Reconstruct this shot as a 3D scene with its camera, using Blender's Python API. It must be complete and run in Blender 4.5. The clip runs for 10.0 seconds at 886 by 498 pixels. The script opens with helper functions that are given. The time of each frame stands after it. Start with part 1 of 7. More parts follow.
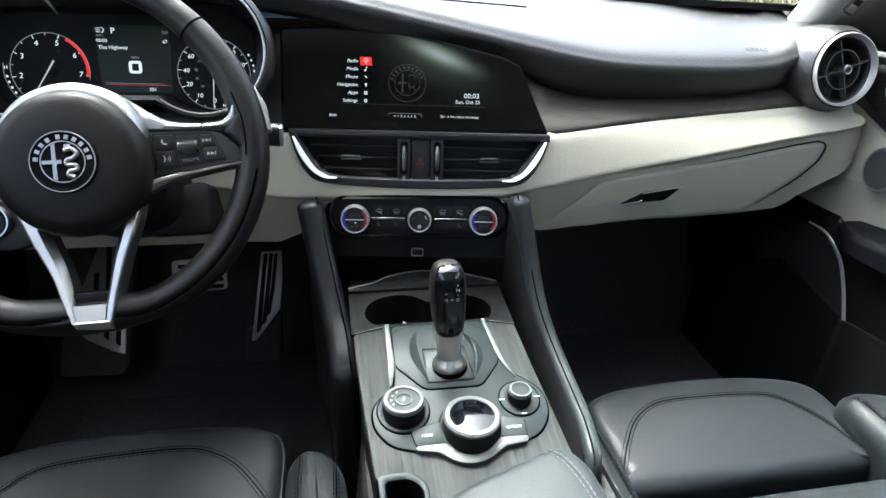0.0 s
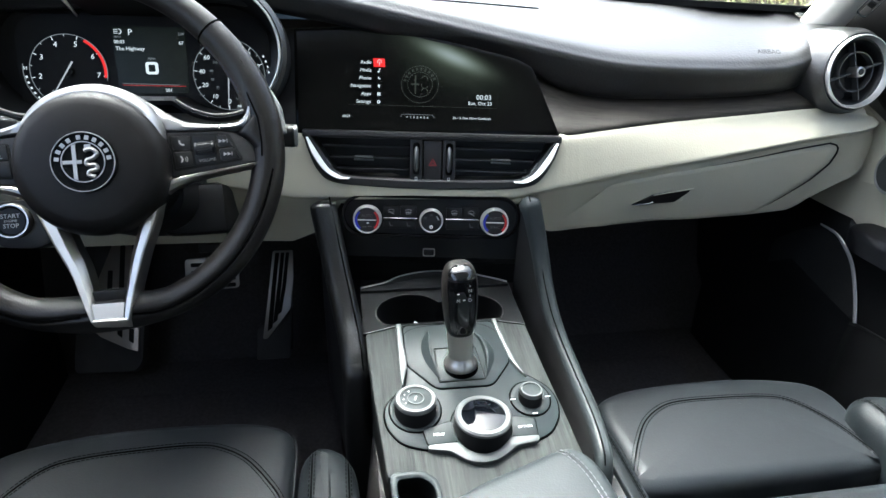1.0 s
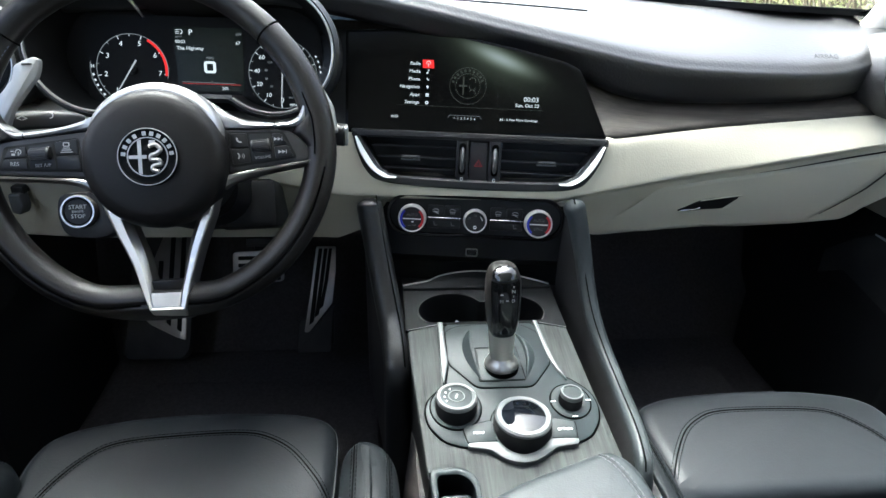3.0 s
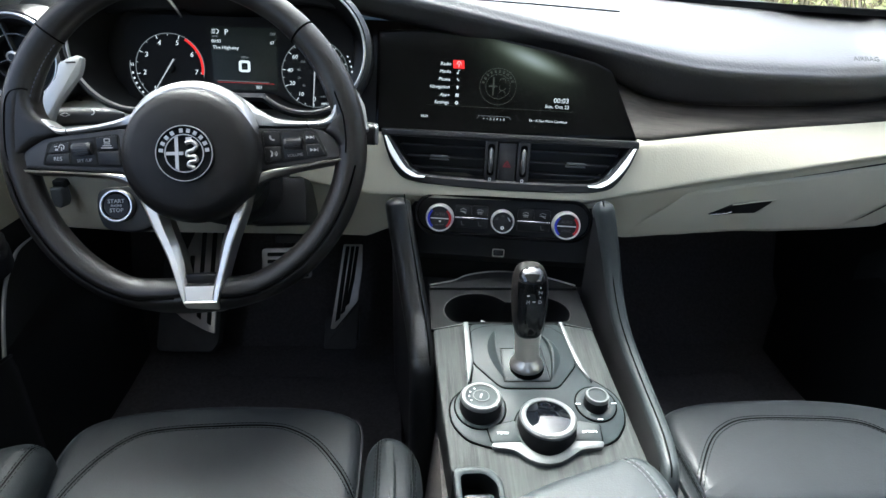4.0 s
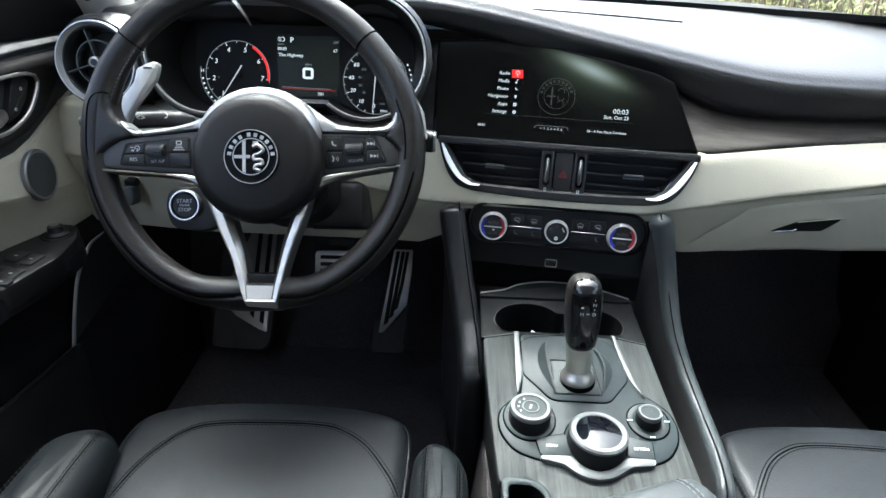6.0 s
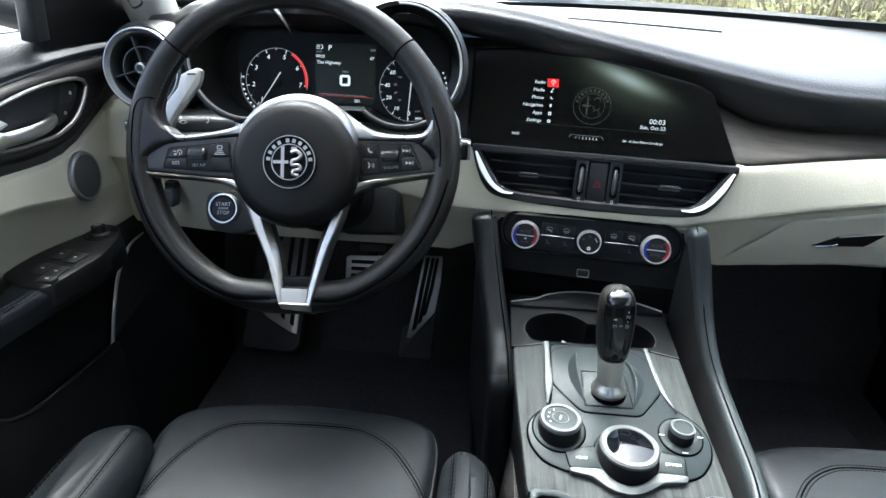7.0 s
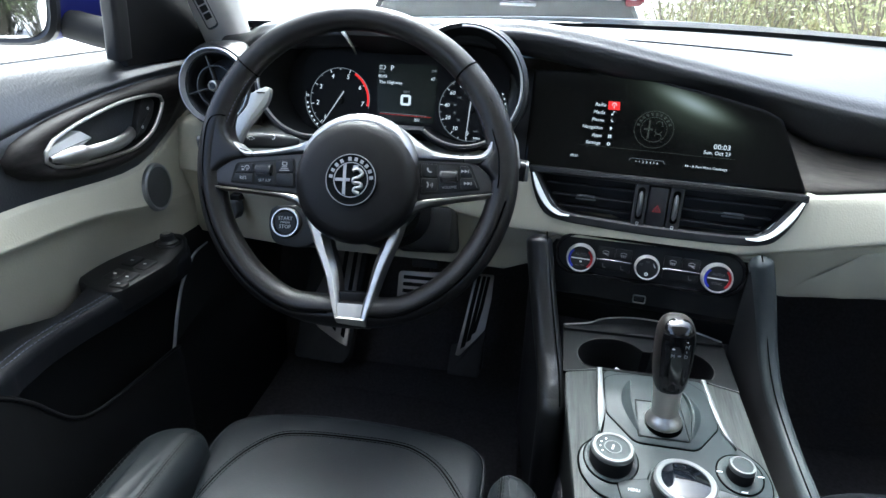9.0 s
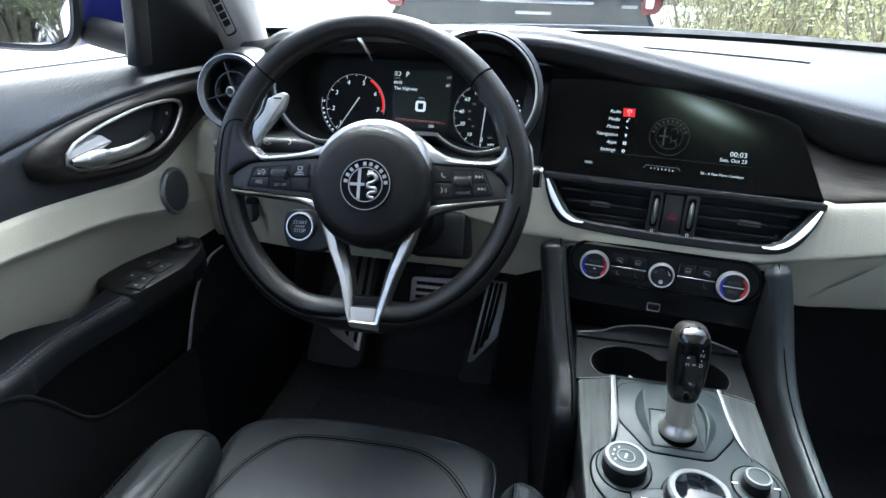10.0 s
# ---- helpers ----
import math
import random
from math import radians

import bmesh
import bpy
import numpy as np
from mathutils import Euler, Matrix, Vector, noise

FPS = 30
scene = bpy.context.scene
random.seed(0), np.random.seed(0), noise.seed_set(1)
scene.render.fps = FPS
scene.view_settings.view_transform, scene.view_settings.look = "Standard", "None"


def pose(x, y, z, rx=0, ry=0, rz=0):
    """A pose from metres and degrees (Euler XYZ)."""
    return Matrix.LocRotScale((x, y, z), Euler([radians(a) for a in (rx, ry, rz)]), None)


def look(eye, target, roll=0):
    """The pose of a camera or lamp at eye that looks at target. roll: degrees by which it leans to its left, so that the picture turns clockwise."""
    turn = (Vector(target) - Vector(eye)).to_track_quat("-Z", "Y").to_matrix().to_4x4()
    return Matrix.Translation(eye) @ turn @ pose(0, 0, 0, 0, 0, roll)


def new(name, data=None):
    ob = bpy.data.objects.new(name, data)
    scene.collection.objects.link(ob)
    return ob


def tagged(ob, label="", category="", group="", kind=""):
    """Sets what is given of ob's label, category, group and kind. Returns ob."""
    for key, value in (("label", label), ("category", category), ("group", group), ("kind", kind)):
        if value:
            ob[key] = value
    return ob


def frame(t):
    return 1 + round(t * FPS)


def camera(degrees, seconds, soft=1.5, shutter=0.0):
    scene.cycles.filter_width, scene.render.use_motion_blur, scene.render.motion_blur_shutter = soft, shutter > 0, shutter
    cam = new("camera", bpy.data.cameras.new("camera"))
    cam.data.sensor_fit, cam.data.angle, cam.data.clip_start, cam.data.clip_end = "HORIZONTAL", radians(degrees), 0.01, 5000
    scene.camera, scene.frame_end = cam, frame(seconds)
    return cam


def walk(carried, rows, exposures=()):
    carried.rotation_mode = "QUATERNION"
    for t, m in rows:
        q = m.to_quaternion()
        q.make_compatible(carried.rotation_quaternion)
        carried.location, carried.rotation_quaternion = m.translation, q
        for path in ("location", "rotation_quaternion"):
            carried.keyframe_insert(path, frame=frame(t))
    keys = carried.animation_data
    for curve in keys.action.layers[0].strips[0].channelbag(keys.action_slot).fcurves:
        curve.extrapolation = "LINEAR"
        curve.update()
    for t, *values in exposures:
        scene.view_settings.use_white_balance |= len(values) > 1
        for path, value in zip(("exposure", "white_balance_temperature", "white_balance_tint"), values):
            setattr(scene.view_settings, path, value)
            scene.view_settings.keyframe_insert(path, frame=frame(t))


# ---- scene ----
cam = camera(74.0, 10.0)
PATH = [
    (0, (-0.121, 0.14, 0.839), (0.232, 1.904, -0.036), 2.3),
    (0.5, (-0.125, 0.138, 0.84), (0.219, 1.903, -0.034), 2.3),
    (1, (-0.128, 0.137, 0.842), (0.202, 1.904, -0.035), 2.3),
    (1.5, (-0.132, 0.135, 0.843), (0.176, 1.906, -0.033), 2.2),
    (2, (-0.136, 0.133, 0.843), (0.146, 1.909, -0.033), 2.3),
    (2.5, (-0.139, 0.133, 0.845), (0.113, 1.911, -0.036), 2.3),
    (4, (-0.145, 0.129, 0.846), (-0.012, 1.918, -0.039), 2.2),
    (4.5, (-0.148, 0.129, 0.847), (-0.053, 1.92, -0.04), 2.1),
    (5, (-0.152, 0.127, 0.847), (-0.093, 1.922, -0.034), 2.2),
    (5.5, (-0.154, 0.127, 0.847), (-0.132, 1.926, -0.026), 2.1),
    (7, (-0.164, 0.125, 0.849), (-0.271, 1.932, -0.002), 2.1),
    (7.5, (-0.166, 0.124, 0.851), (-0.327, 1.933, 0.014), 2.0),
    (8, (-0.169, 0.123, 0.852), (-0.375, 1.934, 0.027), 2.0),
    (8.5, (-0.171, 0.124, 0.852), (-0.415, 1.935, 0.039), 2.0),
    (9, (-0.173, 0.124, 0.855), (-0.444, 1.932, 0.045), 2.0),
    (9.5, (-0.173, 0.123, 0.854), (-0.469, 1.933, 0.055), 2.0),
    (10, (-0.173, 0.122, 0.853), (-0.49, 1.932, 0.065), 2.0),
]
walk(cam, [(t, look(eye, target, roll)) for t, eye, target, roll in PATH], [(0.0, 3.09, 5760, -3), (5.0, 3.17, 5740, -3), (7.5, 3.19, 5580, -3), (10.0, 2.97, 5370, -3)])

import itertools

from mathutils.bvhtree import BVHTree

# ---- world and light ----
world = bpy.data.worlds.new("sky")
scene.world = world
world.use_nodes = True
wn, wl = world.node_tree.nodes, world.node_tree.links
sky = wn.new("ShaderNodeTexSky")
sky.sky_type, sky.sun_disc = "NISHITA", False
sky.sun_elevation, sky.sun_rotation = radians(60), radians(-20)
sky.air_density, sky.dust_density, sky.ozone_density = 0.35, 7.0, 1.0
wn["Background"].inputs["Strength"].default_value = 0.15
wl.new(sky.outputs["Color"], wn["Background"].inputs["Color"])
sun = new("sun", bpy.data.lights.new("sun", "SUN"))
sun.data.energy, sun.data.angle, sun.data.color = 0.5, radians(30), (1.0, 0.96, 0.9)
sun.matrix_world = look((0, 0, 0), (math.sin(radians(20)) * 0.5, -math.cos(radians(20)) * 0.5, -0.866))


# ---- materials ----
def shader(name, color, rough=0.5, metal=0.0, spec=0.5, coat=0.0, var=0.0, var_scale=6.0, bump=(), stretch=(1, 1, 1), rough_var=0.0):
    """A procedural surface: base colour with slow variation, optional layers of relief (kind, scale, strength, distance)."""
    m = bpy.data.materials.new(name)
    m.use_nodes = True
    nt = m.node_tree
    b = nt.nodes["Principled BSDF"]
    b.inputs["Base Color"].default_value = (*color, 1)
    b.inputs["Roughness"].default_value = rough
    b.inputs["Metallic"].default_value = metal
    b.inputs["Specular IOR Level"].default_value = spec
    b.inputs["Coat Weight"].default_value = coat
    b.inputs["Coat Roughness"].default_value = 0.05
    tc = nt.nodes.new("ShaderNodeTexCoord")
    mp = nt.nodes.new("ShaderNodeMapping")
    mp.inputs["Scale"].default_value = stretch
    nt.links.new(tc.outputs["Object"], mp.inputs["Vector"])
    if var or rough_var:
        n = nt.nodes.new("ShaderNodeTexNoise")
        n.inputs["Scale"].default_value, n.inputs["Detail"].default_value = var_scale, 6
        nt.links.new(mp.outputs["Vector"], n.inputs["Vector"])
        if var:
            mix = nt.nodes.new("ShaderNodeMix")
            mix.data_type = "RGBA"
            mix.inputs[6].default_value = (*[c * (1 - var) for c in color], 1)
            mix.inputs[7].default_value = (*[min(1, c * (1 + var)) for c in color], 1)
            nt.links.new(n.outputs["Fac"], mix.inputs[0])
            nt.links.new(mix.outputs[2], b.inputs["Base Color"])
        if rough_var:
            r = nt.nodes.new("ShaderNodeMapRange")
            r.inputs["To Min"].default_value, r.inputs["To Max"].default_value = rough - rough_var, rough + rough_var
            nt.links.new(n.outputs["Fac"], r.inputs["Value"])
            nt.links.new(r.outputs["Result"], b.inputs["Roughness"])
    last = None
    for kind, scale, strength, dist in bump:
        if kind == "cells":
            t = nt.nodes.new("ShaderNodeTexVoronoi")
            t.feature = "SMOOTH_F1"
            out = t.outputs["Distance"]
        else:
            t = nt.nodes.new("ShaderNodeTexNoise")
            t.inputs["Detail"].default_value = 4
            out = t.outputs["Fac"]
        t.inputs["Scale"].default_value = scale
        nt.links.new(mp.outputs["Vector"], t.inputs["Vector"])
        bp = nt.nodes.new("ShaderNodeBump")
        bp.inputs["Strength"].default_value, bp.inputs["Distance"].default_value = strength, dist
        nt.links.new(out, bp.inputs["Height"])
        if last:
            nt.links.new(last, bp.inputs["Normal"])
        last = bp.outputs["Normal"]
    if last:
        nt.links.new(last, b.inputs["Normal"])
    return m


def wood(name, dark, light, stretch, coat=0.0, rough=0.5):
    """Open-pored grey oak: streaks along the grain and fine pores."""
    m = shader(name, light, rough, spec=0.12, coat=coat)
    nt = m.node_tree
    b = nt.nodes["Principled BSDF"]
    tc = nt.nodes["Texture Coordinate"]
    mp = nt.nodes["Mapping"]
    mp.inputs["Scale"].default_value = stretch
    n1, n2 = nt.nodes.new("ShaderNodeTexNoise"), nt.nodes.new("ShaderNodeTexNoise")
    n1.inputs["Scale"].default_value, n1.inputs["Detail"].default_value, n1.inputs["Distortion"].default_value = 1.0, 8, 0.6
    n2.inputs["Scale"].default_value, n2.inputs["Detail"].default_value = 6.0, 3
    for n in (n1, n2):
        nt.links.new(mp.outputs["Vector"], n.inputs["Vector"])
    add = nt.nodes.new("ShaderNodeMath")
    add.operation = "MULTIPLY_ADD"
    add.inputs[1].default_value = 0.45
    nt.links.new(n2.outputs["Fac"], add.inputs[0])
    nt.links.new(n1.outputs["Fac"], add.inputs[2])
    ramp = nt.nodes.new("ShaderNodeValToRGB")
    ramp.color_ramp.elements[0].position, ramp.color_ramp.elements[1].position = 0.45, 0.95
    ramp.color_ramp.elements[0].color, ramp.color_ramp.elements[1].color = (*dark, 1), (*light, 1)
    nt.links.new(add.outputs[0], ramp.inputs["Fac"])
    nt.links.new(ramp.outputs["Color"], b.inputs["Base Color"])
    bp = nt.nodes.new("ShaderNodeBump")
    bp.inputs["Strength"].default_value, bp.inputs["Distance"].default_value = 0.35, 0.0006
    nt.links.new(add.outputs[0], bp.inputs["Height"])
    nt.links.new(bp.outputs["Normal"], b.inputs["Normal"])
    return m


def glow(name, color, strength, rough=0.3):
    m = bpy.data.materials.new(name)
    m.use_nodes = True
    b = m.node_tree.nodes["Principled BSDF"]
    b.inputs["Base Color"].default_value = (*[c * 0.02 for c in color], 1)
    b.inputs["Roughness"].default_value = rough
    b.inputs["Specular IOR Level"].default_value = 0.12
    b.inputs["Emission Color"].default_value = (*color, 1)
    b.inputs["Emission Strength"].default_value = strength
    return m


def wallpaper(name, streak, faint):
    """A lit dark display picture: a soft pale streak falling from the upper middle, fading into olive black."""
    m = glow(name, faint, 1.0, 0.1)
    nt = m.node_tree
    b = nt.nodes["Principled BSDF"]
    b.inputs["Base Color"].default_value = (0.0035, 0.0035, 0.0034, 1)
    b.inputs["Specular IOR Level"].default_value = 0.07
    sep = nt.nodes.new("ShaderNodeSeparateXYZ")
    nt.links.new(nt.nodes.new("ShaderNodeTexCoord").outputs["Object"], sep.inputs[0])

    def math_node(op, a, c):
        n = nt.nodes.new("ShaderNodeMath")
        n.operation = op
        for i, v in enumerate((a, c)):
            if hasattr(v, "is_linked"):
                nt.links.new(v, n.inputs[i])
            else:
                n.inputs[i].default_value = v
        return n.outputs[0]

    def bell(v, centre, width):
        q = math_node("DIVIDE", math_node("SUBTRACT", v, centre), width)
        return math_node("POWER", 2.718, math_node("MULTIPLY", math_node("MULTIPLY", q, q), -1.0))

    x, y = sep.outputs["X"], sep.outputs["Y"]
    slanted = math_node("ADD", y, math_node("MULTIPLY", x, 0.38))
    core = math_node("MULTIPLY", bell(slanted, 0.0415, 0.0095), bell(x, 0.020, 0.034))
    veil = math_node("MULTIPLY", bell(slanted, 0.0300, 0.0230), bell(x, 0.012, 0.055))
    total = math_node("ADD", math_node("MULTIPLY", core, 0.040), math_node("ADD", math_node("MULTIPLY", veil, 0.0044), 0.00004))
    nt.links.new(total, b.inputs["Emission Strength"])
    mix = nt.nodes.new("ShaderNodeMix")
    mix.data_type = "RGBA"
    mix.inputs[6].default_value, mix.inputs[7].default_value = (*faint, 1), (*streak, 1)
    nt.links.new(core, mix.inputs[0])
    nt.links.new(mix.outputs[2], b.inputs["Emission Color"])
    return m


def glass(name, tint=(1, 1, 1), rough=0.0, ior=1.45):
    m = bpy.data.materials.new(name)
    m.use_nodes = True
    b = m.node_tree.nodes["Principled BSDF"]
    b.inputs["Base Color"].default_value = (*tint, 1)
    b.inputs["Roughness"].default_value, b.inputs["IOR"].default_value = rough, ior
    b.inputs["Transmission Weight"].default_value = 1.0
    return m


LEATHER_GRAIN = (("cells", 520, 0.25, 0.0004), ("noise", 45, 0.05, 0.0015))
leather = shader("black_leather", (0.0120, 0.0142, 0.0168), 0.46, spec=0.31, var=0.25, var_scale=9, bump=LEATHER_GRAIN, rough_var=0.06)
bolster_leather = shader("black_bolster_leather", (0.0090, 0.0110, 0.0125), 0.46, spec=0.22, var=0.25, var_scale=9, bump=LEATHER_GRAIN, rough_var=0.05)
door_leather = shader("deep_black_leather", (0.0080, 0.0086, 0.0105), 0.5, spec=0.14, var=0.2, var_scale=9, bump=LEATHER_GRAIN)
stalk_grey = shader("grey_stalk_plastic", (0.055, 0.055, 0.056), 0.4, spec=0.4, var=0.1, var_scale=30)
wheel_leather = shader("wheel_leather", (0.0090, 0.0080, 0.0076), 0.37, spec=0.30, var=0.2, var_scale=14, bump=(("cells", 700, 0.25, 0.0004), ("noise", 90, 0.08, 0.001)), rough_var=0.05)
armrest_leather = shader("grey_sheen_leather", (0.025, 0.030, 0.032), 0.47, spec=0.4, var=0.15, var_scale=12, bump=LEATHER_GRAIN)
vinyl = shader("black_dash_vinyl", (0.013, 0.013, 0.0135), 0.38, spec=0.8, var=0.15, var_scale=5, bump=(("cells", 330, 0.35, 0.0007), ("noise", 900, 0.1, 0.0003)), rough_var=0.05)
cream = shader("cream_soft_vinyl", (0.4750, 0.4560, 0.3660), 0.5, spec=0.25, var=0.05, var_scale=5, bump=(("cells", 480, 0.3, 0.0005), ("noise", 25, 0.06, 0.002)))
door_vinyl = shader("grained_door_vinyl", (0.016, 0.018, 0.022), 0.42, spec=0.95, var=0.15, var_scale=8, bump=(("cells", 380, 0.45, 0.0007), ("noise", 900, 0.1, 0.0003)))
plastic = shader("matte_black_plastic", (0.0150, 0.0150, 0.0156), 0.45, spec=0.42, var=0.15, var_scale=20, bump=(("noise", 600, 0.15, 0.0003),))
dark_plastic = shader("deep_black_plastic", (0.0065, 0.0065, 0.0068), 0.42, spec=0.30, var=0.2, var_scale=15, bump=(("noise", 400, 0.2, 0.0004),))
grey_plastic = shader("anthracite_lacquer", (0.0200, 0.0260, 0.0275), 0.44, spec=0.24, var=0.08, var_scale=30, bump=(("noise", 900, 0.08, 0.0002),))
knee_leather = shader("smooth_knee_leather", (0.0060, 0.0064, 0.0070), 0.36, spec=0.55, var=0.2, var_scale=9, bump=LEATHER_GRAIN)
cup_plastic = shader("matt_cup_panel", (0.008, 0.0085, 0.009), 0.6, spec=0.14, var=0.15, var_scale=20, bump=(("noise", 600, 0.15, 0.0003),))
piano = shader("piano_black_lacquer", (0.004, 0.004, 0.0045), 0.06, spec=0.75, var=0.2, var_scale=30)
satin = shader("satin_chrome", (0.68, 0.65, 0.61), 0.33, metal=1.0, var=0.06, var_scale=25, bump=(("noise", 500, 0.03, 0.0002),))
satin_console = shader("satin_grey_metal", (0.135, 0.140, 0.140), 0.48, metal=0.6, spec=0.25, var=0.06, var_scale=25, bump=(("noise", 500, 0.03, 0.0002),))
dial_black = shader("matt_dial_black", (0.0090, 0.0090, 0.0092), 0.6, spec=0.15, var=0.1)
badge_metal = shader("aged_badge_metal", (0.40, 0.39, 0.38), 0.42, metal=0.9, var=0.15, var_scale=90, bump=(("noise", 900, 0.1, 0.0002),))
satin_dark = shader("satin_grey_lacquer", (0.34, 0.34, 0.345), 0.36, metal=0.8, var=0.06, var_scale=25)
alloy_grey = shader("matt_cast_alloy", (0.34, 0.345, 0.34), 0.45, metal=0.7, var=0.06, var_scale=30, bump=(("noise", 700, 0.06, 0.0002),))
alloy_pedal = shader("worn_pedal_alloy", (0.50, 0.46, 0.42), 0.38, metal=0.7, var=0.15, var_scale=40, bump=(("noise", 500, 0.1, 0.0002),))
plastic_pad = shader("soft_black_airbag_skin", (0.0085, 0.0080, 0.0080), 0.40, spec=0.16, var=0.1, var_scale=20, bump=(("cells", 800, 0.12, 0.0003), ("noise", 1200, 0.08, 0.0002)))
bright_satin = shader("bright_satin_metal", (0.66, 0.655, 0.65), 0.38, metal=0.7, var=0.04, var_scale=25)
silver_plastic = shader("silvered_plastic", (0.88, 0.88, 0.88), 0.3, metal=0.05, var=0.03, var_scale=25)
chrome = shader("bright_chrome", (0.78, 0.78, 0.8), 0.1, metal=1.0, var=0.04, var_scale=30)
alloy = shader("brushed_alloy", (0.5, 0.5, 0.51), 0.35, metal=1.0, var=0.12, var_scale=20, stretch=(30, 1, 1), bump=(("noise", 200, 0.08, 0.0002),))
# near-black for joints; in seams and folds it stands for their shade
crease = shader("black_crease", (0.0015, 0.0015, 0.0015), 0.9, spec=0.02)
pedal_rubber = shader("dark_grey_rubber", (0.055, 0.053, 0.052), 0.7, spec=0.25, var=0.3, var_scale=30, bump=(("noise", 300, 0.2, 0.0004),))
rubber = shader("black_rubber", (0.012, 0.012, 0.012), 0.8, spec=0.2, var=0.2, var_scale=40, bump=(("noise", 300, 0.2, 0.0004),))
carpet = shader("dark_carpet", (0.085, 0.079, 0.079), 0.95, spec=0.1, var=0.45, var_scale=160, bump=(("noise", 700, 0.9, 0.002),))
headliner = shader("pale_headliner_cloth", (0.66, 0.65, 0.62), 0.9, spec=0.1, var=0.08, var_scale=60, bump=(("noise", 900, 0.3, 0.0006),))
pillar_cloth = shader("pale_pillar_cloth", (0.74, 0.72, 0.69), 0.8, spec=0.2, var=0.06, var_scale=60, bump=(("noise", 700, 0.2, 0.0004),))
oak_dash = wood("grey_oak_dash", (0.012, 0.011, 0.0098), (0.058, 0.052, 0.045), (7, 120, 120), rough=0.55)
oak_console = wood("grey_oak_console", (0.0185, 0.0208, 0.0205), (0.066, 0.070, 0.067), (170, 9, 120), rough=0.58)
thread = shader("grey_thread", (0.16, 0.16, 0.17), 0.8, var=0.3, var_scale=200)
seat_thread = shader("seat_thread", (0.0035, 0.0036, 0.0045), 0.8, spec=0.1, var=0.3, var_scale=200)
thread_dark = shader("dark_thread", (0.022, 0.023, 0.026), 0.8, var=0.3, var_scale=200)
glass_black = shader("black_screen_glass", (0.0035, 0.0035, 0.0034), 0.10, spec=0.07, var=0.1, var_scale=3)
white_ink = shader("white_ink", (0.75, 0.75, 0.75), 0.5)
frit = shader("black_ceramic_edge", (0.004, 0.0045, 0.005), 0.7, spec=0.06, var=0.1, var_scale=20)
faint_ink = shader("faint_grey_ink", (0.09, 0.09, 0.09), 0.5)
dull_ink = shader("dull_grey_ink", (0.28, 0.28, 0.28), 0.5)
lit_white = glow("lit_white", (0.9, 0.92, 0.95), 0.12)
lit_needle = glow("lit_needle", (0.85, 0.84, 0.88), 0.075)
lit_display = glow("lit_display", (0.50, 0.60, 0.52), 0.0013, 0.2)
lit_grey = glow("lit_grey", (0.5, 0.52, 0.54), 0.05)
lit_red = glow("lit_red", (0.9, 0.03, 0.03), 0.13)
lit_dim = glow("lit_dim_grey", (0.4, 0.44, 0.36), 0.012)
hazard_red = shader("dull_red_ink", (0.20, 0.012, 0.015), 0.5)
red_ink = shader("red_lacquer", (0.45, 0.02, 0.025), 0.35)
blue_ink = shader("blue_lacquer", (0.03, 0.04, 0.5), 0.35)

concrete = shader("pale_concrete", (0.55, 0.54, 0.52), 0.9, var=0.08, var_scale=0.8, bump=(("noise", 30, 0.3, 0.01),))
oak_door = wood("dark_oak_door", (0.011, 0.010, 0.010), (0.028, 0.025, 0.024), (120, 9, 120), rough=0.6)
oak_door.node_tree.nodes["Principled BSDF"].inputs["Specular IOR Level"].default_value = 0.12
grille = shader("grey_tweeter_mesh", (0.085, 0.090, 0.094), 0.45, metal=0.5, bump=(("cells", 900, 0.8, 0.0006),))
grille_black = shader("black_speaker_mesh", (0.01, 0.01, 0.01), 0.6, bump=(("cells", 700, 0.8, 0.0008),))
thread_blue = shader("blue_grey_thread", (0.05, 0.06, 0.09), 0.8, var=0.3, var_scale=200)
glass_clear = glass("clear_glass")
# index set below real glass to weaken the dash's reflection in the windscreen
glass_low_ior = glass("low_ior_windscreen_glass", ior=1.15)
lit_wallpaper = wallpaper("lit_wallpaper", (0.88, 0.95, 0.90), (0.80, 0.92, 0.66))
mirror_mat = shader("mirror_silver", (0.85, 0.86, 0.87), 0.02, metal=1.0)
blue_paint = shader("dark_blue_metallic", (0.012, 0.015, 0.14), 0.45, spec=0.25, var=0.1, var_scale=3)
# body blue shifted to teal: the sky's reflection is put into the colour
bonnet_paint = shader("sky_tinted_blue_paint", (0.012, 0.030, 0.060), 0.30, spec=0.4, coat=0.15, var=0.1, var_scale=3)
suv_paint = shader("dark_metallic_paint", (0.008, 0.013, 0.017), 0.4, spec=0.06, var=0.1, var_scale=3)
white_paint = shader("white_car_paint", (0.75, 0.75, 0.75), 0.3, coat=1.0, var=0.03, var_scale=3)
suv_glass = shader("dark_tinted_glass", (0.012, 0.015, 0.018), 0.12, spec=0.12, var=0.1, var_scale=3)
lamp_red = shader("red_lamp_plastic", (0.10, 0.004, 0.006), 0.2, spec=0.08, var=0.2, var_scale=12)
bark = shader("brown_bark", (0.22, 0.19, 0.13), 0.9, var=0.3, var_scale=20)
bark_dark = shader("dark_bark", (0.030, 0.028, 0.020), 0.9, var=0.3, var_scale=20)
leaf_light = shader("yellow_green_leaves", (0.46, 0.48, 0.24), 0.6, spec=0.2, var=0.3, var_scale=3)
leaf_mid = shader("green_leaves", (0.060, 0.078, 0.030), 0.6, spec=0.2, var=0.45, var_scale=3)
leaf_dark = shader("dark_green_leaves", (0.034, 0.046, 0.020), 0.6, spec=0.2, var=0.5, var_scale=3)
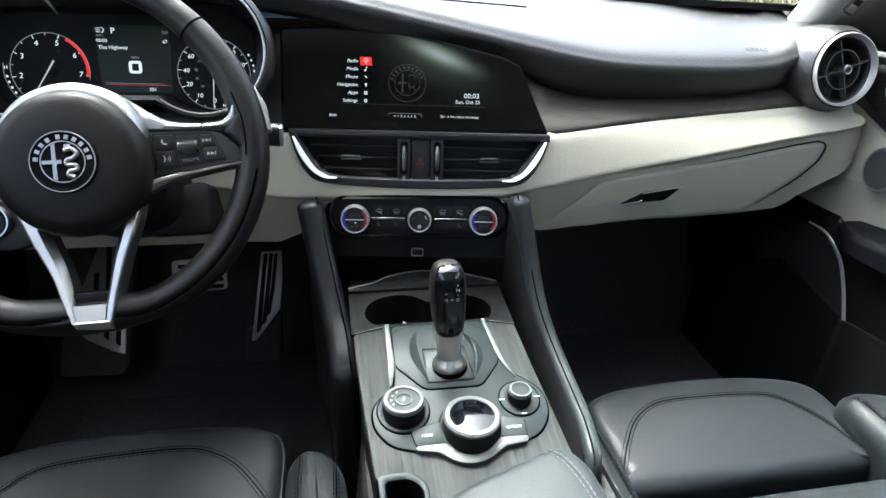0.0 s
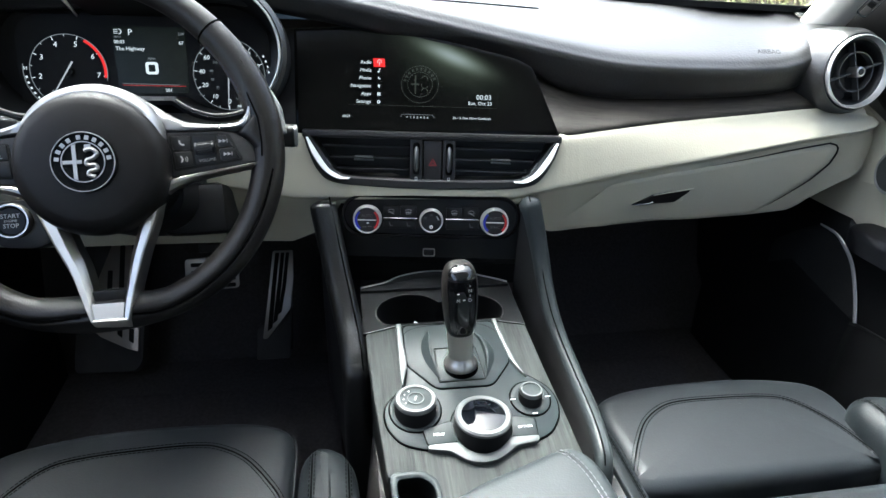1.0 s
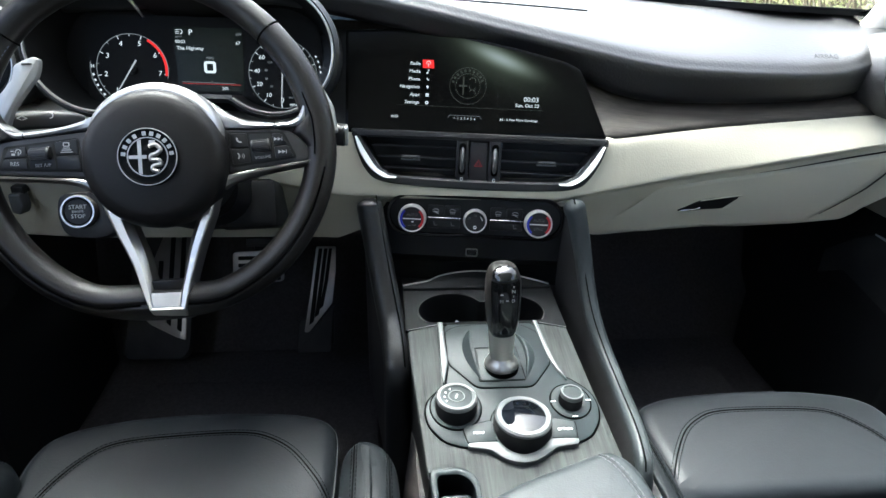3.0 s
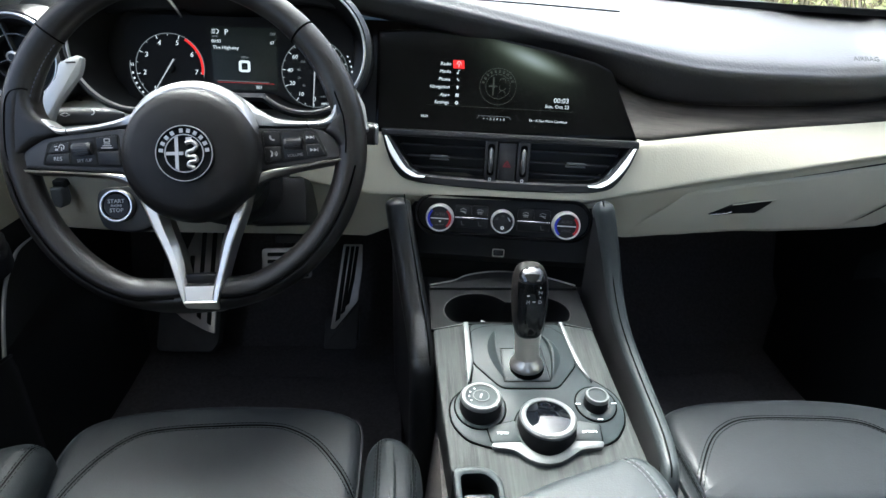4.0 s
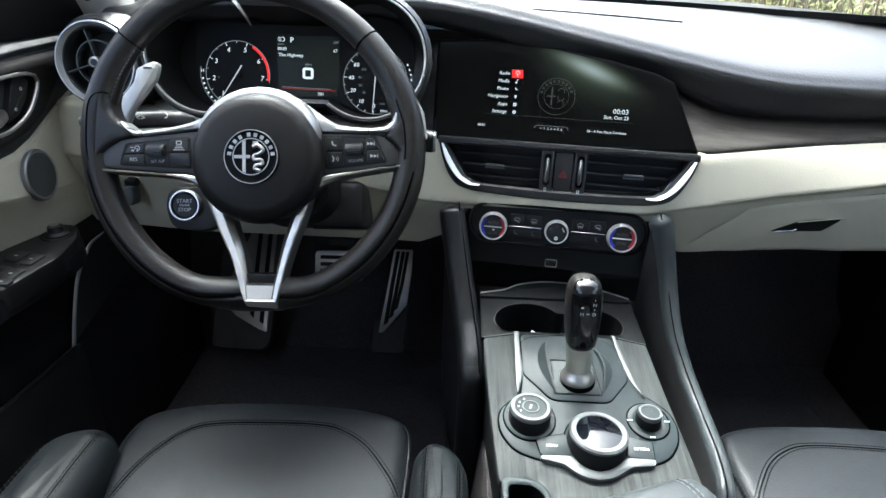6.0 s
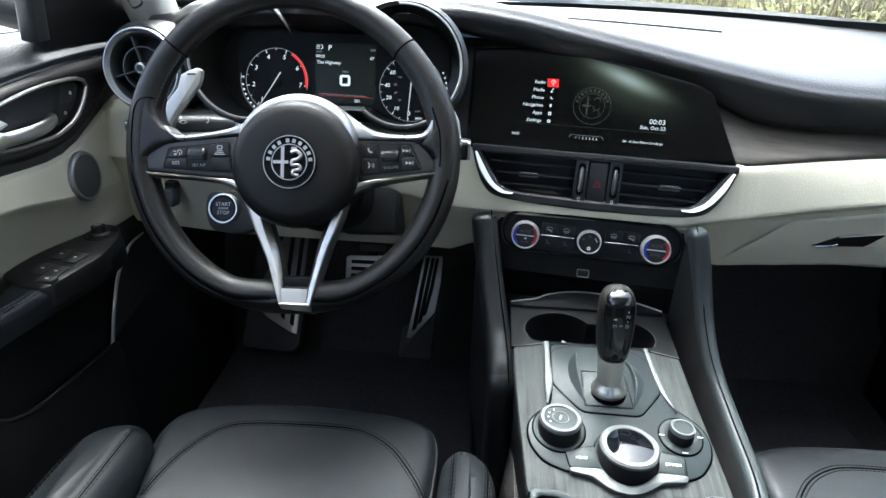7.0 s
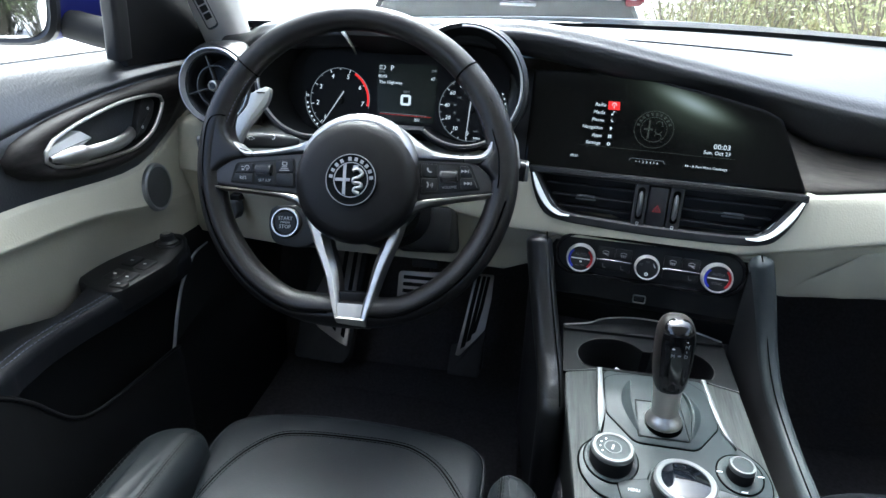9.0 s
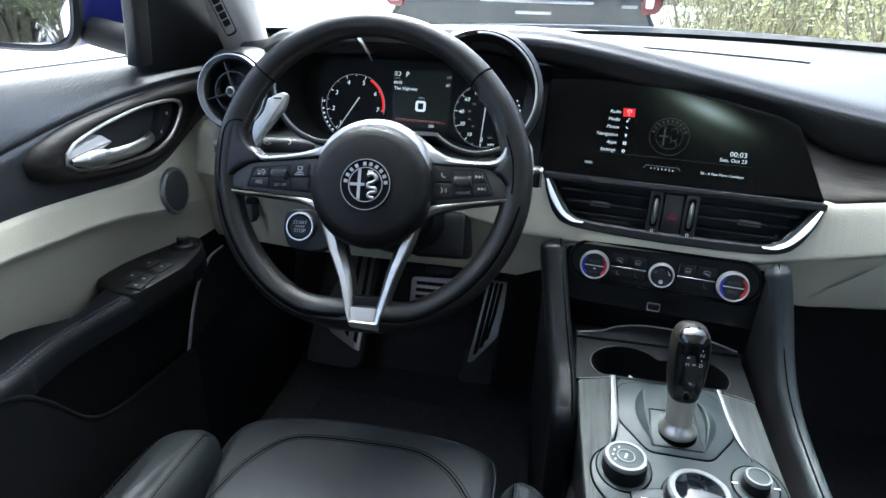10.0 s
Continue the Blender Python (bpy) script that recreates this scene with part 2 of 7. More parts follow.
straw = shader("dry_grass", (0.42, 0.38, 0.20), 0.8, spec=0.2, var=0.4, var_scale=2)


# ---- building helpers ----
def thing(name, label="", category="", group="", m=Matrix()):
    ob = new(name)
    ob.empty_display_size = 0.05
    ob.matrix_world = m
    return tagged(ob, label, category, group)


def part(name, bm, mat, parent=None, label="", angle=38, m=None):
    """Links a bmesh as one mesh object, under a thing or part."""
    if m is not None:
        bmesh.ops.transform(bm, matrix=m, verts=bm.verts)
    bmesh.ops.recalc_face_normals(bm, faces=bm.faces)
    me = bpy.data.meshes.new(name)
    bm.to_mesh(me)
    bm.free()
    for p in me.polygons:
        p.use_smooth = len(p.vertices) <= 4
    me.set_sharp_from_angle(angle=radians(angle))
    me.materials.append(mat)
    ob = new(name, me)
    if parent:
        ob.parent = parent
    return tagged(ob, label)


def frame_matrix(o, yaw, tilt, spin=0):
    """A frame that faces the cabin: x to the right, y up, z towards the viewer; the top leans away by tilt, turned to the left by yaw."""
    return Matrix.Translation(o) @ pose(0, 0, 0, 0, 0, -yaw) @ pose(0, 0, 0, 90 - tilt) @ pose(0, 0, 0, 0, 0, spin)


def spline(pts, n=8, closed=False):
    """Points of a Catmull-Rom curve through pts (tuples of any one length)."""
    P = [Vector(p) for p in pts]
    k = len(P)
    out = []
    for i in range(k if closed else k - 1):
        p0 = P[(i - 1) % k] if closed or i else P[0] * 2 - P[1]
        p1, p2 = P[i], P[(i + 1) % k]
        p3 = P[(i + 2) % k] if closed or i + 2 < k else P[-1] * 2 - P[-2]
        for s in range(n):
            t = s / n
            out.append(0.5 * (2 * p1 + (p2 - p0) * t + (2 * p0 - 5 * p1 + 4 * p2 - p3) * t * t + (3 * p1 - p0 - 3 * p2 + p3) * t ** 3))
    if not closed:
        out.append(P[-1])
    return out


def interp(x, table):
    """Smooth reading of a table of (x, value)."""
    if x <= table[0][0]:
        return table[0][1]
    for (a, va), (b, vb) in zip(table, table[1:]):
        if x <= b:
            t = (x - a) / (b - a)
            return va + (vb - va) * t
    return table[-1][1]


def circle(r, n=32, c=(0, 0), a0=0.0, a1=360.0):
    full = abs(a1 - a0) >= 360
    return [(c[0] + r * math.cos(radians(a0 + (a1 - a0) * i / (n if full else n - 1))), c[1] + r * math.sin(radians(a0 + (a1 - a0) * i / (n if full else n - 1)))) for i in range(n)]


def rrect(w, h, r, n=5, c=(0, 0)):
    out = []
    for sx, sy, a in ((1, 1, 0), (-1, 1, 90), (-1, -1, 180), (1, -1, 270)):
        out += circle(r, n + 1, (c[0] + sx * (w / 2 - r), c[1] + sy * (h / 2 - r)), a, a + 90)
    return out


def rounded(pts, r, n=4):
    """A polygon with its corners rounded by r."""
    out = []
    k = len(pts)
    for i in range(k):
        a, b, c = Vector(pts[i - 1]), Vector(pts[i]), Vector(pts[(i + 1) % k])
        d0, d1 = (a - b), (c - b)
        q = min(r, d0.length * 0.45, d1.length * 0.45)
        s, e = b + d0.normalized() * q, b + d1.normalized() * q
        for j in range(n + 1):
            t = j / n
            out.append(tuple((1 - t) ** 2 * s + 2 * t * (1 - t) * b + t * t * e))
    return out


def loft(rows, cu=False, cv=False, caps=False):
    """A skin over rows of points."""
    bm = bmesh.new()
    V = [[bm.verts.new(p) for p in r] for r in rows]
    nu, nv = len(V), len(V[0])
    for i in range(nu if cu else nu - 1):
        for j in range(nv if cv else nv - 1):
            a, b, c, d = V[i][j], V[(i + 1) % nu][j], V[(i + 1) % nu][(j + 1) % nv], V[i][(j + 1) % nv]
            bm.faces.new((a, b, c, d))
    if caps:
        bm.faces.new(V[0][::-1])
        bm.faces.new(V[-1])
    return bm


def prism(pts, z0, z1, bevel=0.0, seg=2, taper=0.0, back=False):
    """A plate with the outline pts from z0 to z1 and rounded front edges."""
    c = sum((Vector(p) for p in pts), Vector((0, 0))) / len(pts)
    rows = [[(p[0], p[1], z0) for p in pts]]

    def inset(d):
        k = len(pts)
        out = []
        for i in range(k):
            a, b, e = Vector(pts[i - 1]), Vector(pts[i]), Vector(pts[(i + 1) % k])
            t = (e - a)
            n = Vector((-t.y, t.x)).normalized() if t.length else Vector((0, 0))
            out.append(b + n * d * sgn)
        return out
    area = sum(pts[i - 1][0] * pts[i][1] - pts[i][0] * pts[i - 1][1] for i in range(len(pts)))
    sgn = 1 if area > 0 else -1
    if bevel:
        if back:
            rows = [[(*p, z0) for p in inset(bevel)], [(p[0], p[1], z0 + bevel) for p in pts]]
        for s in range(seg + 1):
            a = math.pi / 2 * s / seg
            rows.append([(*p, z1 - bevel + bevel * math.sin(a)) for p in inset(bevel * (1 - math.cos(a)))])
    else:
        rows.append([(p[0], p[1], z1) for p in pts])
    return loft(rows, cv=True, caps=True)


def ringplate(outer, inner, z0, z1, bevel=0.0):
    """A flat ring between two outlines with the same number of points."""
    step = max((Vector(a) - Vector(b)).length for a, b in zip(outer, outer[1:]))
    partial = (Vector(outer[0]) - Vector(outer[-1])).length > 2.0 * step
    rows = [[(*p, z0) for p in outer], [(*p, z1 - bevel) for p in outer]]
    if bevel:
        m = [tuple(Vector(o).lerp(Vector(i), 0.2)) for o, i in zip(outer, inner)]
        k = [tuple(Vector(o).lerp(Vector(i), 0.8)) for o, i in zip(outer, inner)]
        rows += [[(*p, z1) for p in m], [(*p, z1) for p in k]]
    rows += [[(*p, z1 - bevel) for p in inner], [(*p, z0) for p in inner]]
    bm = loft(rows, cu=True, cv=not partial)
    if partial:
        bm.verts.ensure_lookup_table()
        n, k = len(outer), len(rows)
        bm.faces.new([bm.verts[i * n] for i in range(k)])
        bm.faces.new([bm.verts[i * n + n - 1] for i in range(k)])
    return bm


def lathe(profile, n=40, c=(0, 0)):
    """A body turned about z: profile of (radius, height)."""
    rows = [[(c[0] + r * math.cos(2 * math.pi * i / n), c[1] + r * math.sin(2 * math.pi * i / n), z) for i in range(n)] for r, z in profile]
    return loft(rows, cv=True, caps=True)


def turned_ring(profile, n=48, c=(0, 0)):
    """A hollow ring turned about z: a closed profile of (radius, height)."""
    return loft([[(c[0] + r * math.cos(2 * math.pi * i / n), c[1] + r * math.sin(2 * math.pi * i / n), z) for i in range(n)] for r, z in profile], cu=True, cv=True)


def sweep(path, section, closed=False, up=(0, 0, 1), caps=True, scale=None):
    """Sweeps an outline (x across, y up) along a path."""
    P = [Vector(p) for p in path]
    k = len(P)
    rows = []
    upv = Vector(up)
    for i in range(k):
        a = P[(i - 1) % k] if closed or i else P[0]
        b = P[(i + 1) % k] if closed or i < k - 1 else P[-1]
        t = (b - a).normalized()
        s = t.cross(upv).normalized()
        u = s.cross(t)
        f = scale[i] if scale else 1.0
        rows.append([tuple(P[i] + s * q[0] * f + u * q[1] * f) for q in section])
    return loft(rows, cu=closed, cv=True, caps=caps and not closed)


def tube(path, r, n=10, closed=False, up=(0, 0, 1), scale=None):
    return sweep(path, circle(r, n), closed, up, scale=scale)


def box(x0, x1, y0, y1, z0, z1, bevel=0.0, seg=2):
    bm = bmesh.new()
    bmesh.ops.create_cube(bm, size=1, matrix=Matrix.Translation(((x0 + x1) / 2, (y0 + y1) / 2, (z0 + z1) / 2)) @ Matrix.Diagonal((x1 - x0, y1 - y0, z1 - z0, 1)))
    if bevel:
        bmesh.ops.bevel(bm, geom=bm.edges[:], offset=bevel, segments=seg, affect="EDGES", profile=0.5)
    return bm


def join(*bms):
    """One bmesh from several."""
    out = bmesh.new()
    for b in bms:
        me = bpy.data.meshes.new("tmp")
        b.to_mesh(me)
        b.free()
        out.from_mesh(me)
        bpy.data.meshes.remove(me)
    return out


def lettering(body, size, align="CENTER", depth=0.0002, shear=0.0, bend=None):
    """A bmesh of flat raised letters in the built-in font; bend: radius on which they stand, clockwise from the top."""
    cu = bpy.data.curves.new("text", "FONT")
    cu.body, cu.size, cu.align_x, cu.align_y, cu.extrude, cu.shear = body, size, align, "CENTER", depth, shear
    cu.resolution_u = 2
    ob = bpy.data.objects.new("text", cu)
    scene.collection.objects.link(ob)
    dg = bpy.context.evaluated_depsgraph_get()
    me = bpy.data.meshes.new_from_object(ob.evaluated_get(dg))
    bm = bmesh.new()
    bm.from_mesh(me)
    bpy.data.objects.remove(ob)
    bpy.data.curves.remove(cu)
    bpy.data.meshes.remove(me)
    if bend:
        for v in bm.verts:
            a = v.co.x / bend
            r = bend + v.co.y
            v.co.x, v.co.y = r * math.sin(a), r * math.cos(a)
    return bm


def seam(path, mat, parent, length=0.0045, gap=0.0022, r=0.0006, name="stitching", label=""):
    """A row of stitches along a path, one mesh."""
    P = [Vector(p) for p in path]
    bms = bmesh.new()
    acc, on, start = 0.0, True, P[0]
    cur = P[0]
    segs = []
    for a, b in zip(P, P[1:]):
        L = (b - a).length
        pos = 0.0
        while L - pos > 1e-7:
            need = (length if on else gap) - acc
            step = min(need, L - pos)
            pos += step
            acc += step
            cur = a.lerp(b, pos / L)
            if acc >= (length if on else gap) - 1e-9:
                if on:
                    segs.append((start, cur))
                on, acc, start = not on, 0.0, cur
    for a, b in segs:
        t = (b - a)
        if t.length < 1e-6:
            continue
        t.normalize()
        s = t.cross(Vector((0.12, 0.07, 1))).normalized() * r
        u = s.cross(t).normalized() * r
        q = [[bms.verts.new(p + o) for o in (s, u, -s, -u)] for p in (a, a.lerp(b, 0.5) + u * 0.6, b)]
        for x, y in zip(q, q[1:]):
            for i in range(4):
                bms.faces.new((x[i], y[i], y[(i + 1) % 4], x[(i + 1) % 4]))
    return part(name, bms, mat, parent, label)


def resample(pts, centre, n=48):
    """The outline as seen from a point inside it, at n even angles, corners kept."""
    c = Vector(centre)
    out = []
    for i in range(n):
        a = 2 * math.pi * i / n
        d = Vector((math.cos(a), math.sin(a)))
        best = None
        for j in range(len(pts)):
            p, q = Vector(pts[j - 1]) - c, Vector(pts[j]) - c
            e = q - p
            den = d.x * e.y - d.y * e.x
            if abs(den) < 1e-12:
                continue
            t = (p.x * e.y - p.y * e.x) / den
            k = (p.x * d.y - p.y * d.x) / den
            if t > 0 and -1e-9 <= k <= 1 + 1e-9 and (best is None or t < best):
                best = t
        out.append(tuple(c + d * best))
    for p in pts:
        a = math.atan2(p[1] - c.y, p[0] - c.x) % (2 * math.pi)
        i = round(a / (2 * math.pi) * n) % n
        if (Vector(p) - Vector(out[i])).length < 0.02 and len(pts) < 9:
            out[i] = tuple(p)
    return out


def cushion(outline, z0, z1, r, crown=0.004, lean=0.0, rings=7):
    """An upholstered body with the plan outline, rolled edges and a softly crowned top."""
    k = len(outline)
    c = sum((Vector(p) for p in outline), Vector((0, 0))) / k
    area = sum(outline[i - 1][0] * outline[i][1] - outline[i][0] * outline[i - 1][1] for i in range(k))
    sgn = 1 if area > 0 else -1

    def inset(d):
        out = []
        for i in range(k):
            t = Vector(outline[(i + 1) % k]) - Vector(outline[i - 1])
            out.append(Vector(outline[i]) + Vector((-t.y, t.x)).normalized() * d * sgn)
        return out
    rows = [[(*p, z0) for p in outline], [(*p, (z0 + z1 - r) / 2) for p in outline], [(*p, z1 - r) for p in outline]]
    for s in range(1, 7):
        a = math.pi / 2 * s / 6
        rows.append([(*p, z1 - r + r * math.sin(a)) for p in inset(r * (1 - math.cos(a)))])
    last = inset(r)
    for s in range(1, rings + 1):
        f = 1 - 0.985 * s / rings
        rows.append([(*(c + (p - c) * f), z1 + crown * (1 - f * f)) for p in last])
    bm = loft(rows, cv=True, caps=True)
    if lean:
        for v in bm.verts:
            v.co.z += lean * (v.co.y - c.y)
    return bm


def drape(path, bm, lift=0.0006):
    """Lays a path of (x, y) on the top of a bmesh."""
    tree = BVHTree.FromBMesh(bm)
    out = []
    for p in path:
        hit = tree.ray_cast(Vector((p[0], p[1], 2.0)), Vector((0, 0, -1)))
        if hit[0]:
            out.append(hit[0] + Vector((0, 0, lift)))
    return out


def offset_path(path, d):
    out = []
    for i, p in enumerate(path):
        t = Vector(path[min(i + 1, len(path) - 1)][:2]) - Vector(path[max(i - 1, 0)][:2])
        t.normalize()
        out.append((p[0] - t.y * d, p[1] + t.x * d))
    return out


def structure(ob, label, category):
    return tagged(ob, label, category, kind="structure")

# ---- cabin shell ----
def panel(name, rows, mat, label, category, cu=False):
    ob = part(name, loft(rows, cu=cu), mat)
    return structure(ob, label, category)


structure(part("floor", box(-0.78, 0.78, -1.2, 1.5, -0.03, 0.04), carpet), "black carpeted cabin floor", "floor")
# front lip carried forward and down, out of view, to shade the console
structure(part("ceiling", loft([[(x, y, z - 0.03 * x * x) for y, z in ((-1.2, 1.13), (0.38, 1.13), (0.52, 1.105), (0.62, 1.07), (0.63, 1.085), (0.45, 1.15), (-1.2, 1.16))] for x in (-0.62, -0.3, 0, 0.3, 0.62)], cv=True, caps=True), headliner), "unseen pale grey cloth headliner, front lip extended to shade the console", "ceiling")
structure(part("wall_rear", box(-0.8, 0.8, -1.24, -1.2, -0.03, 0.80), plastic), "dark plain wall closing the cabin", "wall")
structure(part("firewall", loft([[(x, y, z) for y, z in ((1.12, 0.04), (1.24, 0.05), (1.36, 0.17), (1.42, 0.34), (1.38, 0.6), (1.3, 0.74))] for x in (-0.78, -0.3, 0.3, 0.78)]), carpet), "black carpeted toe board", "wall")
# windscreen pillars and roof rails
for s in (-1, 1):
    p = spline([(s * 0.70, 1.16, 0.70), (s * 0.672, 1.06, 0.79), (s * 0.645, 0.97, 0.862), (s * 0.615, 0.80, 0.975), (s * 0.56, 0.45, 1.12)], 8)
    structure(part("pillar_left" if s < 0 else "pillar_right", sweep([(x + s * 0.010, y, z) for x, y, z in p], rrect(0.086, 0.05, 0.02, 4), up=(s * -0.5, 0, 1)), pillar_cloth), "cream trimmed windscreen pillar", "pillar")
    p = spline([(s * 0.62, 0.46, 1.13), (s * 0.63, 0.0, 1.14), (s * 0.61, -1.2, 1.08)], 6)
    structure(part("roof_rail", sweep(p, rrect(0.09, 0.05, 0.02, 4)), headliner), "pale cloth roof side rail", "rail")
    structure(part("wall_lower", box(s * 0.79 - 0.02, s * 0.79 + 0.02, -1.2, 1.45, -0.03, 0.745), dark_plastic), "dark body side behind the door trim", "wall")
    structure(part("pillar_rear", loft([[(s * (0.77 - 0.14 * k + w), y, 0.74 + 0.4 * k) for w, y in ((0, -1.22), (0, -1.02 + 0.12 * k), (0.03, -1.02 + 0.12 * k), (0.03, -1.22))] for k in (0, 1)], cv=True, caps=True), headliner), "pale cloth rear roof pillar", "pillar")
    side = part("rear_side_window", loft([[(s * (0.785 - 0.14 * k + w), y, 0.75 + 0.39 * k) for w, y in ((0, -1.0 + 0.1 * k), (0, -0.27), (0.004, -0.27), (0.004, -1.0 + 0.1 * k))] for k in (0, 1)], cv=True, caps=True), glass_clear)
    side.visible_shadow = False
    structure(side, "clear rear side window", "window")
    structure(part("pillar_middle", sweep([(s * 0.74, -0.25, 0.7), (s * 0.64, -0.25, 1.13)], rrect(0.1, 0.05, 0.02, 4), up=(0, 1, 0)), headliner), "pale middle roof pillar", "pillar")

back = part("rear_window", loft([[(x, -1.235 + w, 0.80), (x * 0.9, -1.205 + w, 1.12)] for x, w in ((-0.68, 0), (0.68, 0), (0.68, 0.004), (-0.68, 0.004))], cu=True), glass_clear)
back.visible_shadow = False
structure(back, "clear rear window", "window")

# ---- frames of the main assemblies ----
STACK = frame_matrix((-0.01, 0.866, 0.56), 8, 12)
SCREEN = frame_matrix((0, 0.915, 0.70), 8, 25)
WHEEL = frame_matrix((-0.37, 0.747, 0.64), 0, 24)
CLUSTER = frame_matrix((-0.37, 0.96, 0.71), 0, 15)
COWL = frame_matrix((-0.37, 0.885, 0.71), 0, 12)
CONSOLE = Matrix.Translation((0, 0.70, 0.40)) @ pose(0, 0, 0, 14)

# ---- dashboard ----
E1 = ((-0.74, 0.750), (-0.62, 0.765), (-0.54, 0.795), (-0.2, 0.806), (-0.117, 0.794), (-0.05, 0.781), (0.025, 0.766), (0.11, 0.749), (0.183, 0.735), (0.225, 0.727), (0.28, 0.720), (0.36, 0.717), (0.46, 0.716), (0.53, 0.719), (0.57, 0.732), (0.61, 0.758), (0.74, 0.750))
E2 = ((-0.74, 0.73), (-0.60, 0.745), (-0.55, 0.77), (-0.27, 0.79), (-0.2, 0.778), (-0.116, 0.765), (-0.05, 0.749), (0.05, 0.737), (0.122, 0.721), (0.158, 0.698), (0.197, 0.682), (0.24, 0.675), (0.29, 0.672), (0.38, 0.672), (0.48, 0.676), (0.55, 0.683), (0.60, 0.70), (0.64, 0.73), (0.74, 0.73))


def base_y(x):
    return 1.335 - 0.5 * x * x


def base_z(x):
    return 0.798 - 0.05 * min(abs(x), 0.4) ** 2


def smooth_table(table, x):
    return sum(interp(x + d, table) * w for d, w in ((-0.03, 0.25), (0, 0.5), (0.03, 0.25)))


def dash_section(x):
    z1, z2, yb, zb = smooth_table(E1, x), smooth_table(E2, x), base_y(x), base_z(x)
    d = zb - z1
    k = max(0.0, min(1.0, (abs(x) - 0.56) / 0.06))
    o = 0.05 * k * k * (3 - 2 * k)
    return spline([(x, yb + 0.05, zb - 0.03), (x, yb, zb), (x, 1.16 - 0.05 * (o > 0.04), zb - 0.003 - 0.12 * d), (x, 1.05 + o * 0.4, zb - 0.004 - 0.38 * d), (x, 0.965 + o, z1 + 0.016 + 0.05 * d),
                   (x, 0.941 + o, z1 + 0.005), (x, 0.936 + o, z1 - 0.003), (x, 0.939 + o, z1 - 0.45 * (z1 - z2)), (x, 0.952 + o, z2), (x, 0.985 + o, z2 - 0.004)], 6)


dashboard = thing("dashboard", "black soft-topped dashboard with cream band and grey oak trim", "dashboard")
xs = [-0.655 + 1.31 * i / 72 for i in range(73)]
part("top_pad", loft([dash_section(x) for x in xs]), vinyl, dashboard, "grained black dash top pad")

CT = ((-0.74, 0.655), (-0.3, 0.648), (-0.17, 0.632), (0.0, 0.634), (0.16, 0.640), (0.275, 0.643), (0.374, 0.645), (0.468, 0.651), (0.564, 0.658), (0.63, 0.661), (0.675, 0.659), (0.70, 0.655), (0.715, 0.648), (0.725, 0.632))
CC = ((-0.74, 0.585), (-0.3, 0.572), (-0.19, 0.553), (-0.15, 0.554), (0.0, 0.558), (0.10, 0.561), (0.154, 0.574), (0.186, 0.578), (0.274, 0.586), (0.37, 0.592), (0.46, 0.605), (0.554, 0.619), (0.602, 0.626), (0.74, 0.64))
CB = ((-0.74, 0.465), (-0.3, 0.470), (-0.2, 0.475), (-0.155, 0.50), (-0.13, 0.546), (0.0, 0.548), (0.12, 0.550), (0.14, 0.505), (0.165, 0.497), (0.213, 0.494), (0.313, 0.487), (0.417, 0.484), (0.52, 0.486), (0.60, 0.491), (0.625, 0.503), (0.666, 0.545), (0.70, 0.570), (0.715, 0.584), (0.725, 0.605))
FACE = ((-0.74, 0.94), (-0.55, 0.905), (-0.24, 0.893), (-0.165, 0.884), (0.165, 0.840), (0.25, 0.860), (0.36, 0.884), (0.55, 0.894), (0.66, 0.899), (0.70, 0.912), (0.725, 0.945))
SET_BACK = ((-0.74, 0.02), (0.165, 0.018), (0.4, 0.03), (0.74, 0.03))
VENT_HALF = ((0.0120, 0.0), (0.0155, 0.02), (0.0168, 0.07), (0.0205, 0.121), (0.032, 0.140), (0.055, 0.153), (0.078, 0.1625), (0.2, 0.1625))
STACK_INV = STACK.inverted()


def mid_y(x):
    """How far the dash face stands forward; it follows the driver-facing centre vents."""
    return sum(interp(x + d, FACE) for d in (-0.02, -0.01, 0, 0.01, 0.02)) / 5


def behind_vents(p):
    """The cream skin steps back behind the vent frame."""
    q = STACK_INV @ Vector(p)
    k = max(0.0, min(1.0, (interp(q.y, VENT_HALF) + 0.0050 - abs(q.x)) / 0.005)) if q.y > 0.012 else 0.0
    return p[0], p[1] + 0.075 * k, p[2]


def band_section(x):
    zt, zc, zb, y = interp(x, CT), interp(x, CC), interp(x, CB), mid_y(x)
    y3 = y + interp(x, SET_BACK)
    deep = min(1.0, max(0.0, (zc - zb) / 0.1)) * max(0.0, min(1.0, (0.70 - x) / 0.07))
    gap = deep * max(0.0, min(1.0, (x - 0.17) / 0.12))
    rows = spline([(x, y3 + 0.06, zt + 0.006), (x, y3 + 0.020, zt + 0.004), (x, y3 + 0.005, zt + 0.001), (x, y3 - 0.002, zt - 0.006), (x, y + 0.50 * (y3 - y), zt - 0.42 * (zt - zc)), (x, y + 0.10 * (y3 - y), zc + 0.20 * (zt - zc)), (x, y, zc + 0.004), (x, y + 0.0015, zc),
                   (x, y + 0.005 + 0.006 * gap, zc - 0.003 - 0.003 * gap), (x, y + 0.010 + 0.004 * gap, zc - 0.014 * deep - 0.004), (x, y + 0.022 * deep + 0.004, zc - 0.5 * (zc - zb)), (x, y + 0.032 * deep + 0.004, zb + 0.010 * deep), (x, y + 0.036 * deep + 0.012, zb), (x, y + 0.12, zb)], 5)
    return [behind_vents(p) for p in rows]


band_xs = [-0.74 + 0.02 * i for i in range(28)] + [-0.19 + 0.0025 * i for i in range(33)] + [-0.10 + 0.02 * i for i in range(10)] + [0.1 + 0.0025 * i for i in range(37)] + [0.2 + 0.525 * i / 45 for i in range(46)]
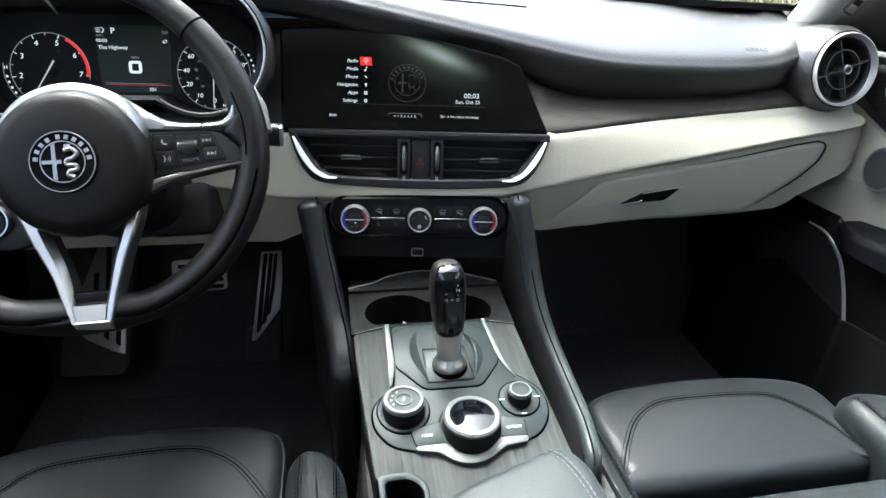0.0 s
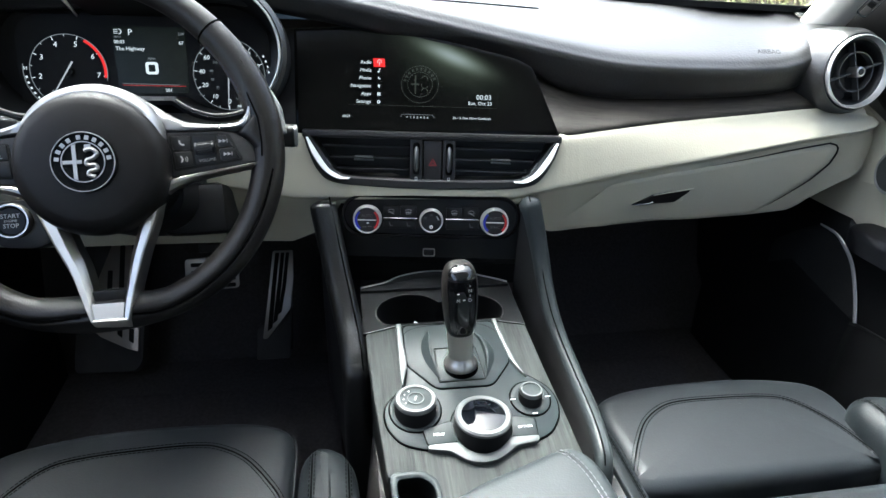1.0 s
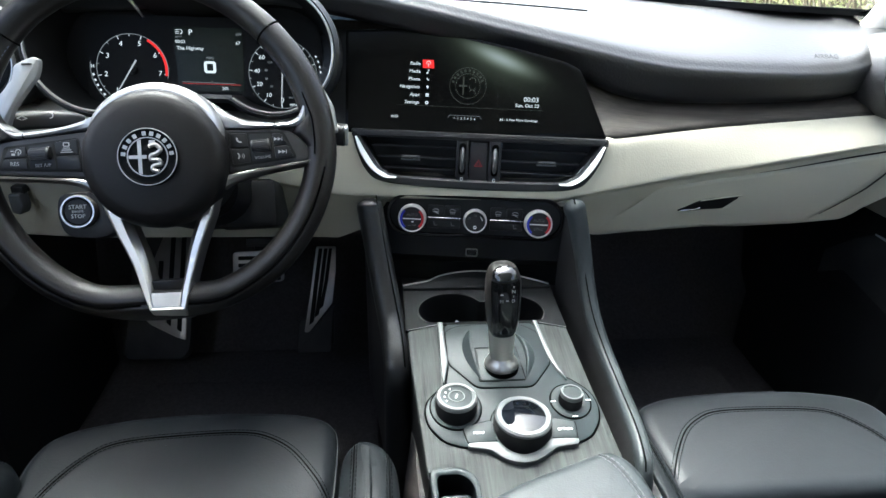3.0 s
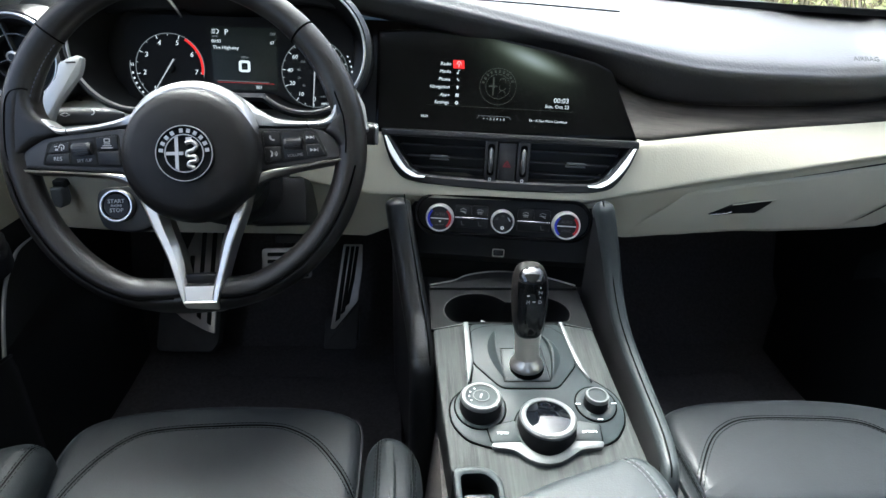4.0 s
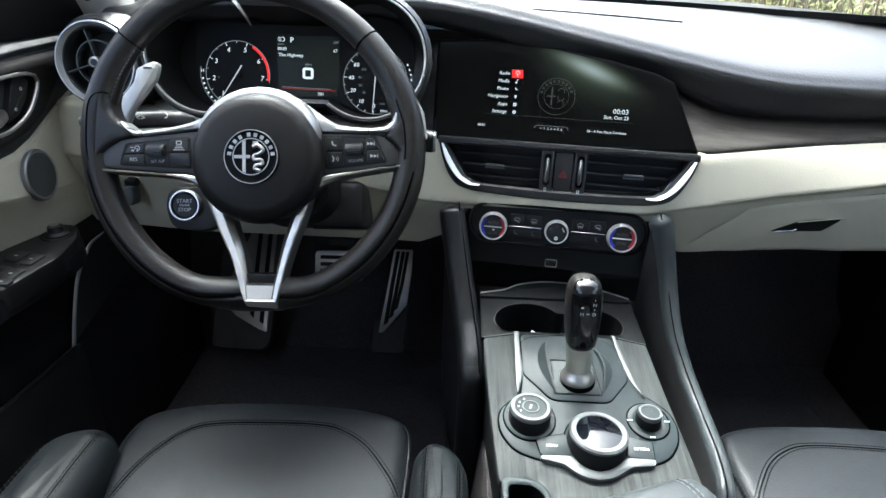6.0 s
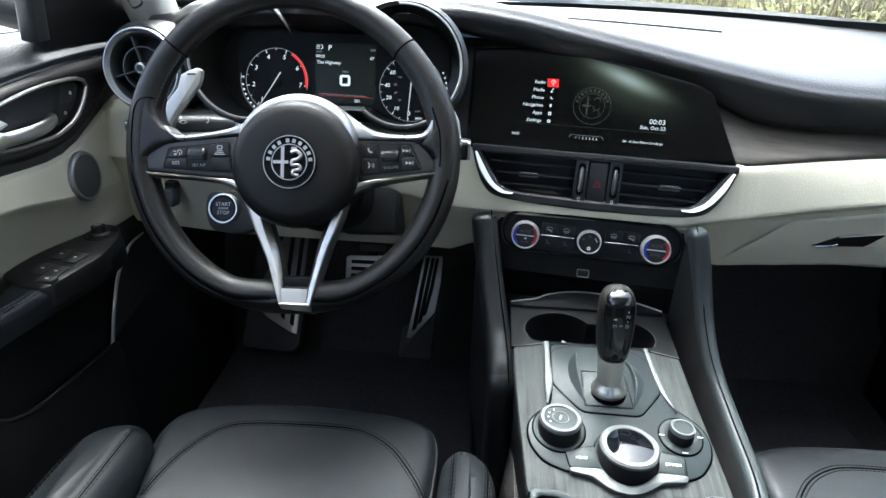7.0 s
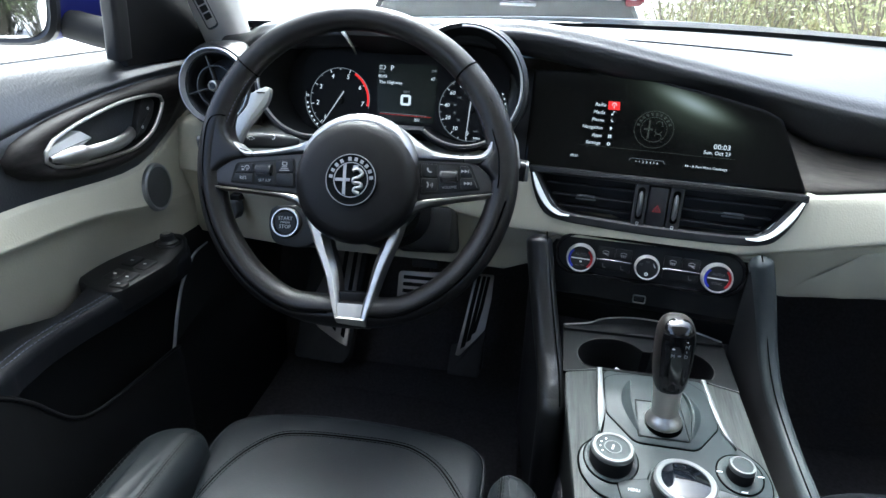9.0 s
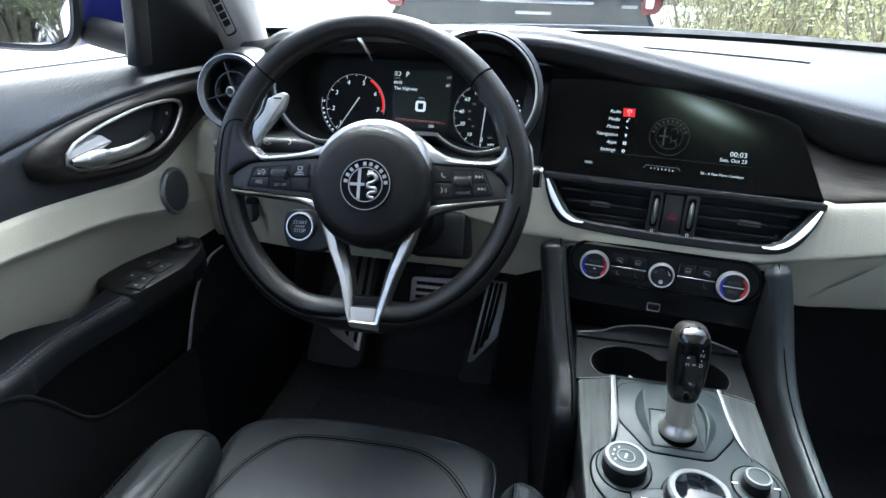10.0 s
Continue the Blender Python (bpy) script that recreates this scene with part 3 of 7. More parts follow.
part("cream_band", loft([band_section(x) for x in band_xs]), cream, dashboard, "cream padded lower dash panel", angle=60)


def wood_section(x):
    z2, zt, y = smooth_table(E2, x), interp(x, CT), mid_y(x) + interp(x, SET_BACK)
    y += 0.018 * max(0.0, min(1.0, (0.168 - x) / 0.03))
    return spline([(x, 0.975, z2 + 0.02), (x, 0.962, z2 - 0.004), (x, 0.45 * y + 0.55 * 0.958, 0.55 * z2 + 0.45 * zt), (x, y + 0.008, zt + 0.008), (x, y + 0.006, zt - 0.004)], 5)


part("oak_trim", loft([wood_section(x) for x in [0.12 + 0.52 * i / 52 for i in range(53)]]), oak_dash, dashboard, "grey open-pored oak trim")
part("oak_trim", loft([wood_section(x) for x in [-0.655 + 0.075 * i / 10 for i in range(11)]]), oak_dash, dashboard)
part("lower_panel", loft([[(x, mid_y(x) + 0.060, interp(x, CB) + 0.002), (x, mid_y(x) + 0.075, interp(x, CB) - 0.010), (x, 1.08, 0.455), (x, 1.35, 0.48)] for x in [-0.73 + 1.46 * i / 60 for i in range(61)]]), dark_plastic, dashboard)

# centre stack face
stack = thing("centre_stack", "black centre stack face under the climate controls", "dashboard panel", m=STACK)
part("face_panel", loft([[(0.15 * k - 0.01 * k * max(0.0, -v) / 0.13, v, w) for v, w in ((-0.006, -0.012), (-0.05, -0.012), (-0.088, -0.013), (-0.098, -0.026), (-0.104, -0.046), (-0.135, -0.052))] for k in (-1, -0.5, 0, 0.5, 1)]), dark_plastic, stack)
part("socket_bezel", ringplate(rrect(0.017, 0.0115, 0.002, 2, (-0.002, -0.080)), rrect(0.014, 0.0085, 0.0015, 2, (-0.002, -0.080)), -0.009, -0.0065, 0.0004), satin, stack, "thin metal rim of the USB socket")
part("socket", prism(rrect(0.010, 0.005, 0.001, 2, (-0.002, -0.080)), -0.010, -0.0072), plastic, stack)

# ---- centre air vents ----
vent = thing("centre_air_vent", "black centre air vents with chrome side blades", "air vent", m=STACK)
half = [(0.169, 0.0825), (0.1630, 0.058), (0.150, 0.030), (0.130, 0.0155), (0.077, 0.0105), (0.0, 0.0085)]
right = [tuple(p) for p in spline(half, 6)]
outline = right + [(-x, y) for x, y in right[-2::-1]]
halfi = [(0.1560, 0.0740), (0.1430, 0.052), (0.130, 0.034), (0.112, 0.0255), (0.06, 0.0232), (0.0, 0.0225)]
righti = [tuple(p) for p in spline(halfi, 6)]
inner = righti + [(-x, y) for x, y in righti[-2::-1]]
part("frame", ringplate(outline, inner, -0.03, 0.006, 0.003), plastic, vent, "satin black vent frame")
part("backing", prism(inner, -0.045, -0.03), dark_plastic, vent)
part("top_bar", prism(rounded([(-0.169, 0.0740), (0.169, 0.0740), (0.1685, 0.0835), (-0.1685, 0.0835)], 0.002), -0.03, 0.0055, 0.002), plastic, vent)
for s in (-1, 1):
    for k, v in enumerate((0.0625, 0.0480, 0.0335)):
        ue = 0.150 - 0.62 * (0.071 - v)
        sl = part("slat", box(min(s * 0.031, s * ue), max(s * 0.031, s * ue), v - 0.0009, v + 0.0009, -0.024, -0.002, 0.0006, 1), dark_plastic, vent)
        # the lighter strip stands for light catching the slat's front edge
        part("slat_highlight", box(min(s * 0.031, s * ue), max(s * 0.031, s * ue), v + 0.0002, v + 0.0011, -0.0032, -0.0016, 0.0003, 1), stalk_grey, sl, "lighter strip painted for the highlight on the slat edge")
    part("slider", join(box(s * 0.0905 - 0.012, s * 0.0905 + 0.012, 0.0485, 0.0515, -0.004, 0.003, 0.0010), box(s * 0.0905 - 0.013, s * 0.0905 + 0.013, 0.0450, 0.0472, -0.004, 0.001, 0.0006)), satin_console, vent, "satin metal vent slider")
    ci = [(s * u, v) for u, v in ((0.1640, 0.0740), (0.1560, 0.0520), (0.1420, 0.0325), (0.1255, 0.0220), (0.109, 0.0212))]
    co = [(s * u, v) for u, v in ((0.1605, 0.0745), (0.1440, 0.0530), (0.1310, 0.0350), (0.1190, 0.0268), (0.107, 0.0240))]
    eo, ei = spline(ci, 6), spline(co, 6)
    rows = [[(*p, 0.004) for p in eo], [(*p, 0.0098) for p in eo], [(*p.lerp(q, 0.12), 0.0108) for p, q in zip(eo, ei)], [(*p.lerp(q, 0.55), 0.0072) for p, q in zip(eo, ei)], [(*p.lerp(q, 0.95), 0.0015) for p, q in zip(eo, ei)], [(*q, -0.004) for q in ei]]
    part("chrome_blade", loft(rows), silver_plastic, vent, "bright chrome side blade", angle=50)
    part("roller_housing", prism(rrect(0.0165, 0.056, 0.003, 3, (s * 0.0215, 0.047)), -0.02, 0.004, 0.0015), plastic, vent)
    part("roller_slot", prism(rrect(0.0090, 0.0420, 0.004, 4, (s * 0.0215, 0.0495)), 0.0030, 0.0044), crease, vent, "dark slot round the thumb wheel")
    w = part("thumb_wheel", lathe([(0.0, -0.0030), (0.0205, -0.0028), (0.0232, -0.0016), (0.0240, 0.0), (0.0232, 0.0016), (0.0205, 0.0028), (0.0, 0.0030)], 40), satin_console, vent, "chrome thumb wheel", m=Matrix.Translation((s * 0.0215, 0.049, -0.0125)) @ pose(0, 0, 0, 0, 90, 0))
    part("wheel_mark", ringplate(rrect(0.0035, 0.004, 0.0008, 2, (s * 0.0215, 0.0235)), rrect(0.002, 0.0025, 0.0004, 2, (s * 0.0215, 0.0235)), 0.0035, 0.0043), white_ink, vent)
part("hazard_button", prism(rrect(0.0235, 0.052, 0.003, 3, (0, 0.047)), -0.02, 0.003, 0.0015), plastic, vent)
tri = rounded([(-0.0058, 0.0405), (0.0058, 0.0405), (0.0, 0.0505)], 0.001, 2)
tri2 = rounded([(-0.0038, 0.0417), (0.0038, 0.0417), (0.0, 0.0482)], 0.0006, 2)
part("hazard_mark", join(ringplate(tri, tri2, 0.0028, 0.0036), ringplate([((x) * 0.45, 0.0441 + (y - 0.0441) * 0.45) for x, y in tri], [((x) * 0.45, 0.0441 + (y - 0.0441) * 0.45) for x, y in tri2], 0.0028, 0.0036)), hazard_red, vent, "red warning triangle")

# ---- climate controls ----
climate = thing("climate_control", "black climate control panel with three metal-rimmed knobs", "climate control", m=STACK)
PC = (0.0, -0.0280)
pill = rrect(0.242, 0.0590, 0.0294, 12, PC)
part("bezel", ringplate(pill, rrect(0.232, 0.0490, 0.0244, 12, PC), -0.012, 0.003, 0.0014), piano, climate, "glossy black panel rim")
part("plate", prism(rrect(0.234, 0.0510, 0.0254, 12, PC), -0.012, -0.003), dark_plastic, climate)
for u0, u1 in ((-0.065, -0.0195), (0.0195, 0.065)):
    mid = (u0 + u1) / 2
    part("upper_key", prism(rrect(0.0215, 0.0145, 0.002, 3, (mid - 0.0113, -0.0215)), -0.004, 0.0008, 0.0008), dark_plastic, climate)
    part("upper_key", prism(rrect(0.0215, 0.0145, 0.002, 3, (mid + 0.0113, -0.0215)), -0.004, 0.0008, 0.0008), dark_plastic, climate)
    part("lower_key", prism(rrect(0.044, 0.012, 0.002, 3, (mid, -0.0395)), -0.004, 0.0004, 0.0008), dark_plastic, climate)
    part("metal_strip", box(u0, u1, -0.0322, -0.0304, -0.003, 0.0016, 0.0004, 1), chrome, climate, "thin chrome strip")
for u, r in ((-0.0855, 0.0184), (0.0, 0.0154), (0.0855, 0.0184)):
    v = -0.0325
    knob = part("knob", lathe([(0.0, -0.003), (r * 0.93, -0.003), (r * 0.93, 0.010), (r * 0.86, 0.0105), (0.0, 0.0105)], 48, (u, v)), plastic, climate, "black rotary knob")
    part("rim", turned_ring([(r * 0.87, 0.004), (r * 1.05, 0.001), (r * 1.04, 0.005), (r * 0.98, 0.0125), (r * 0.95, 0.0136), (r * 0.91, 0.0134), (r * 0.885, 0.0112)], 56, (u, v)), bright_satin, knob, "bright metal knob rim")
    if r > 0.017:
        for a0, a1, ink in ((132, 232, blue_ink), (-48, 48, red_ink)):
            part("colour_arc", ringplate(circle(r * 0.86, 14, (u, v), a0, a1), circle(r * 0.72, 14, (u, v), a0, a1), 0.0102, 0.0116), ink, knob)
        part("divider", box(u - r * 0.66, u + r * 0.66, v - 0.0006, v + 0.0006, 0.0104, 0.0111), white_ink, knob)
        part("inscription", lettering("AUTO", 0.0054), faint_ink, knob, m=Matrix.Translation((u, v + 0.0055, 0.0107)))
        if u > 0:
            part("inscription", lettering("SYNC", 0.0050), faint_ink, knob, m=Matrix.Translation((u, v - 0.0065, 0.0107)))
        else:
            part("mark", prism(rrect(0.0030, 0.0018, 0.0006, 2, (u + 0.001, v - 0.0040)), 0.0104, 0.0111), white_ink, knob)
            part("mark", join(box(u - 0.006, u - 0.001, v - 0.0098, v - 0.0090, 0.0104, 0.0110), box(u + 0.001, u + 0.006, v - 0.0090, v - 0.0082, 0.0104, 0.0110)), faint_ink, knob)
    else:
        part("mark", ringplate(circle(0.0024, 12, (u, v - 0.0078)), circle(0.0010, 12, (u, v - 0.0078)), 0.0104, 0.0111), white_ink, knob)
        part("mark", prism([(u + 0.0062, v + 0.0075), (u + 0.0078, v + 0.0062), (u + 0.0105, v + 0.0022), (u + 0.0090, v + 0.0018)][::-1], 0.0104, 0.0111), white_ink, knob)
        part("mark", join(*[box(u + a, u + a + 0.0042, v + b, v + b + 0.0007, 0.0104, 0.0110) for a, b in ((-0.0105, 0.0030), (-0.0100, 0.0050), (-0.0022, 0.0088), (-0.0022, 0.0072))]), faint_ink, knob)
# symbols on the keys: a vent arc with an arrow, a curved screen, a seat
for u, v, kind in ((-0.0540, -0.0215, 0), (-0.0310, -0.0215, 1), (0.0310, -0.0215, 2), (0.0540, -0.0215, 0), (-0.0545, -0.0395, 3), (-0.0310, -0.0395, 3), (0.0540, -0.0395, 3)):
    z = 0.0007 if v > -0.03 else 0.0003
    bits = []
    if kind in (0, 1, 2):
        bits.append(ringplate(circle(0.0058, 12, (u, v - 0.0030), 40, 140), circle(0.0052, 12, (u, v - 0.0030), 40, 140), z, z + 0.0005))
        bits.append(box(u - 0.0042, u + 0.0042, v - 0.0016, v - 0.0010, z, z + 0.0005))
    if kind == 0:
        bits.append(prism([(u - 0.003, v - 0.0010), (u + 0.004, v - 0.0046), (u + 0.004, v - 0.0036), (u - 0.002, v - 0.0002)][::-1], z, z + 0.0006))
    if kind in (1, 2):
        bits += [box(u + d - 0.0004, u + d + 0.0004, v - 0.0042, v - 0.0005, z, z + 0.0006) for d in (-0.0022, 0.0, 0.0022)]
    if kind == 3:
        bits.append(prism([(u - 0.0022, v + 0.0030), (u - 0.0012, v + 0.0030), (u - 0.0002, v - 0.0016), (u + 0.0030, v - 0.0016), (u + 0.0030, v - 0.0026), (u - 0.0012, v - 0.0026)][::-1], z, z + 0.0005))
    part("key_mark", join(*bits), dull_ink if kind < 3 else faint_ink, climate)

# ---- infotainment screen ----
screen = thing("infotainment_screen", "glossy black infotainment screen showing a menu", "screen", m=SCREEN)
glassline = rounded([(-0.187, 0.064), (-0.108, 0.069), (-0.03, 0.062), (0.0425, 0.0485), (0.105, 0.034), (0.126, 0.024), (0.164, -0.064), (-0.182, -0.071)], 0.004)
part("glass_panel", prism(glassline, -0.02, 0.0, 0.0012), glass_black, screen)
Z = 0.0007


part("bridge_panel", prism(rounded([(-0.26, 0.066), (-0.17, 0.068), (-0.17, -0.068), (-0.23, -0.068)], 0.006), -0.03, -0.010, 0.002), plastic, screen, "black filler panel beside the cluster")
for k, word in enumerate(("Radio", "Media", "Phone", "Navigation", "Apps", "Settings")):
    part("menu_word", lettering(word, 0.0062, "RIGHT", shear=0.15), lit_white, screen, m=Matrix.Translation((-0.0855, 0.0230 - 0.0102 * k, Z)))
part("menu_highlight", prism([(-0.0835, 0.0285), (-0.0685, 0.0285), (-0.0675, 0.0175), (-0.0825, 0.0175)], 0.0002, 0.0006), lit_red, screen, "red selection square")
IU = -0.0752
part("menu_icon", join(ringplate(circle(0.0030, 14, (IU, 0.0240), -30, 210), circle(0.0023, 14, (IU, 0.0240), -30, 210), 0.0004, 0.0009), box(IU - 0.0004, IU + 0.0004, 0.0195, 0.024, 0.0004, 0.0009)), lit_white, screen)
part("menu_icon", join(prism(circle(0.0012, 10, (IU - 0.001, 0.0112)), 0.0004, 0.0009), box(IU - 0.0002, IU + 0.0003, 0.011, 0.0155, 0.0004, 0.0009), box(IU, IU + 0.0018, 0.0147, 0.0155, 0.0004, 0.0009)), lit_white, screen)
part("menu_icon", ringplate(circle(0.0024, 10, (IU + 0.001, 0.0038), 160, 290), circle(0.0013, 10, (IU + 0.001, 0.0038), 160, 290), 0.0004, 0.0009), lit_white, screen)
part("menu_icon", prism([(IU, -0.0100), (IU + 0.0015, -0.0070), (IU + 0.001, -0.0055), (IU - 0.001, -0.0055), (IU - 0.0015, -0.0070)], 0.0004, 0.0009), lit_white, screen)
part("menu_icon", join(*[box(IU + a, IU + a + 0.0018, -0.0175 + b, -0.0157 + b, 0.0004, 0.0009) for a in (-0.002, 0.0003) for b in (-0.0023, 0.0)]), lit_white, screen)
part("menu_icon", ringplate(circle(0.0022, 12, (IU, -0.0279)), circle(0.0010, 12, (IU, -0.0279)), 0.0004, 0.0009), lit_white, screen)
part("wallpaper", prism([(-0.183, 0.060), (-0.108, 0.065), (-0.030, 0.058), (0.0425, 0.0445), (0.103, 0.031), (0.123, 0.022), (0.159, -0.060), (-0.178, -0.067)][::-1], 0.0001, 0.00035), lit_wallpaper, screen, "dark lit wallpaper with a pale streak")
EC = (-0.0218, -0.0035)
part("watermark", join(ringplate(circle(0.0245, 48, EC), circle(0.0238, 48, EC), 0.0004, 0.0007), ringplate(circle(0.0165, 40, EC), circle(0.0159, 40, EC), 0.0004, 0.0007),
     box(EC[0] - 0.012, EC[0] - 0.001, EC[1] - 0.001, EC[1] + 0.001, 0.0004, 0.0007), box(EC[0] - 0.007, EC[0] - 0.005, EC[1] - 0.012, EC[1] + 0.012, 0.0004, 0.0007),
     *[ringplate(circle(0.0045, 12, (EC[0] + 0.006, EC[1] + y), a, a + 200), circle(0.0036, 12, (EC[0] + 0.006, EC[1] + y), a, a + 200), 0.0004, 0.0007) for y, a in ((0.007, -30), (-0.001, 150), (-0.009, -30))],
     *[prism([(EC[0] + q[0], EC[1] + q[1]) for q in ((0.0185 * math.cos(t), 0.0185 * math.sin(t)), (0.022 * math.cos(t), 0.022 * math.sin(t)), (0.022 * math.cos(t - 0.13), 0.022 * math.sin(t - 0.13)), (0.0185 * math.cos(t - 0.13), 0.0185 * math.sin(t - 0.13)))], 0.0004, 0.0007) for t in [radians(170 - 16 * k) for k in range(10)]]), lit_dim, screen, "dim round badge watermark")
part("clock_text", lettering("00:03", 0.0092), lit_white, screen, m=Matrix.Translation((0.0625, -0.0185, Z)))
part("date_text", lettering("Sun, Oct 23", 0.0066), lit_white, screen, m=Matrix.Translation((0.0575, -0.0265, Z)))
part("rule", box(-0.115, 0.080, -0.0322, -0.0318, 0.0004, 0.0006), lit_dim, screen)
part("small_clock_text", lettering("00:03", 0.0044), lit_white, screen, m=Matrix.Translation((-0.117, -0.0475, Z)))
part("preset_text", lettering("+  1  2  3  4  5  6", 0.0042), lit_white, screen, m=Matrix.Translation((-0.0245, -0.0468, Z)))
part("preset_bracket", join(box(-0.0445, -0.0045, -0.0432, -0.0428, 0.0004, 0.0006), prism([(-0.047, -0.047), (-0.0465, -0.047), (-0.0440, -0.0430), (-0.0447, -0.0430)], 0.0004, 0.0006), prism([(-0.002, -0.047), (-0.0025, -0.047), (-0.005, -0.0430), (-0.0043, -0.0430)], 0.0004, 0.0006)), lit_grey, screen)
part("song_text", lettering("56 - A Few More Cowboys", 0.0045), lit_white, screen, m=Matrix.Translation((0.047, -0.0460, Z)))

# ---- console ----
console = thing("centre_console", "centre console with grey oak top and metal strips", "console", m=CONSOLE)
top = [(-0.1060, 0.0650), (-0.0670, 0.0738), (0.0685, 0.0725), (0.1030, 0.0635), (0.1080, -0.010), (0.1130, -0.065), (0.1185, -0.135), (0.1210, -0.34), (-0.085, -0.34), (-0.0868, -0.232), (-0.0445, -0.232), (-0.0470, -0.142), (-0.0600, -0.1315), (-0.0935, -0.1315), (-0.0950, -0.122), (-0.1055, 0.025)]
part("oak_top", prism(rounded(top, 0.003), -0.012, 0.0, 0.0015), oak_console, console, "grey open-pored oak console top")
part("side_wall", prism([(x * 0.985, y) for x, y in top], -0.42, -0.011), dark_plastic, console)
shifter_plate = rounded([(-0.0590, 0.0600), (-0.0420, 0.0675), (-0.0050, 0.0705), (0.0450, 0.0665), (0.0635, 0.0500), (0.0670, 0.0040), (0.0380, -0.0305), (-0.0290, -0.0295), (-0.0600, 0.0080)][::-1], 0.008, 4)
plate = rounded([(-0.0595, 0.0730), (0.0605, 0.0720), (0.0655, 0.020), (0.0735, -0.012), (0.0910, -0.025), (0.105, -0.040), (0.1095, -0.058), (0.1060, -0.078), (0.0915, -0.098), (0.0733, -0.1060), (-0.0488, -0.1060), (-0.0755, -0.0965), (-0.090, -0.0765), (-0.0925, -0.058), (-0.0885, -0.043), (-0.0755, -0.030), (-0.0645, -0.022), (-0.0615, -0.004)], 0.010, 5)
part("control_plate", prism(plate, -0.004, 0.0025, 0.002), grey_plastic, console, "satin anthracite control plate")
part("joint", tube([(*p, 0.0008) for p in plate + plate[:1]], 0.0013, 6), crease, console, "dark joint round the control plate")
part("shifter_plate", prism(shifter_plate, 0.0, 0.0042, 0.0014), grey_plastic, console)
part("joint", tube([(*p, 0.0026) for p in shifter_plate + shifter_plate[:1]], 0.0011, 6), crease, console, "dark joint round the selector plate")
for side, ear in ((-1, ((-0.0275, 0.0600), (-0.0285, 0.0400), (-0.0275, 0.0120), (-0.0205, -0.0220))), (1, ((0.0300, 0.0540), (0.0370, 0.0330), (0.0375, 0.0080), (0.0315, -0.0200)))):
    rows = []
    for i, p in enumerate(spline(ear, 6)):
        bulge = math.sin(math.pi * i / 18)
        x, y = p[0], p[1]
        rows.append([(x - side * 0.001, y, 0.0036), (x, y, 0.0044 + 0.0062 * bulge), (x + side * (0.0008 + 0.0015 * bulge), y, 0.0044 + 0.0064 * bulge), (x + side * (0.0012 + 0.0055 * bulge), y, 0.0044 + 0.0034 * bulge), (x + side * (0.0016 + 0.0105 * bulge), y, 0.0038)])
    part("shifter_wing", loft(rows), grey_plastic, console, "raised crescent beside the gear selector", angle=35)
part("joint", tube([(*p, 0.0048) for p in rounded([(-0.0240, 0.0295), (0.0275, 0.0295), (0.0312, -0.0215), (-0.0250, -0.0215)] + [(-0.0240, 0.0295)], 0.002)], 0.0006, 6), rubber, console)
part("shift_gate", prism(rounded([(-0.0232, 0.0287), (0.0267, 0.0287), (0.0304, -0.0207), (-0.0242, -0.0207)], 0.004), 0.003, 0.0052, 0.0008), grey_plastic, console)
for s, a, w in ((-1, ((-0.0640, 0.0745), (-0.0642, 0.040), (-0.0645, 0.010), (-0.0680, -0.0215)), (0.0032, 0.0036, 0.0046, 0.0010)), (1, ((0.0615, 0.0735), (0.0655, 0.036), (0.0708, 0.003), (0.0800, -0.0230)), (0.0026, 0.0028, 0.0026, 0.0006))):
    lo = [tuple(p) for p in spline([(x - q, y) for (x, y), q in zip(a, w)], 6)]
    hi = [tuple(p) for p in spline([(x + q, y) for (x, y), q in zip(a, w)], 6)]
    part("metal_strip", prism(lo + hi[::-1], -0.002, 0.0055, 0.0014), satin_console, console, "curved satin metal strip")

# gear selector
lever = thing("gear_selector", "black leather and gloss gear selector with metal neck", "gear lever", m=CONSOLE @ pose(0.0045, 0.0015, 0.0045, -14, -3.0, 0))
part("base_ring", lathe([(0.0, -0.004), (0.0214, -0.004), (0.0214, 0.0), (0.0208, 0.0016), (0.019, 0.003), (0.0, 0.003)], 40), crease, lever)
part("boot", lathe([(0.0200, 0.000), (0.0206, 0.003), (0.0200, 0.006), (0.0175, 0.010), (0.0150, 0.0135), (0.0135, 0.017), (0.0, 0.018)], 40), satin, lever, "satin metal foot of the selector")
neck = [(0.0, 0.0, 0.012), (0.0, 0.002, 0.03), (0.0, 0.003, 0.05), (0.0, 0.003, 0.066)]
part("neck", sweep(neck, [(x * 1.0, y) for x, y in circle(0.0150, 24)], up=(0, 1, 0), scale=[0.95, 0.98, 1.08, 1.2]), satin, lever, "brushed metal neck")


def lever_row(z, w, d, yo):
    n = 32
    return [((w * (abs(math.cos(t)) ** 0.8) * (1 if math.cos(t) > 0 else -1)), yo + d * (abs(math.sin(t)) ** 0.8) * (1 if math.sin(t) > 0 else -1), z) for t in [2 * math.pi * k / n for k in range(n)]]


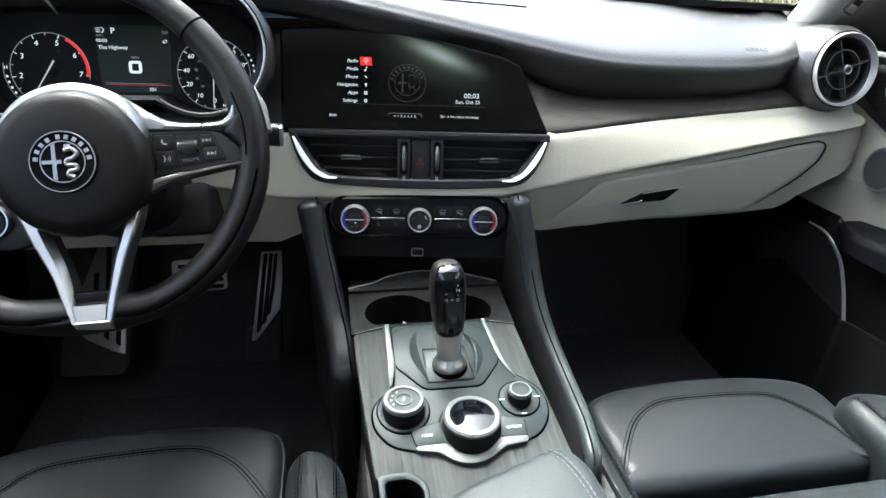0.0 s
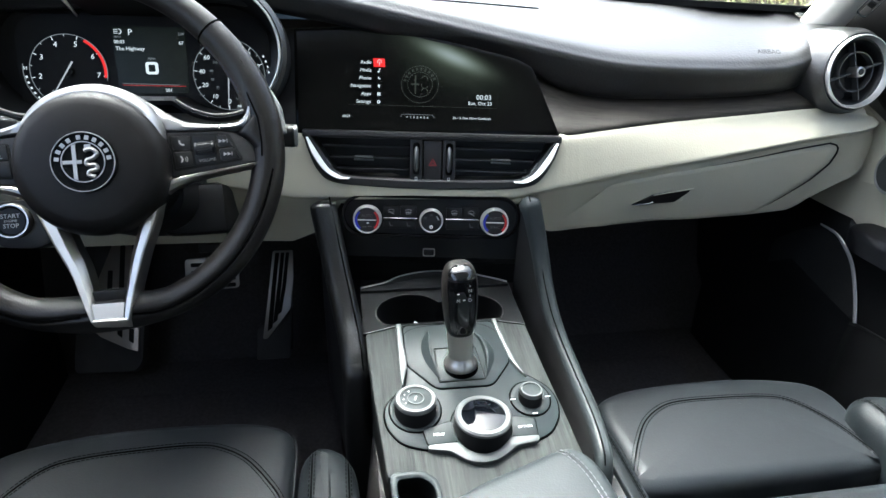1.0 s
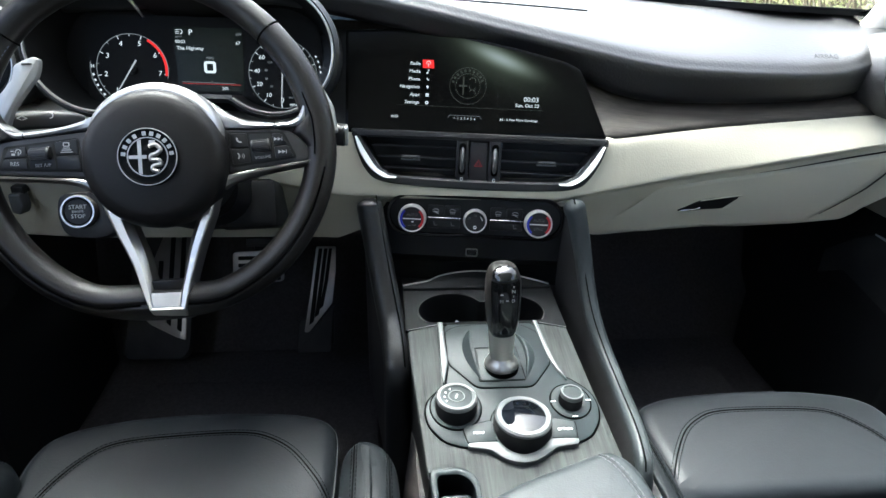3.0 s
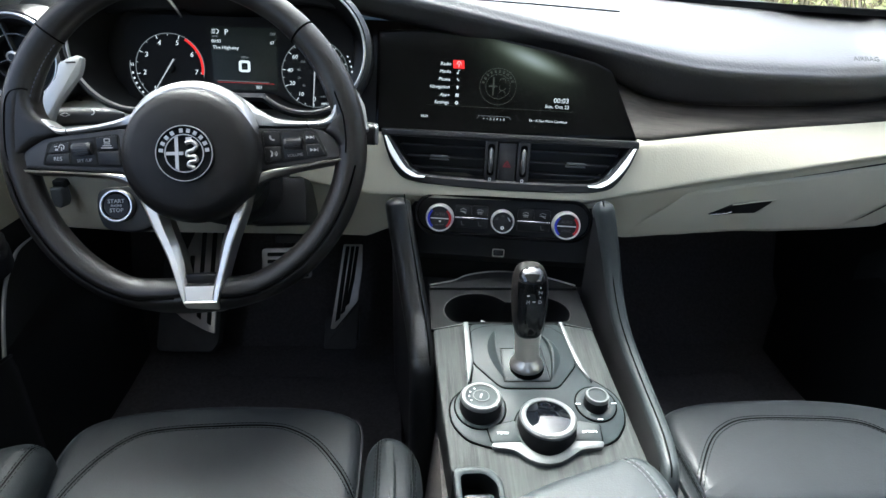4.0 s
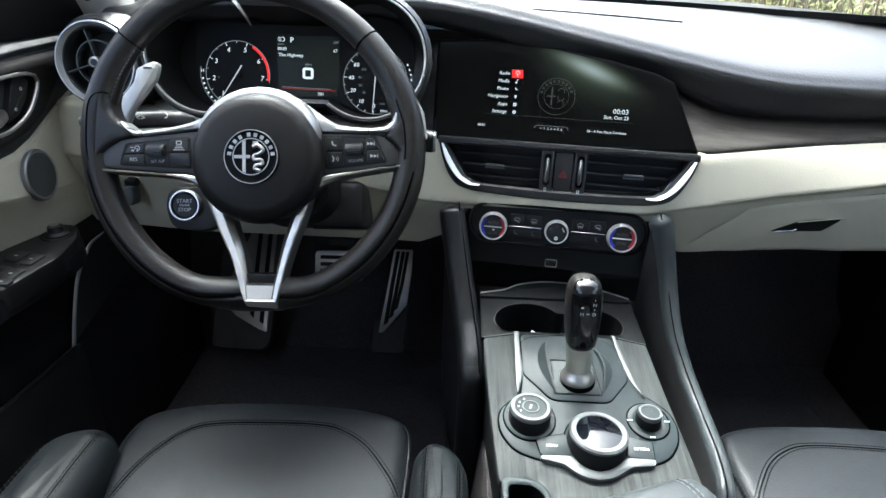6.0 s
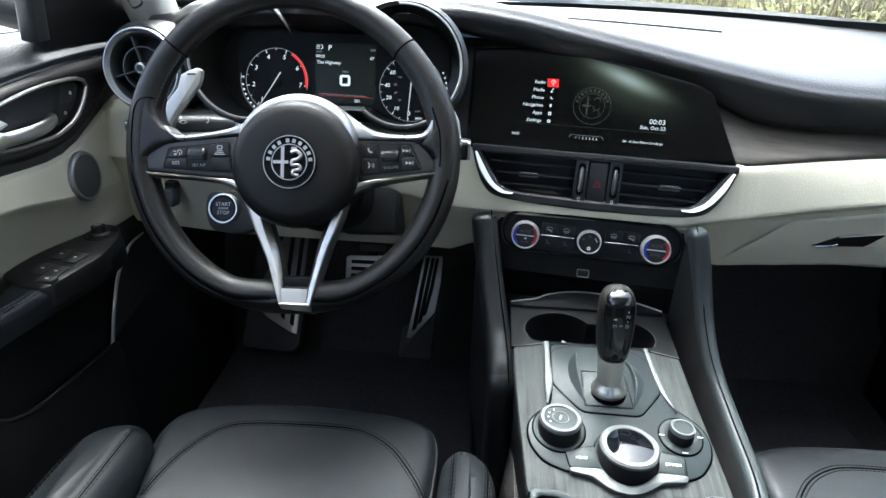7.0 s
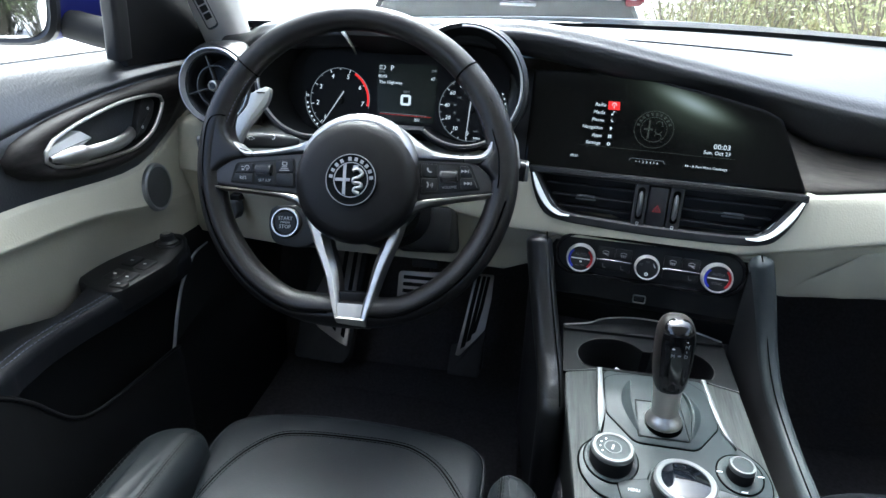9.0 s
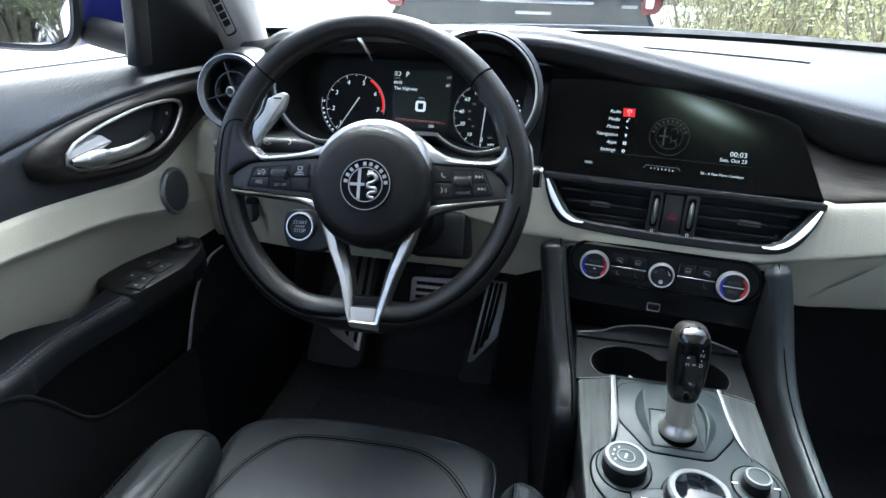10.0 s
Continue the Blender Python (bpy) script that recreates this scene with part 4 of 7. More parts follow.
grip = spline([(0.050, 0.0175, 0.017, 0.003), (0.058, 0.0205, 0.020, 0.003), (0.080, 0.0232, 0.022, 0.004), (0.103, 0.0240, 0.023, 0.005), (0.122, 0.0232, 0.022, 0.006), (0.134, 0.0195, 0.0185, 0.0065), (0.1395, 0.0135, 0.0130, 0.007), (0.1412, 0.006, 0.006, 0.007)], 5)
grip = [(0.05 + (q[0] - 0.05) * 0.94, q[1], q[2], q[3]) for q in grip]
part("grip", loft([lever_row(q[0], q[1] * 0.85, q[2], q[3]) for q in grip], cv=True, caps=True), wheel_leather, lever, "leather-wrapped selector grip")
for rows in (grip[2:23], grip[23:]):
    part("gloss_face", loft([lever_row(q[0] + 0.0006, q[1] * 0.81, q[2] * 1.03 + 0.0004, q[3] - 0.0004)[18:31] for q in rows]), piano, lever, "piano black selector face")
for word, x, z in (("N", 0.0072, 0.1150), ("D", 0.0072, 0.1030), ("M", -0.0060, 0.1030)):
    part("letter", lettering(word, 0.0056), dull_ink, lever, m=Matrix.Translation((x, -0.0202, z)) @ pose(0, 0, 0, 89))
for x0, x1, z in ((-0.001, 0.002, 0.1035), (-0.0075, -0.0045, 0.1115), (0.0069, 0.0075, 0.109), (0.0069, 0.0075, 0.121)):
    part("letter_mark", box(x0, x1, -0.0206, -0.0195, z - 0.0004 if x1 - x0 > 0.001 else z - 0.0009, z + 0.0004 if x1 - x0 > 0.001 else z + 0.0009), dull_ink, lever)


def turn_knob(name, label, u, v, r, h, base):
    k = thing(name, label, "rotary control", m=CONSOLE @ pose(u, v, 0.0025, -12, 0, 0))
    level = pose(0, 0, 0, 12)
    part("well", ringplate(circle(base, 40), circle(r * 1.04, 40), -0.002, 0.0016, 0.0006), grey_plastic, k, m=level)
    part("joint", tube([(x, y, 0.0006) for x, y in circle(base, 48)], 0.0010, 6, closed=True), crease, k, m=level)
    part("body", lathe([(0.0, -0.010), (r * 0.96, -0.010), (r, 0.003), (r * 0.97, h - 0.004), (0.0, h - 0.004)], 48), rubber, k, "ribbed black knob side")
    part("metal_rim", turned_ring([(r * 0.90, h - 0.005), (r * 0.985, h - 0.005), (r * 0.985, h - 0.002), (r * 0.92, h), (r * 0.78, h), (r * 0.76, h - 0.001)], 48), satin_console, k, "satin metal knob rim")
    part("cap", lathe([(r * 0.78, h - 0.004), (r * 0.78, h - 0.0012), (0.0, h - 0.0008)], 40), grey_plastic, k)
    return k


k = turn_knob("drive_mode_knob", "round drive mode knob with satin rim on the console", -0.0572, -0.0550, 0.0235, 0.0180, 0.029)
part("inner_ring", ringplate(circle(0.0095, 32), circle(0.0084, 32), 0.0167, 0.0179), satin_console, k)
part("inner_mark", join(prism(rrect(0.0022, 0.0075, 0.0010, 3), 0.0169, 0.0177)), dull_ink, k, m=pose(0, 0, 0, 0, 0, -20))
for a in (150, 180, 210, 118):
    part("mode_mark", prism(circle(0.0009, 8, (0.0135 * math.cos(radians(a)), 0.0135 * math.sin(radians(a)))), 0.0169, 0.0176), white_ink, k)
k = turn_knob("volume_knob", "small volume knob with satin rim on the console", 0.0775, -0.0530, 0.0136, 0.0150, 0.0235)
for a in (180, 0, 270):
    part("dial_mark", box(-0.003, 0.003, -0.0005, 0.0005, 0.0014, 0.0021), white_ink, k, m=pose(0, 0, 0, 12) @ pose(0.021 * math.cos(radians(a)), 0.021 * math.sin(radians(a)), 0))
k = turn_knob("rotary_controller", "large rotary controller with glossy dark top and satin rim", 0.0140, -0.0842, 0.0318, 0.0190, 0.0352)
part("gloss_top", lathe([(0.0258, 0.0165)] + [(0.0258 * q / 8, 0.0200 - 0.0022 * (q / 8) ** 2) for q in range(8, -1, -1)], 48), shader("dark_blue_gloss", (0.003, 0.0036, 0.0050), 0.05, spec=0.6), k, "glossy dark touch surface")
for s, u, word in ((-1, -0.0345, "MENU"), (1, 0.0655, "OPTION")):
    b = thing("controller_button", "flat satin black button beside the rotary controller", "button", "controller buttons", CONSOLE)
    pts = rounded([(-0.0525, -0.0810), (-0.0190, -0.0735), (-0.0150, -0.1000), (-0.0485, -0.1010)] if s < 0 else [(0.0500, -0.0740), (0.0755, -0.0800), (0.0735, -0.1012), (0.0440, -0.0995)], 0.003)
    part("cap", prism(pts, 0.0, 0.0040, 0.001), grey_plastic, b)
    part("joint", tube([(*p, 0.0028) for p in pts + pts[:1]], 0.0008, 6), crease, b)
    part("inscription", lettering(word, 0.0045), white_ink, b, m=Matrix.Translation((u - 0.001 - (0.003 if s > 0 else 0), -0.0895, 0.0042)))
u_trim = rounded([(-0.0487, -0.1022), (-0.0165, -0.1017), (-0.0074, -0.1115), (0.0000, -0.1165), (0.0104, -0.1188), (0.0215, -0.1165), (0.0297, -0.1120), (0.0434, -0.1012), (0.0740, -0.1023), (0.0719, -0.1100), (0.0470, -0.1122), (0.0310, -0.1225), (0.0210, -0.1270), (0.0087, -0.1286), (-0.0040, -0.1265), (-0.0131, -0.1222), (-0.0260, -0.1118), (-0.0493, -0.1075)], 0.003, 3)
part("u_trim", prism(u_trim, 0.0, 0.0065, 0.0012), satin_console, console, "satin metal trim curving round the controller")

# cup holders
cups = thing("cup_holder", "double cup holder in a satin black panel", "cup holder", m=CONSOLE)
cup_c, cup_hole = (0.0, 0.1045), []
for i in range(128):
    dx, dy = math.cos(2 * math.pi * i / 128), math.sin(2 * math.pi * i / 128)
    far = min(0.030 / max(abs(dx), 1e-6), (0.0090 if dy > 0 else 0.0275) / max(abs(dy), 1e-6))
    for ex, ey, rx, ry in ((-0.0470, 0.0985, 0.0450, 0.0320), (0.0370, 0.0940, 0.0430, 0.0300)):
        px, py = (cup_c[0] - ex) / rx, (cup_c[1] - ey) / ry
        qx, qy = dx / rx, dy / ry
        qa, qb, qc = qx * qx + qy * qy, px * qx + py * qy, px * px + py * py - 1
        if qb * qb - qa * qc > 0:
            far = max(far, (-qb + math.sqrt(qb * qb - qa * qc)) / qa)
    if dy < 0:
        far = min(far, 0.0275 / -dy)
    cup_hole.append((cup_c[0] + far * dx, cup_c[1] + far * dy))


def cup_shrunk(f):
    return [(cup_c[0] + (x - cup_c[0]) * f, cup_c[1] + (y - cup_c[1]) * f) for x, y in cup_hole]


part("panel", ringplate(resample([(-0.109, 0.0655), (-0.0670, 0.0745), (0.0685, 0.0732), (0.1035, 0.0640), (0.0985, 0.150), (-0.109, 0.150)], cup_c, 128), cup_hole, -0.006, 0.0), cup_plastic, cups)
part("cup_well", loft([[(*p, -0.001) for p in cup_hole], [(*p, -0.055) for p in cup_shrunk(0.94)], [(*cup_c, -0.055)] * 128], cv=True), dark_plastic, cups, "deep black double cup well")
part("rim", ringplate(cup_hole, cup_shrunk(0.98), -0.001, 0.0012, 0.0004), plastic, cups)
part("chip", prism([(-0.046, 0.080), (-0.028, 0.082), (-0.040, 0.092)], -0.012, -0.0105), dull_ink, cups, "small white paper scrap in the cup")
part("front_edge", sweep([(-0.1062, 0.0655, 0.0006), (-0.0672, 0.0743, 0.0006)], circle(0.0006, 6)), satin_console, cups, "thin metal edge")
part("front_edge", sweep([(0.0690, 0.0730, 0.0006), (0.1030, 0.0640, 0.0006)], circle(0.0006, 6)), satin_console, cups, "thin metal edge")
lid = [tuple(p) for p in spline([(-0.109, 0.1450), (-0.090, 0.1495), (-0.074, 0.1540), (-0.0572, 0.1637), (-0.0323, 0.1705), (-0.0036, 0.1726), (0.035, 0.1680), (0.0709, 0.1550), (0.097, 0.1435)], 6)]
part("lid", prism(lid + [(0.097, 0.1380), (-0.109, 0.1390)], -0.01, 0.004, 0.0015), cup_plastic, cups, "satin black sliding lid")
part("lid_edge", tube([(x, y, 0.0040) for x, y in lid], 0.0011, 6), satin, cups, "thin metal lid edge")

# key tray and armrest
tray = thing("key_tray", "black key tray beside the armrest", "tray", m=CONSOLE)
ko = rounded([(-0.0925, -0.1275), (-0.058, -0.1275), (-0.0425, -0.140), (-0.039, -0.235), (-0.0865, -0.235)], 0.009, 6)
ki = [(-0.0655 + (x + 0.0655) * 0.76, -0.18 + (y + 0.18) * 0.86) for x, y in ko]
part("frame", ringplate(ko, ki, -0.012, 0.003, 0.001), grey_plastic, tray, "satin frame of the tray")
part("well", loft([[(*p, 0.001) for p in ki], [(*p, -0.03) for p in ki], [(-0.0655, -0.18, -0.03)] * len(ki)], cv=True), dark_plastic, tray)
part("metal_tab", box(-0.083, -0.050, -0.170, -0.1505, -0.02, -0.009, 0.004), grey_plastic, tray, "satin metal tab")
arm = thing("armrest", "grey leather centre armrest with double stitching", "armrest")
aout = [tuple(p) for p in spline([(-0.085, 0.44), (-0.060, 0.505), (-0.014, 0.536), (0.043, 0.558), (0.088, 0.573), (0.108, 0.567), (0.121, 0.545), (0.125, 0.5), (0.127, 0.42), (0.126, 0.22), (-0.03, 0.2), (-0.085, 0.3)], 6, True)]
abm = cushion(aout, 0.33, 0.392, 0.016, 0.004)
apath = [(x, y) for x, y, *_ in spline([(0.083, 0.566), (0.096, 0.545), (0.104, 0.51), (0.108, 0.45), (0.11, 0.3)], 10)]
l1, l2, l3 = drape(offset_path(apath, 0.0028), abm), drape(offset_path(apath, -0.0028), abm), drape(apath, abm, 0.0003)
part("pad", abm, armrest_leather, arm)
seam(l1, thread, arm)
seam(l2, thread, arm)
part("seam_crease", tube(l3, 0.0005, 6), thread_dark, arm)

# ---- knee pads along the console ----
def knee_pad(label, path, width, height, ups, mat, slim=1.0):
    k = thing("knee_pad", label, "knee pad", "console knee pads")
    sec = [(x, y) for x, y in rrect(width, height, min(width, height) * 0.40, 5)]
    pts = spline(path, 8)
    part("pad", sweep(pts, sec, up=ups, scale=[max(0.12, 1 - (1 - min(1.0, min(i, len(pts) - 1 - i) / 5)) ** 2) ** 0.5 * (1 - (1 - slim) * i / (len(pts) - 1)) for i in range(len(pts))]), mat, k)
    return k, pts


# lighter leather than the driver's rail, standing for window light on it
kp, pts = knee_pad("leather knee pad rail beside the passenger footwell, lightened for the light on it", [(0.114, 0.838, 0.566), (0.121, 0.834, 0.545), (0.131, 0.823, 0.500), (0.138, 0.805, 0.455), (0.143, 0.778, 0.420), (0.149, 0.748, 0.395), (0.152, 0.69, 0.376), (0.146, 0.62, 0.374), (0.139, 0.578, 0.372), (0.136, 0.562, 0.362), (0.135, 0.55, 0.33)], 0.025, 0.030, (0, -0.6, 1), armrest_leather, 0.62)
part("inner_face", loft([[(x - 0.012, y, z + 0.004), (x - 0.014, y, z - 0.06), (x - 0.010, y + 0.01, z - 0.16)] for x, y, z in [tuple(p) for p in pts[6:-6]]]), plastic, kp)
part("seam_crease", tube([tuple(p + Vector((-0.0040, -0.0085, 0.0122))) for p in pts[3:-8]], 0.0009, 6), crease, kp, "sewn edge of the pad")
kp, pts = knee_pad("black leather knee pad rail beside the driver footwell", [(-0.154, 0.872, 0.556), (-0.152, 0.866, 0.538), (-0.145, 0.852, 0.500), (-0.136, 0.825, 0.455), (-0.128, 0.795, 0.420), (-0.123, 0.768, 0.400), (-0.121, 0.745, 0.383), (-0.120, 0.735, 0.36), (-0.120, 0.73, 0.25), (-0.120, 0.72, 0.10)], 0.034, 0.036, (0, -0.6, 1), knee_leather)
part("outer_face", loft([[(x - 0.002, y, z + 0.004), (x - 0.008, y + 0.01, z - 0.08), (x - 0.006, y + 0.02, z - 0.3)] for x, y, z in [tuple(p) for p in pts[4:-4]]]), plastic, kp)
part("seam_crease", tube([tuple(p + Vector((0.0090, -0.0105, 0.0150))) for p in pts[3:-5]], 0.0009, 6), crease, kp, "sewn edge of the pad")

# ---- instrument cluster ----
cluster = thing("instrument_cluster", "instrument cluster with two round dials and a lit display", "instrument cluster", m=COWL)
L, Rr, Rc, Tv, Bv = 0.1035, 0.1010, 0.0728, 0.088, -0.022


def cowl_outline(r, top_v, bot_v, n=28):
    dy_t, dy_b = top_v - 0.031, bot_v - 0.031
    at, ab = math.degrees(math.asin(min(1, dy_t / r))), math.degrees(math.asin(max(-1, dy_b / r)))
    right_arc = circle(r, n, (Rr, 0.031), 180 - at, -180 - ab)
    left_arc = [(-x + (Rr - L), y) for x, y in right_arc[::-1]]
    return right_arc + left_arc


oi = cowl_outline(Rc, Tv, Bv)
oo = cowl_outline(Rc + 0.010, Tv + 0.012, Bv - 0.010)
rows = [[(*p, -0.07) for p in oo], [(*p, -0.004) for p in oo], [(p[0] * 0.5 + q[0] * 0.5, p[1] * 0.5 + q[1] * 0.5, 0.002) for p, q in zip(oo, oi)], [(*p, -0.001) for p in oi], [(p[0] * 0.97, 0.025 + (p[1] - 0.031) * 0.9, -0.085) for p in oi]]
part("hood", loft(rows[:4], cv=True), vinyl, cluster, "black double-arched hood")
part("hood_lining", loft(rows[3:], cv=True), dial_black, cluster, "matt black lining of the hood")
part("backplate", prism([(p[0] * 1.05, p[1] * 1.05) for p in oi], -0.10, -0.084), dial_black, cluster)
for s, cx in ((-1, Rr - L - Rr), (1, Rr)):
    a0, a1 = (-130, 95) if s > 0 else (85, 310)
    ring = [(cx + (Rc + 0.0015) * math.cos(radians(a)), 0.031 + (Rc + 0.0015) * math.sin(radians(a)), 0.0012) for a in [a0 + (a1 - a0) * i / 40 for i in range(41)]]
    part("metal_edge", tube(ring, 0.0016, 8), satin, cluster, "thin metal edge of the hood")
notch = spline([(-0.062, 0.093, 0.0), (-0.055, 0.084, 0.0005), (-0.049, 0.074, -0.004), (-0.046, 0.066, -0.012)], 6)
part("hood_ridge", tube(notch, 0.003, 8, scale=[1 - 0.6 * i / 18 for i in range(19)]), satin, cluster, "bright ridge between the two arches")

gauges = thing("gauge_panel", "black gauge faces with white numerals and a red line", "gauges", m=CLUSTER)
part("face", prism(rrect(0.30, 0.13, 0.03, 6, (0.006, -0.005)), -0.012, -0.001), dial_black, gauges)
TC, SC, GR = (-0.0868, -0.0075), (0.1040, -0.0100), 0.0447


def on_dial(c, r, a):
    return c[0] + r * math.cos(radians(a)), c[1] + r * math.sin(radians(a))


def dial(c, a0, a1, marks, minor, needle, name):
    d = part(name, lathe([(0.0, -0.003), (GR * 1.03, -0.003), (GR * 1.03, 0.0), (0.0, 0.0)], 48, c), dial_black, gauges)
    part("scale_ring", ringplate(circle(GR, 60, c, a0, a1), circle(GR * 0.983, 60, c, a0, a1), 0.0002, 0.0008), lit_grey, d)
    for txt, a in marks:
        part("numeral", lettering(txt, 0.0090 if len(txt) < 2 else 0.0078, shear=0.12), lit_white, d, m=Matrix.Translation((*on_dial(c, GR * 0.76, a), 0.0008)))
        part("tick", box(-0.0022, 0.0022, -0.0004, 0.0004, 0.0003, 0.0008), lit_white, d, m=Matrix.Translation((*on_dial(c, GR * 0.935, a), 0)) @ pose(0, 0, 0, 0, 0, a))
    for a in minor:
        part("minor_tick", box(-0.0012, 0.0012, -0.0002, 0.0002, 0.0003, 0.0008), lit_white, d, m=Matrix.Translation((*on_dial(c, GR * 0.95, a), 0)) @ pose(0, 0, 0, 0, 0, a))
    part("needle", prism([(-0.0135, -0.0009), (-0.0135, 0.0009), (GR * 0.93, 0.0004), (GR * 0.93, -0.0004)], 0.0062, 0.0070), lit_needle, d, "white needle", m=Matrix.Translation((*c, 0)) @ pose(0, 0, 0, 0, 0, needle))
    part("hub", lathe([(0.0062, 0.0), (0.0058, 0.005), (0.0, 0.0056)], 28, c), dial_black, d)
    return d


d = dial(TC, -14, 262, [(str(n), -8 + 39.7 * (7 - n)) for n in range(1, 8)], [-8 + 39.7 * (k + 0.5) for k in range(6)], 237, "tachometer")
part("red_zone", ringplate(circle(GR * 0.985, 20, TC, -10, 60), circle(GR * 0.915, 20, TC, -10, 60), 0.0009, 0.0014), lit_red, d, "red zone of the dial")
part("temperature_scale", join(*[prism([on_dial(TC, GR * q, a + w) for q, w in ((1.08, -1.5), (1.13, -1.5), (1.13, 1.5), (1.08, 1.5))], 0.0002, 0.0008) for a in range(188, 236, 8)]), lit_white, gauges)
part("temperature_arc", ringplate(circle(GR * 1.17, 20, TC, 170, 240), circle(GR * 1.155, 20, TC, 170, 240), 0.0002, 0.0007), lit_grey, gauges)
part("temperature_mark", lettering("H", 0.006), lit_white, gauges, m=Matrix.Translation((*on_dial(TC, GR * 1.10, 176), 0.0006)))
d = dial(SC, -16, 285, [(t, a) for t, a in (("0", 266), ("10", 234), ("20", 203), ("40", 174), ("60", 142), ("80", 113), ("100", 82), ("120", 50), ("140", 18), ("160", -13))], [250, 218, 188, 158, 128, 98, 66, 34], 266, "speedometer")
part("unit_text", lettering("MPH", 0.0048), lit_white, d, m=Matrix.Translation((SC[0] + 0.012, SC[1] - 0.040, 0.0006)))
part("inner_numeral", lettering("km/h", 0.0036), lit_grey, d, m=Matrix.Translation((SC[0] + 0.010, SC[1] - 0.030, 0.0006)))
for t, a in (("20", 225), ("50", 196), ("80", 168), ("110", 138), ("140", 110)):
    part("inner_numeral", lettering(t, 0.0042), lit_grey, d, m=Matrix.Translation((*on_dial(SC, GR * 0.5, a), 0.0006)))
part("fuel_scale", join(*[prism([on_dial(SC, GR * q, a + w) for q, w in ((1.09, -1.5), (1.13, -1.5), (1.13, 1.5), (1.09, 1.5))], 0.0002, 0.0008) for a in range(-20, 30, 8)]), lit_white, gauges)
disp = part("centre_display", prism(rounded([(-0.034, 0.047), (0.054, 0.047), (0.0535, -0.034), (-0.0300, -0.034)], 0.004), -0.002, 0.0003), lit_display, gauges, "dark lit display between the dials")
part("gear_text", lettering("P", 0.0102), lit_white, disp, m=Matrix.Translation((-0.0115, 0.0400, 0.0007)))
part("lamp_icon", join(ringplate(circle(0.0032, 14, (-0.0245, 0.0410), -90, 90), circle(0.0024, 14, (-0.0245, 0.0410), -90, 90), 0.0003, 0.0009), *[box(-0.0305, -0.0258, 0.0385 + 0.0022 * k, 0.0391 + 0.0022 * k, 0.0003, 0.0009) for k in range(3)]), lit_white, disp)
part("lamp_text", lettering("AUTO", 0.003), lit_grey, disp, m=Matrix.Translation((-0.0265, 0.0345, 0.0007)))
part("clock_text", lettering("00:03", 0.0058), lit_white, disp, m=Matrix.Translation((-0.0250, 0.0285, 0.0007)))
part("song_text", lettering("The Highway", 0.0064), lit_white, disp, m=Matrix.Translation((-0.0130, 0.0205, 0.0007)))
part("temperature_text", lettering("67", 0.0058), lit_white, disp, m=Matrix.Translation((0.0480, 0.0280, 0.0007)))
part("compass_text", lettering("SW", 0.0050), lit_grey, disp, m=Matrix.Translation((0.0490, 0.0390, 0.0007)))
part("unit_text", lettering("MPH", 0.0046), lit_grey, disp, m=Matrix.Translation((0.0110, 0.0085, 0.0007)))
part("speed_text", ringplate(rrect(0.0150, 0.0150, 0.0032, 4, (0.0105, -0.0028)), rrect(0.0082, 0.0088, 0.0012, 4, (0.0105, -0.0028)), 0.0003, 0.0012), lit_white, disp, "large white zero")
part("red_rule", prism([(-0.0260, -0.0235), (0.0490, -0.0249), (0.0490, -0.0252), (-0.0260, -0.0238)], 0.0003, 0.0009), lit_red, disp)
part("grey_rule", prism([(-0.0260, -0.0214), (0.0420, -0.0230), (0.0420, -0.0236), (-0.0260, -0.0220)], 0.0003, 0.0008), lit_grey, disp)
part("range_text", lettering("201", 0.0058), lit_white, disp, m=Matrix.Translation((0.0285, -0.0300, 0.0007)))

# ---- steering wheel ----
WM = WHEEL @ pose(-0.0075, 0.0255, 0, 0, 0, 2.0)
wheel = thing("steering_wheel", "black leather three-spoke steering wheel with satin metal spokes", "steering wheel", m=WM)
REACH = ((-24, 0.1915), (0, 0.1880), (24, 0.1845), (48, 0.1840), (72, 0.1885), (96, 0.1925), (128, 0.1925), (146, 0.1925), (158, 0.1895), (170, 0.1868), (180, 0.1858), (190, 0.1868), (202, 0.1895), (214, 0.1925), (232, 0.1910), (264, 0.1905), (288, 0.1920), (312, 0.1925), (336, 0.1915), (360, 0.1880), (384, 0.1845))
THICK = ((0, 0.0140), (40, 0.0145), (75, 0.0165), (110, 0.0168), (142, 0.0168), (157, 0.0159), (162, 0.0169), (166, 0.0180), (172, 0.0190), (180, 0.0195))


def reach(deg):
    return sum(interp(deg + d, REACH) for d in (-8, -4, 0, 4, 8)) / 5


def on_rim(deg, inward=0.0):
    """A point over the rim, clockwise from the top; inward from its centre line, on the skin that faces the driver."""
    deg %= 360
    r = interp(min(deg, 360 - deg), THICK)
    a, d = radians(deg), reach(deg) - r - inward
    return Vector((d * math.sin(a), d * math.cos(a), -0.004 + math.sqrt(max(0.0, r * r - inward * inward))))


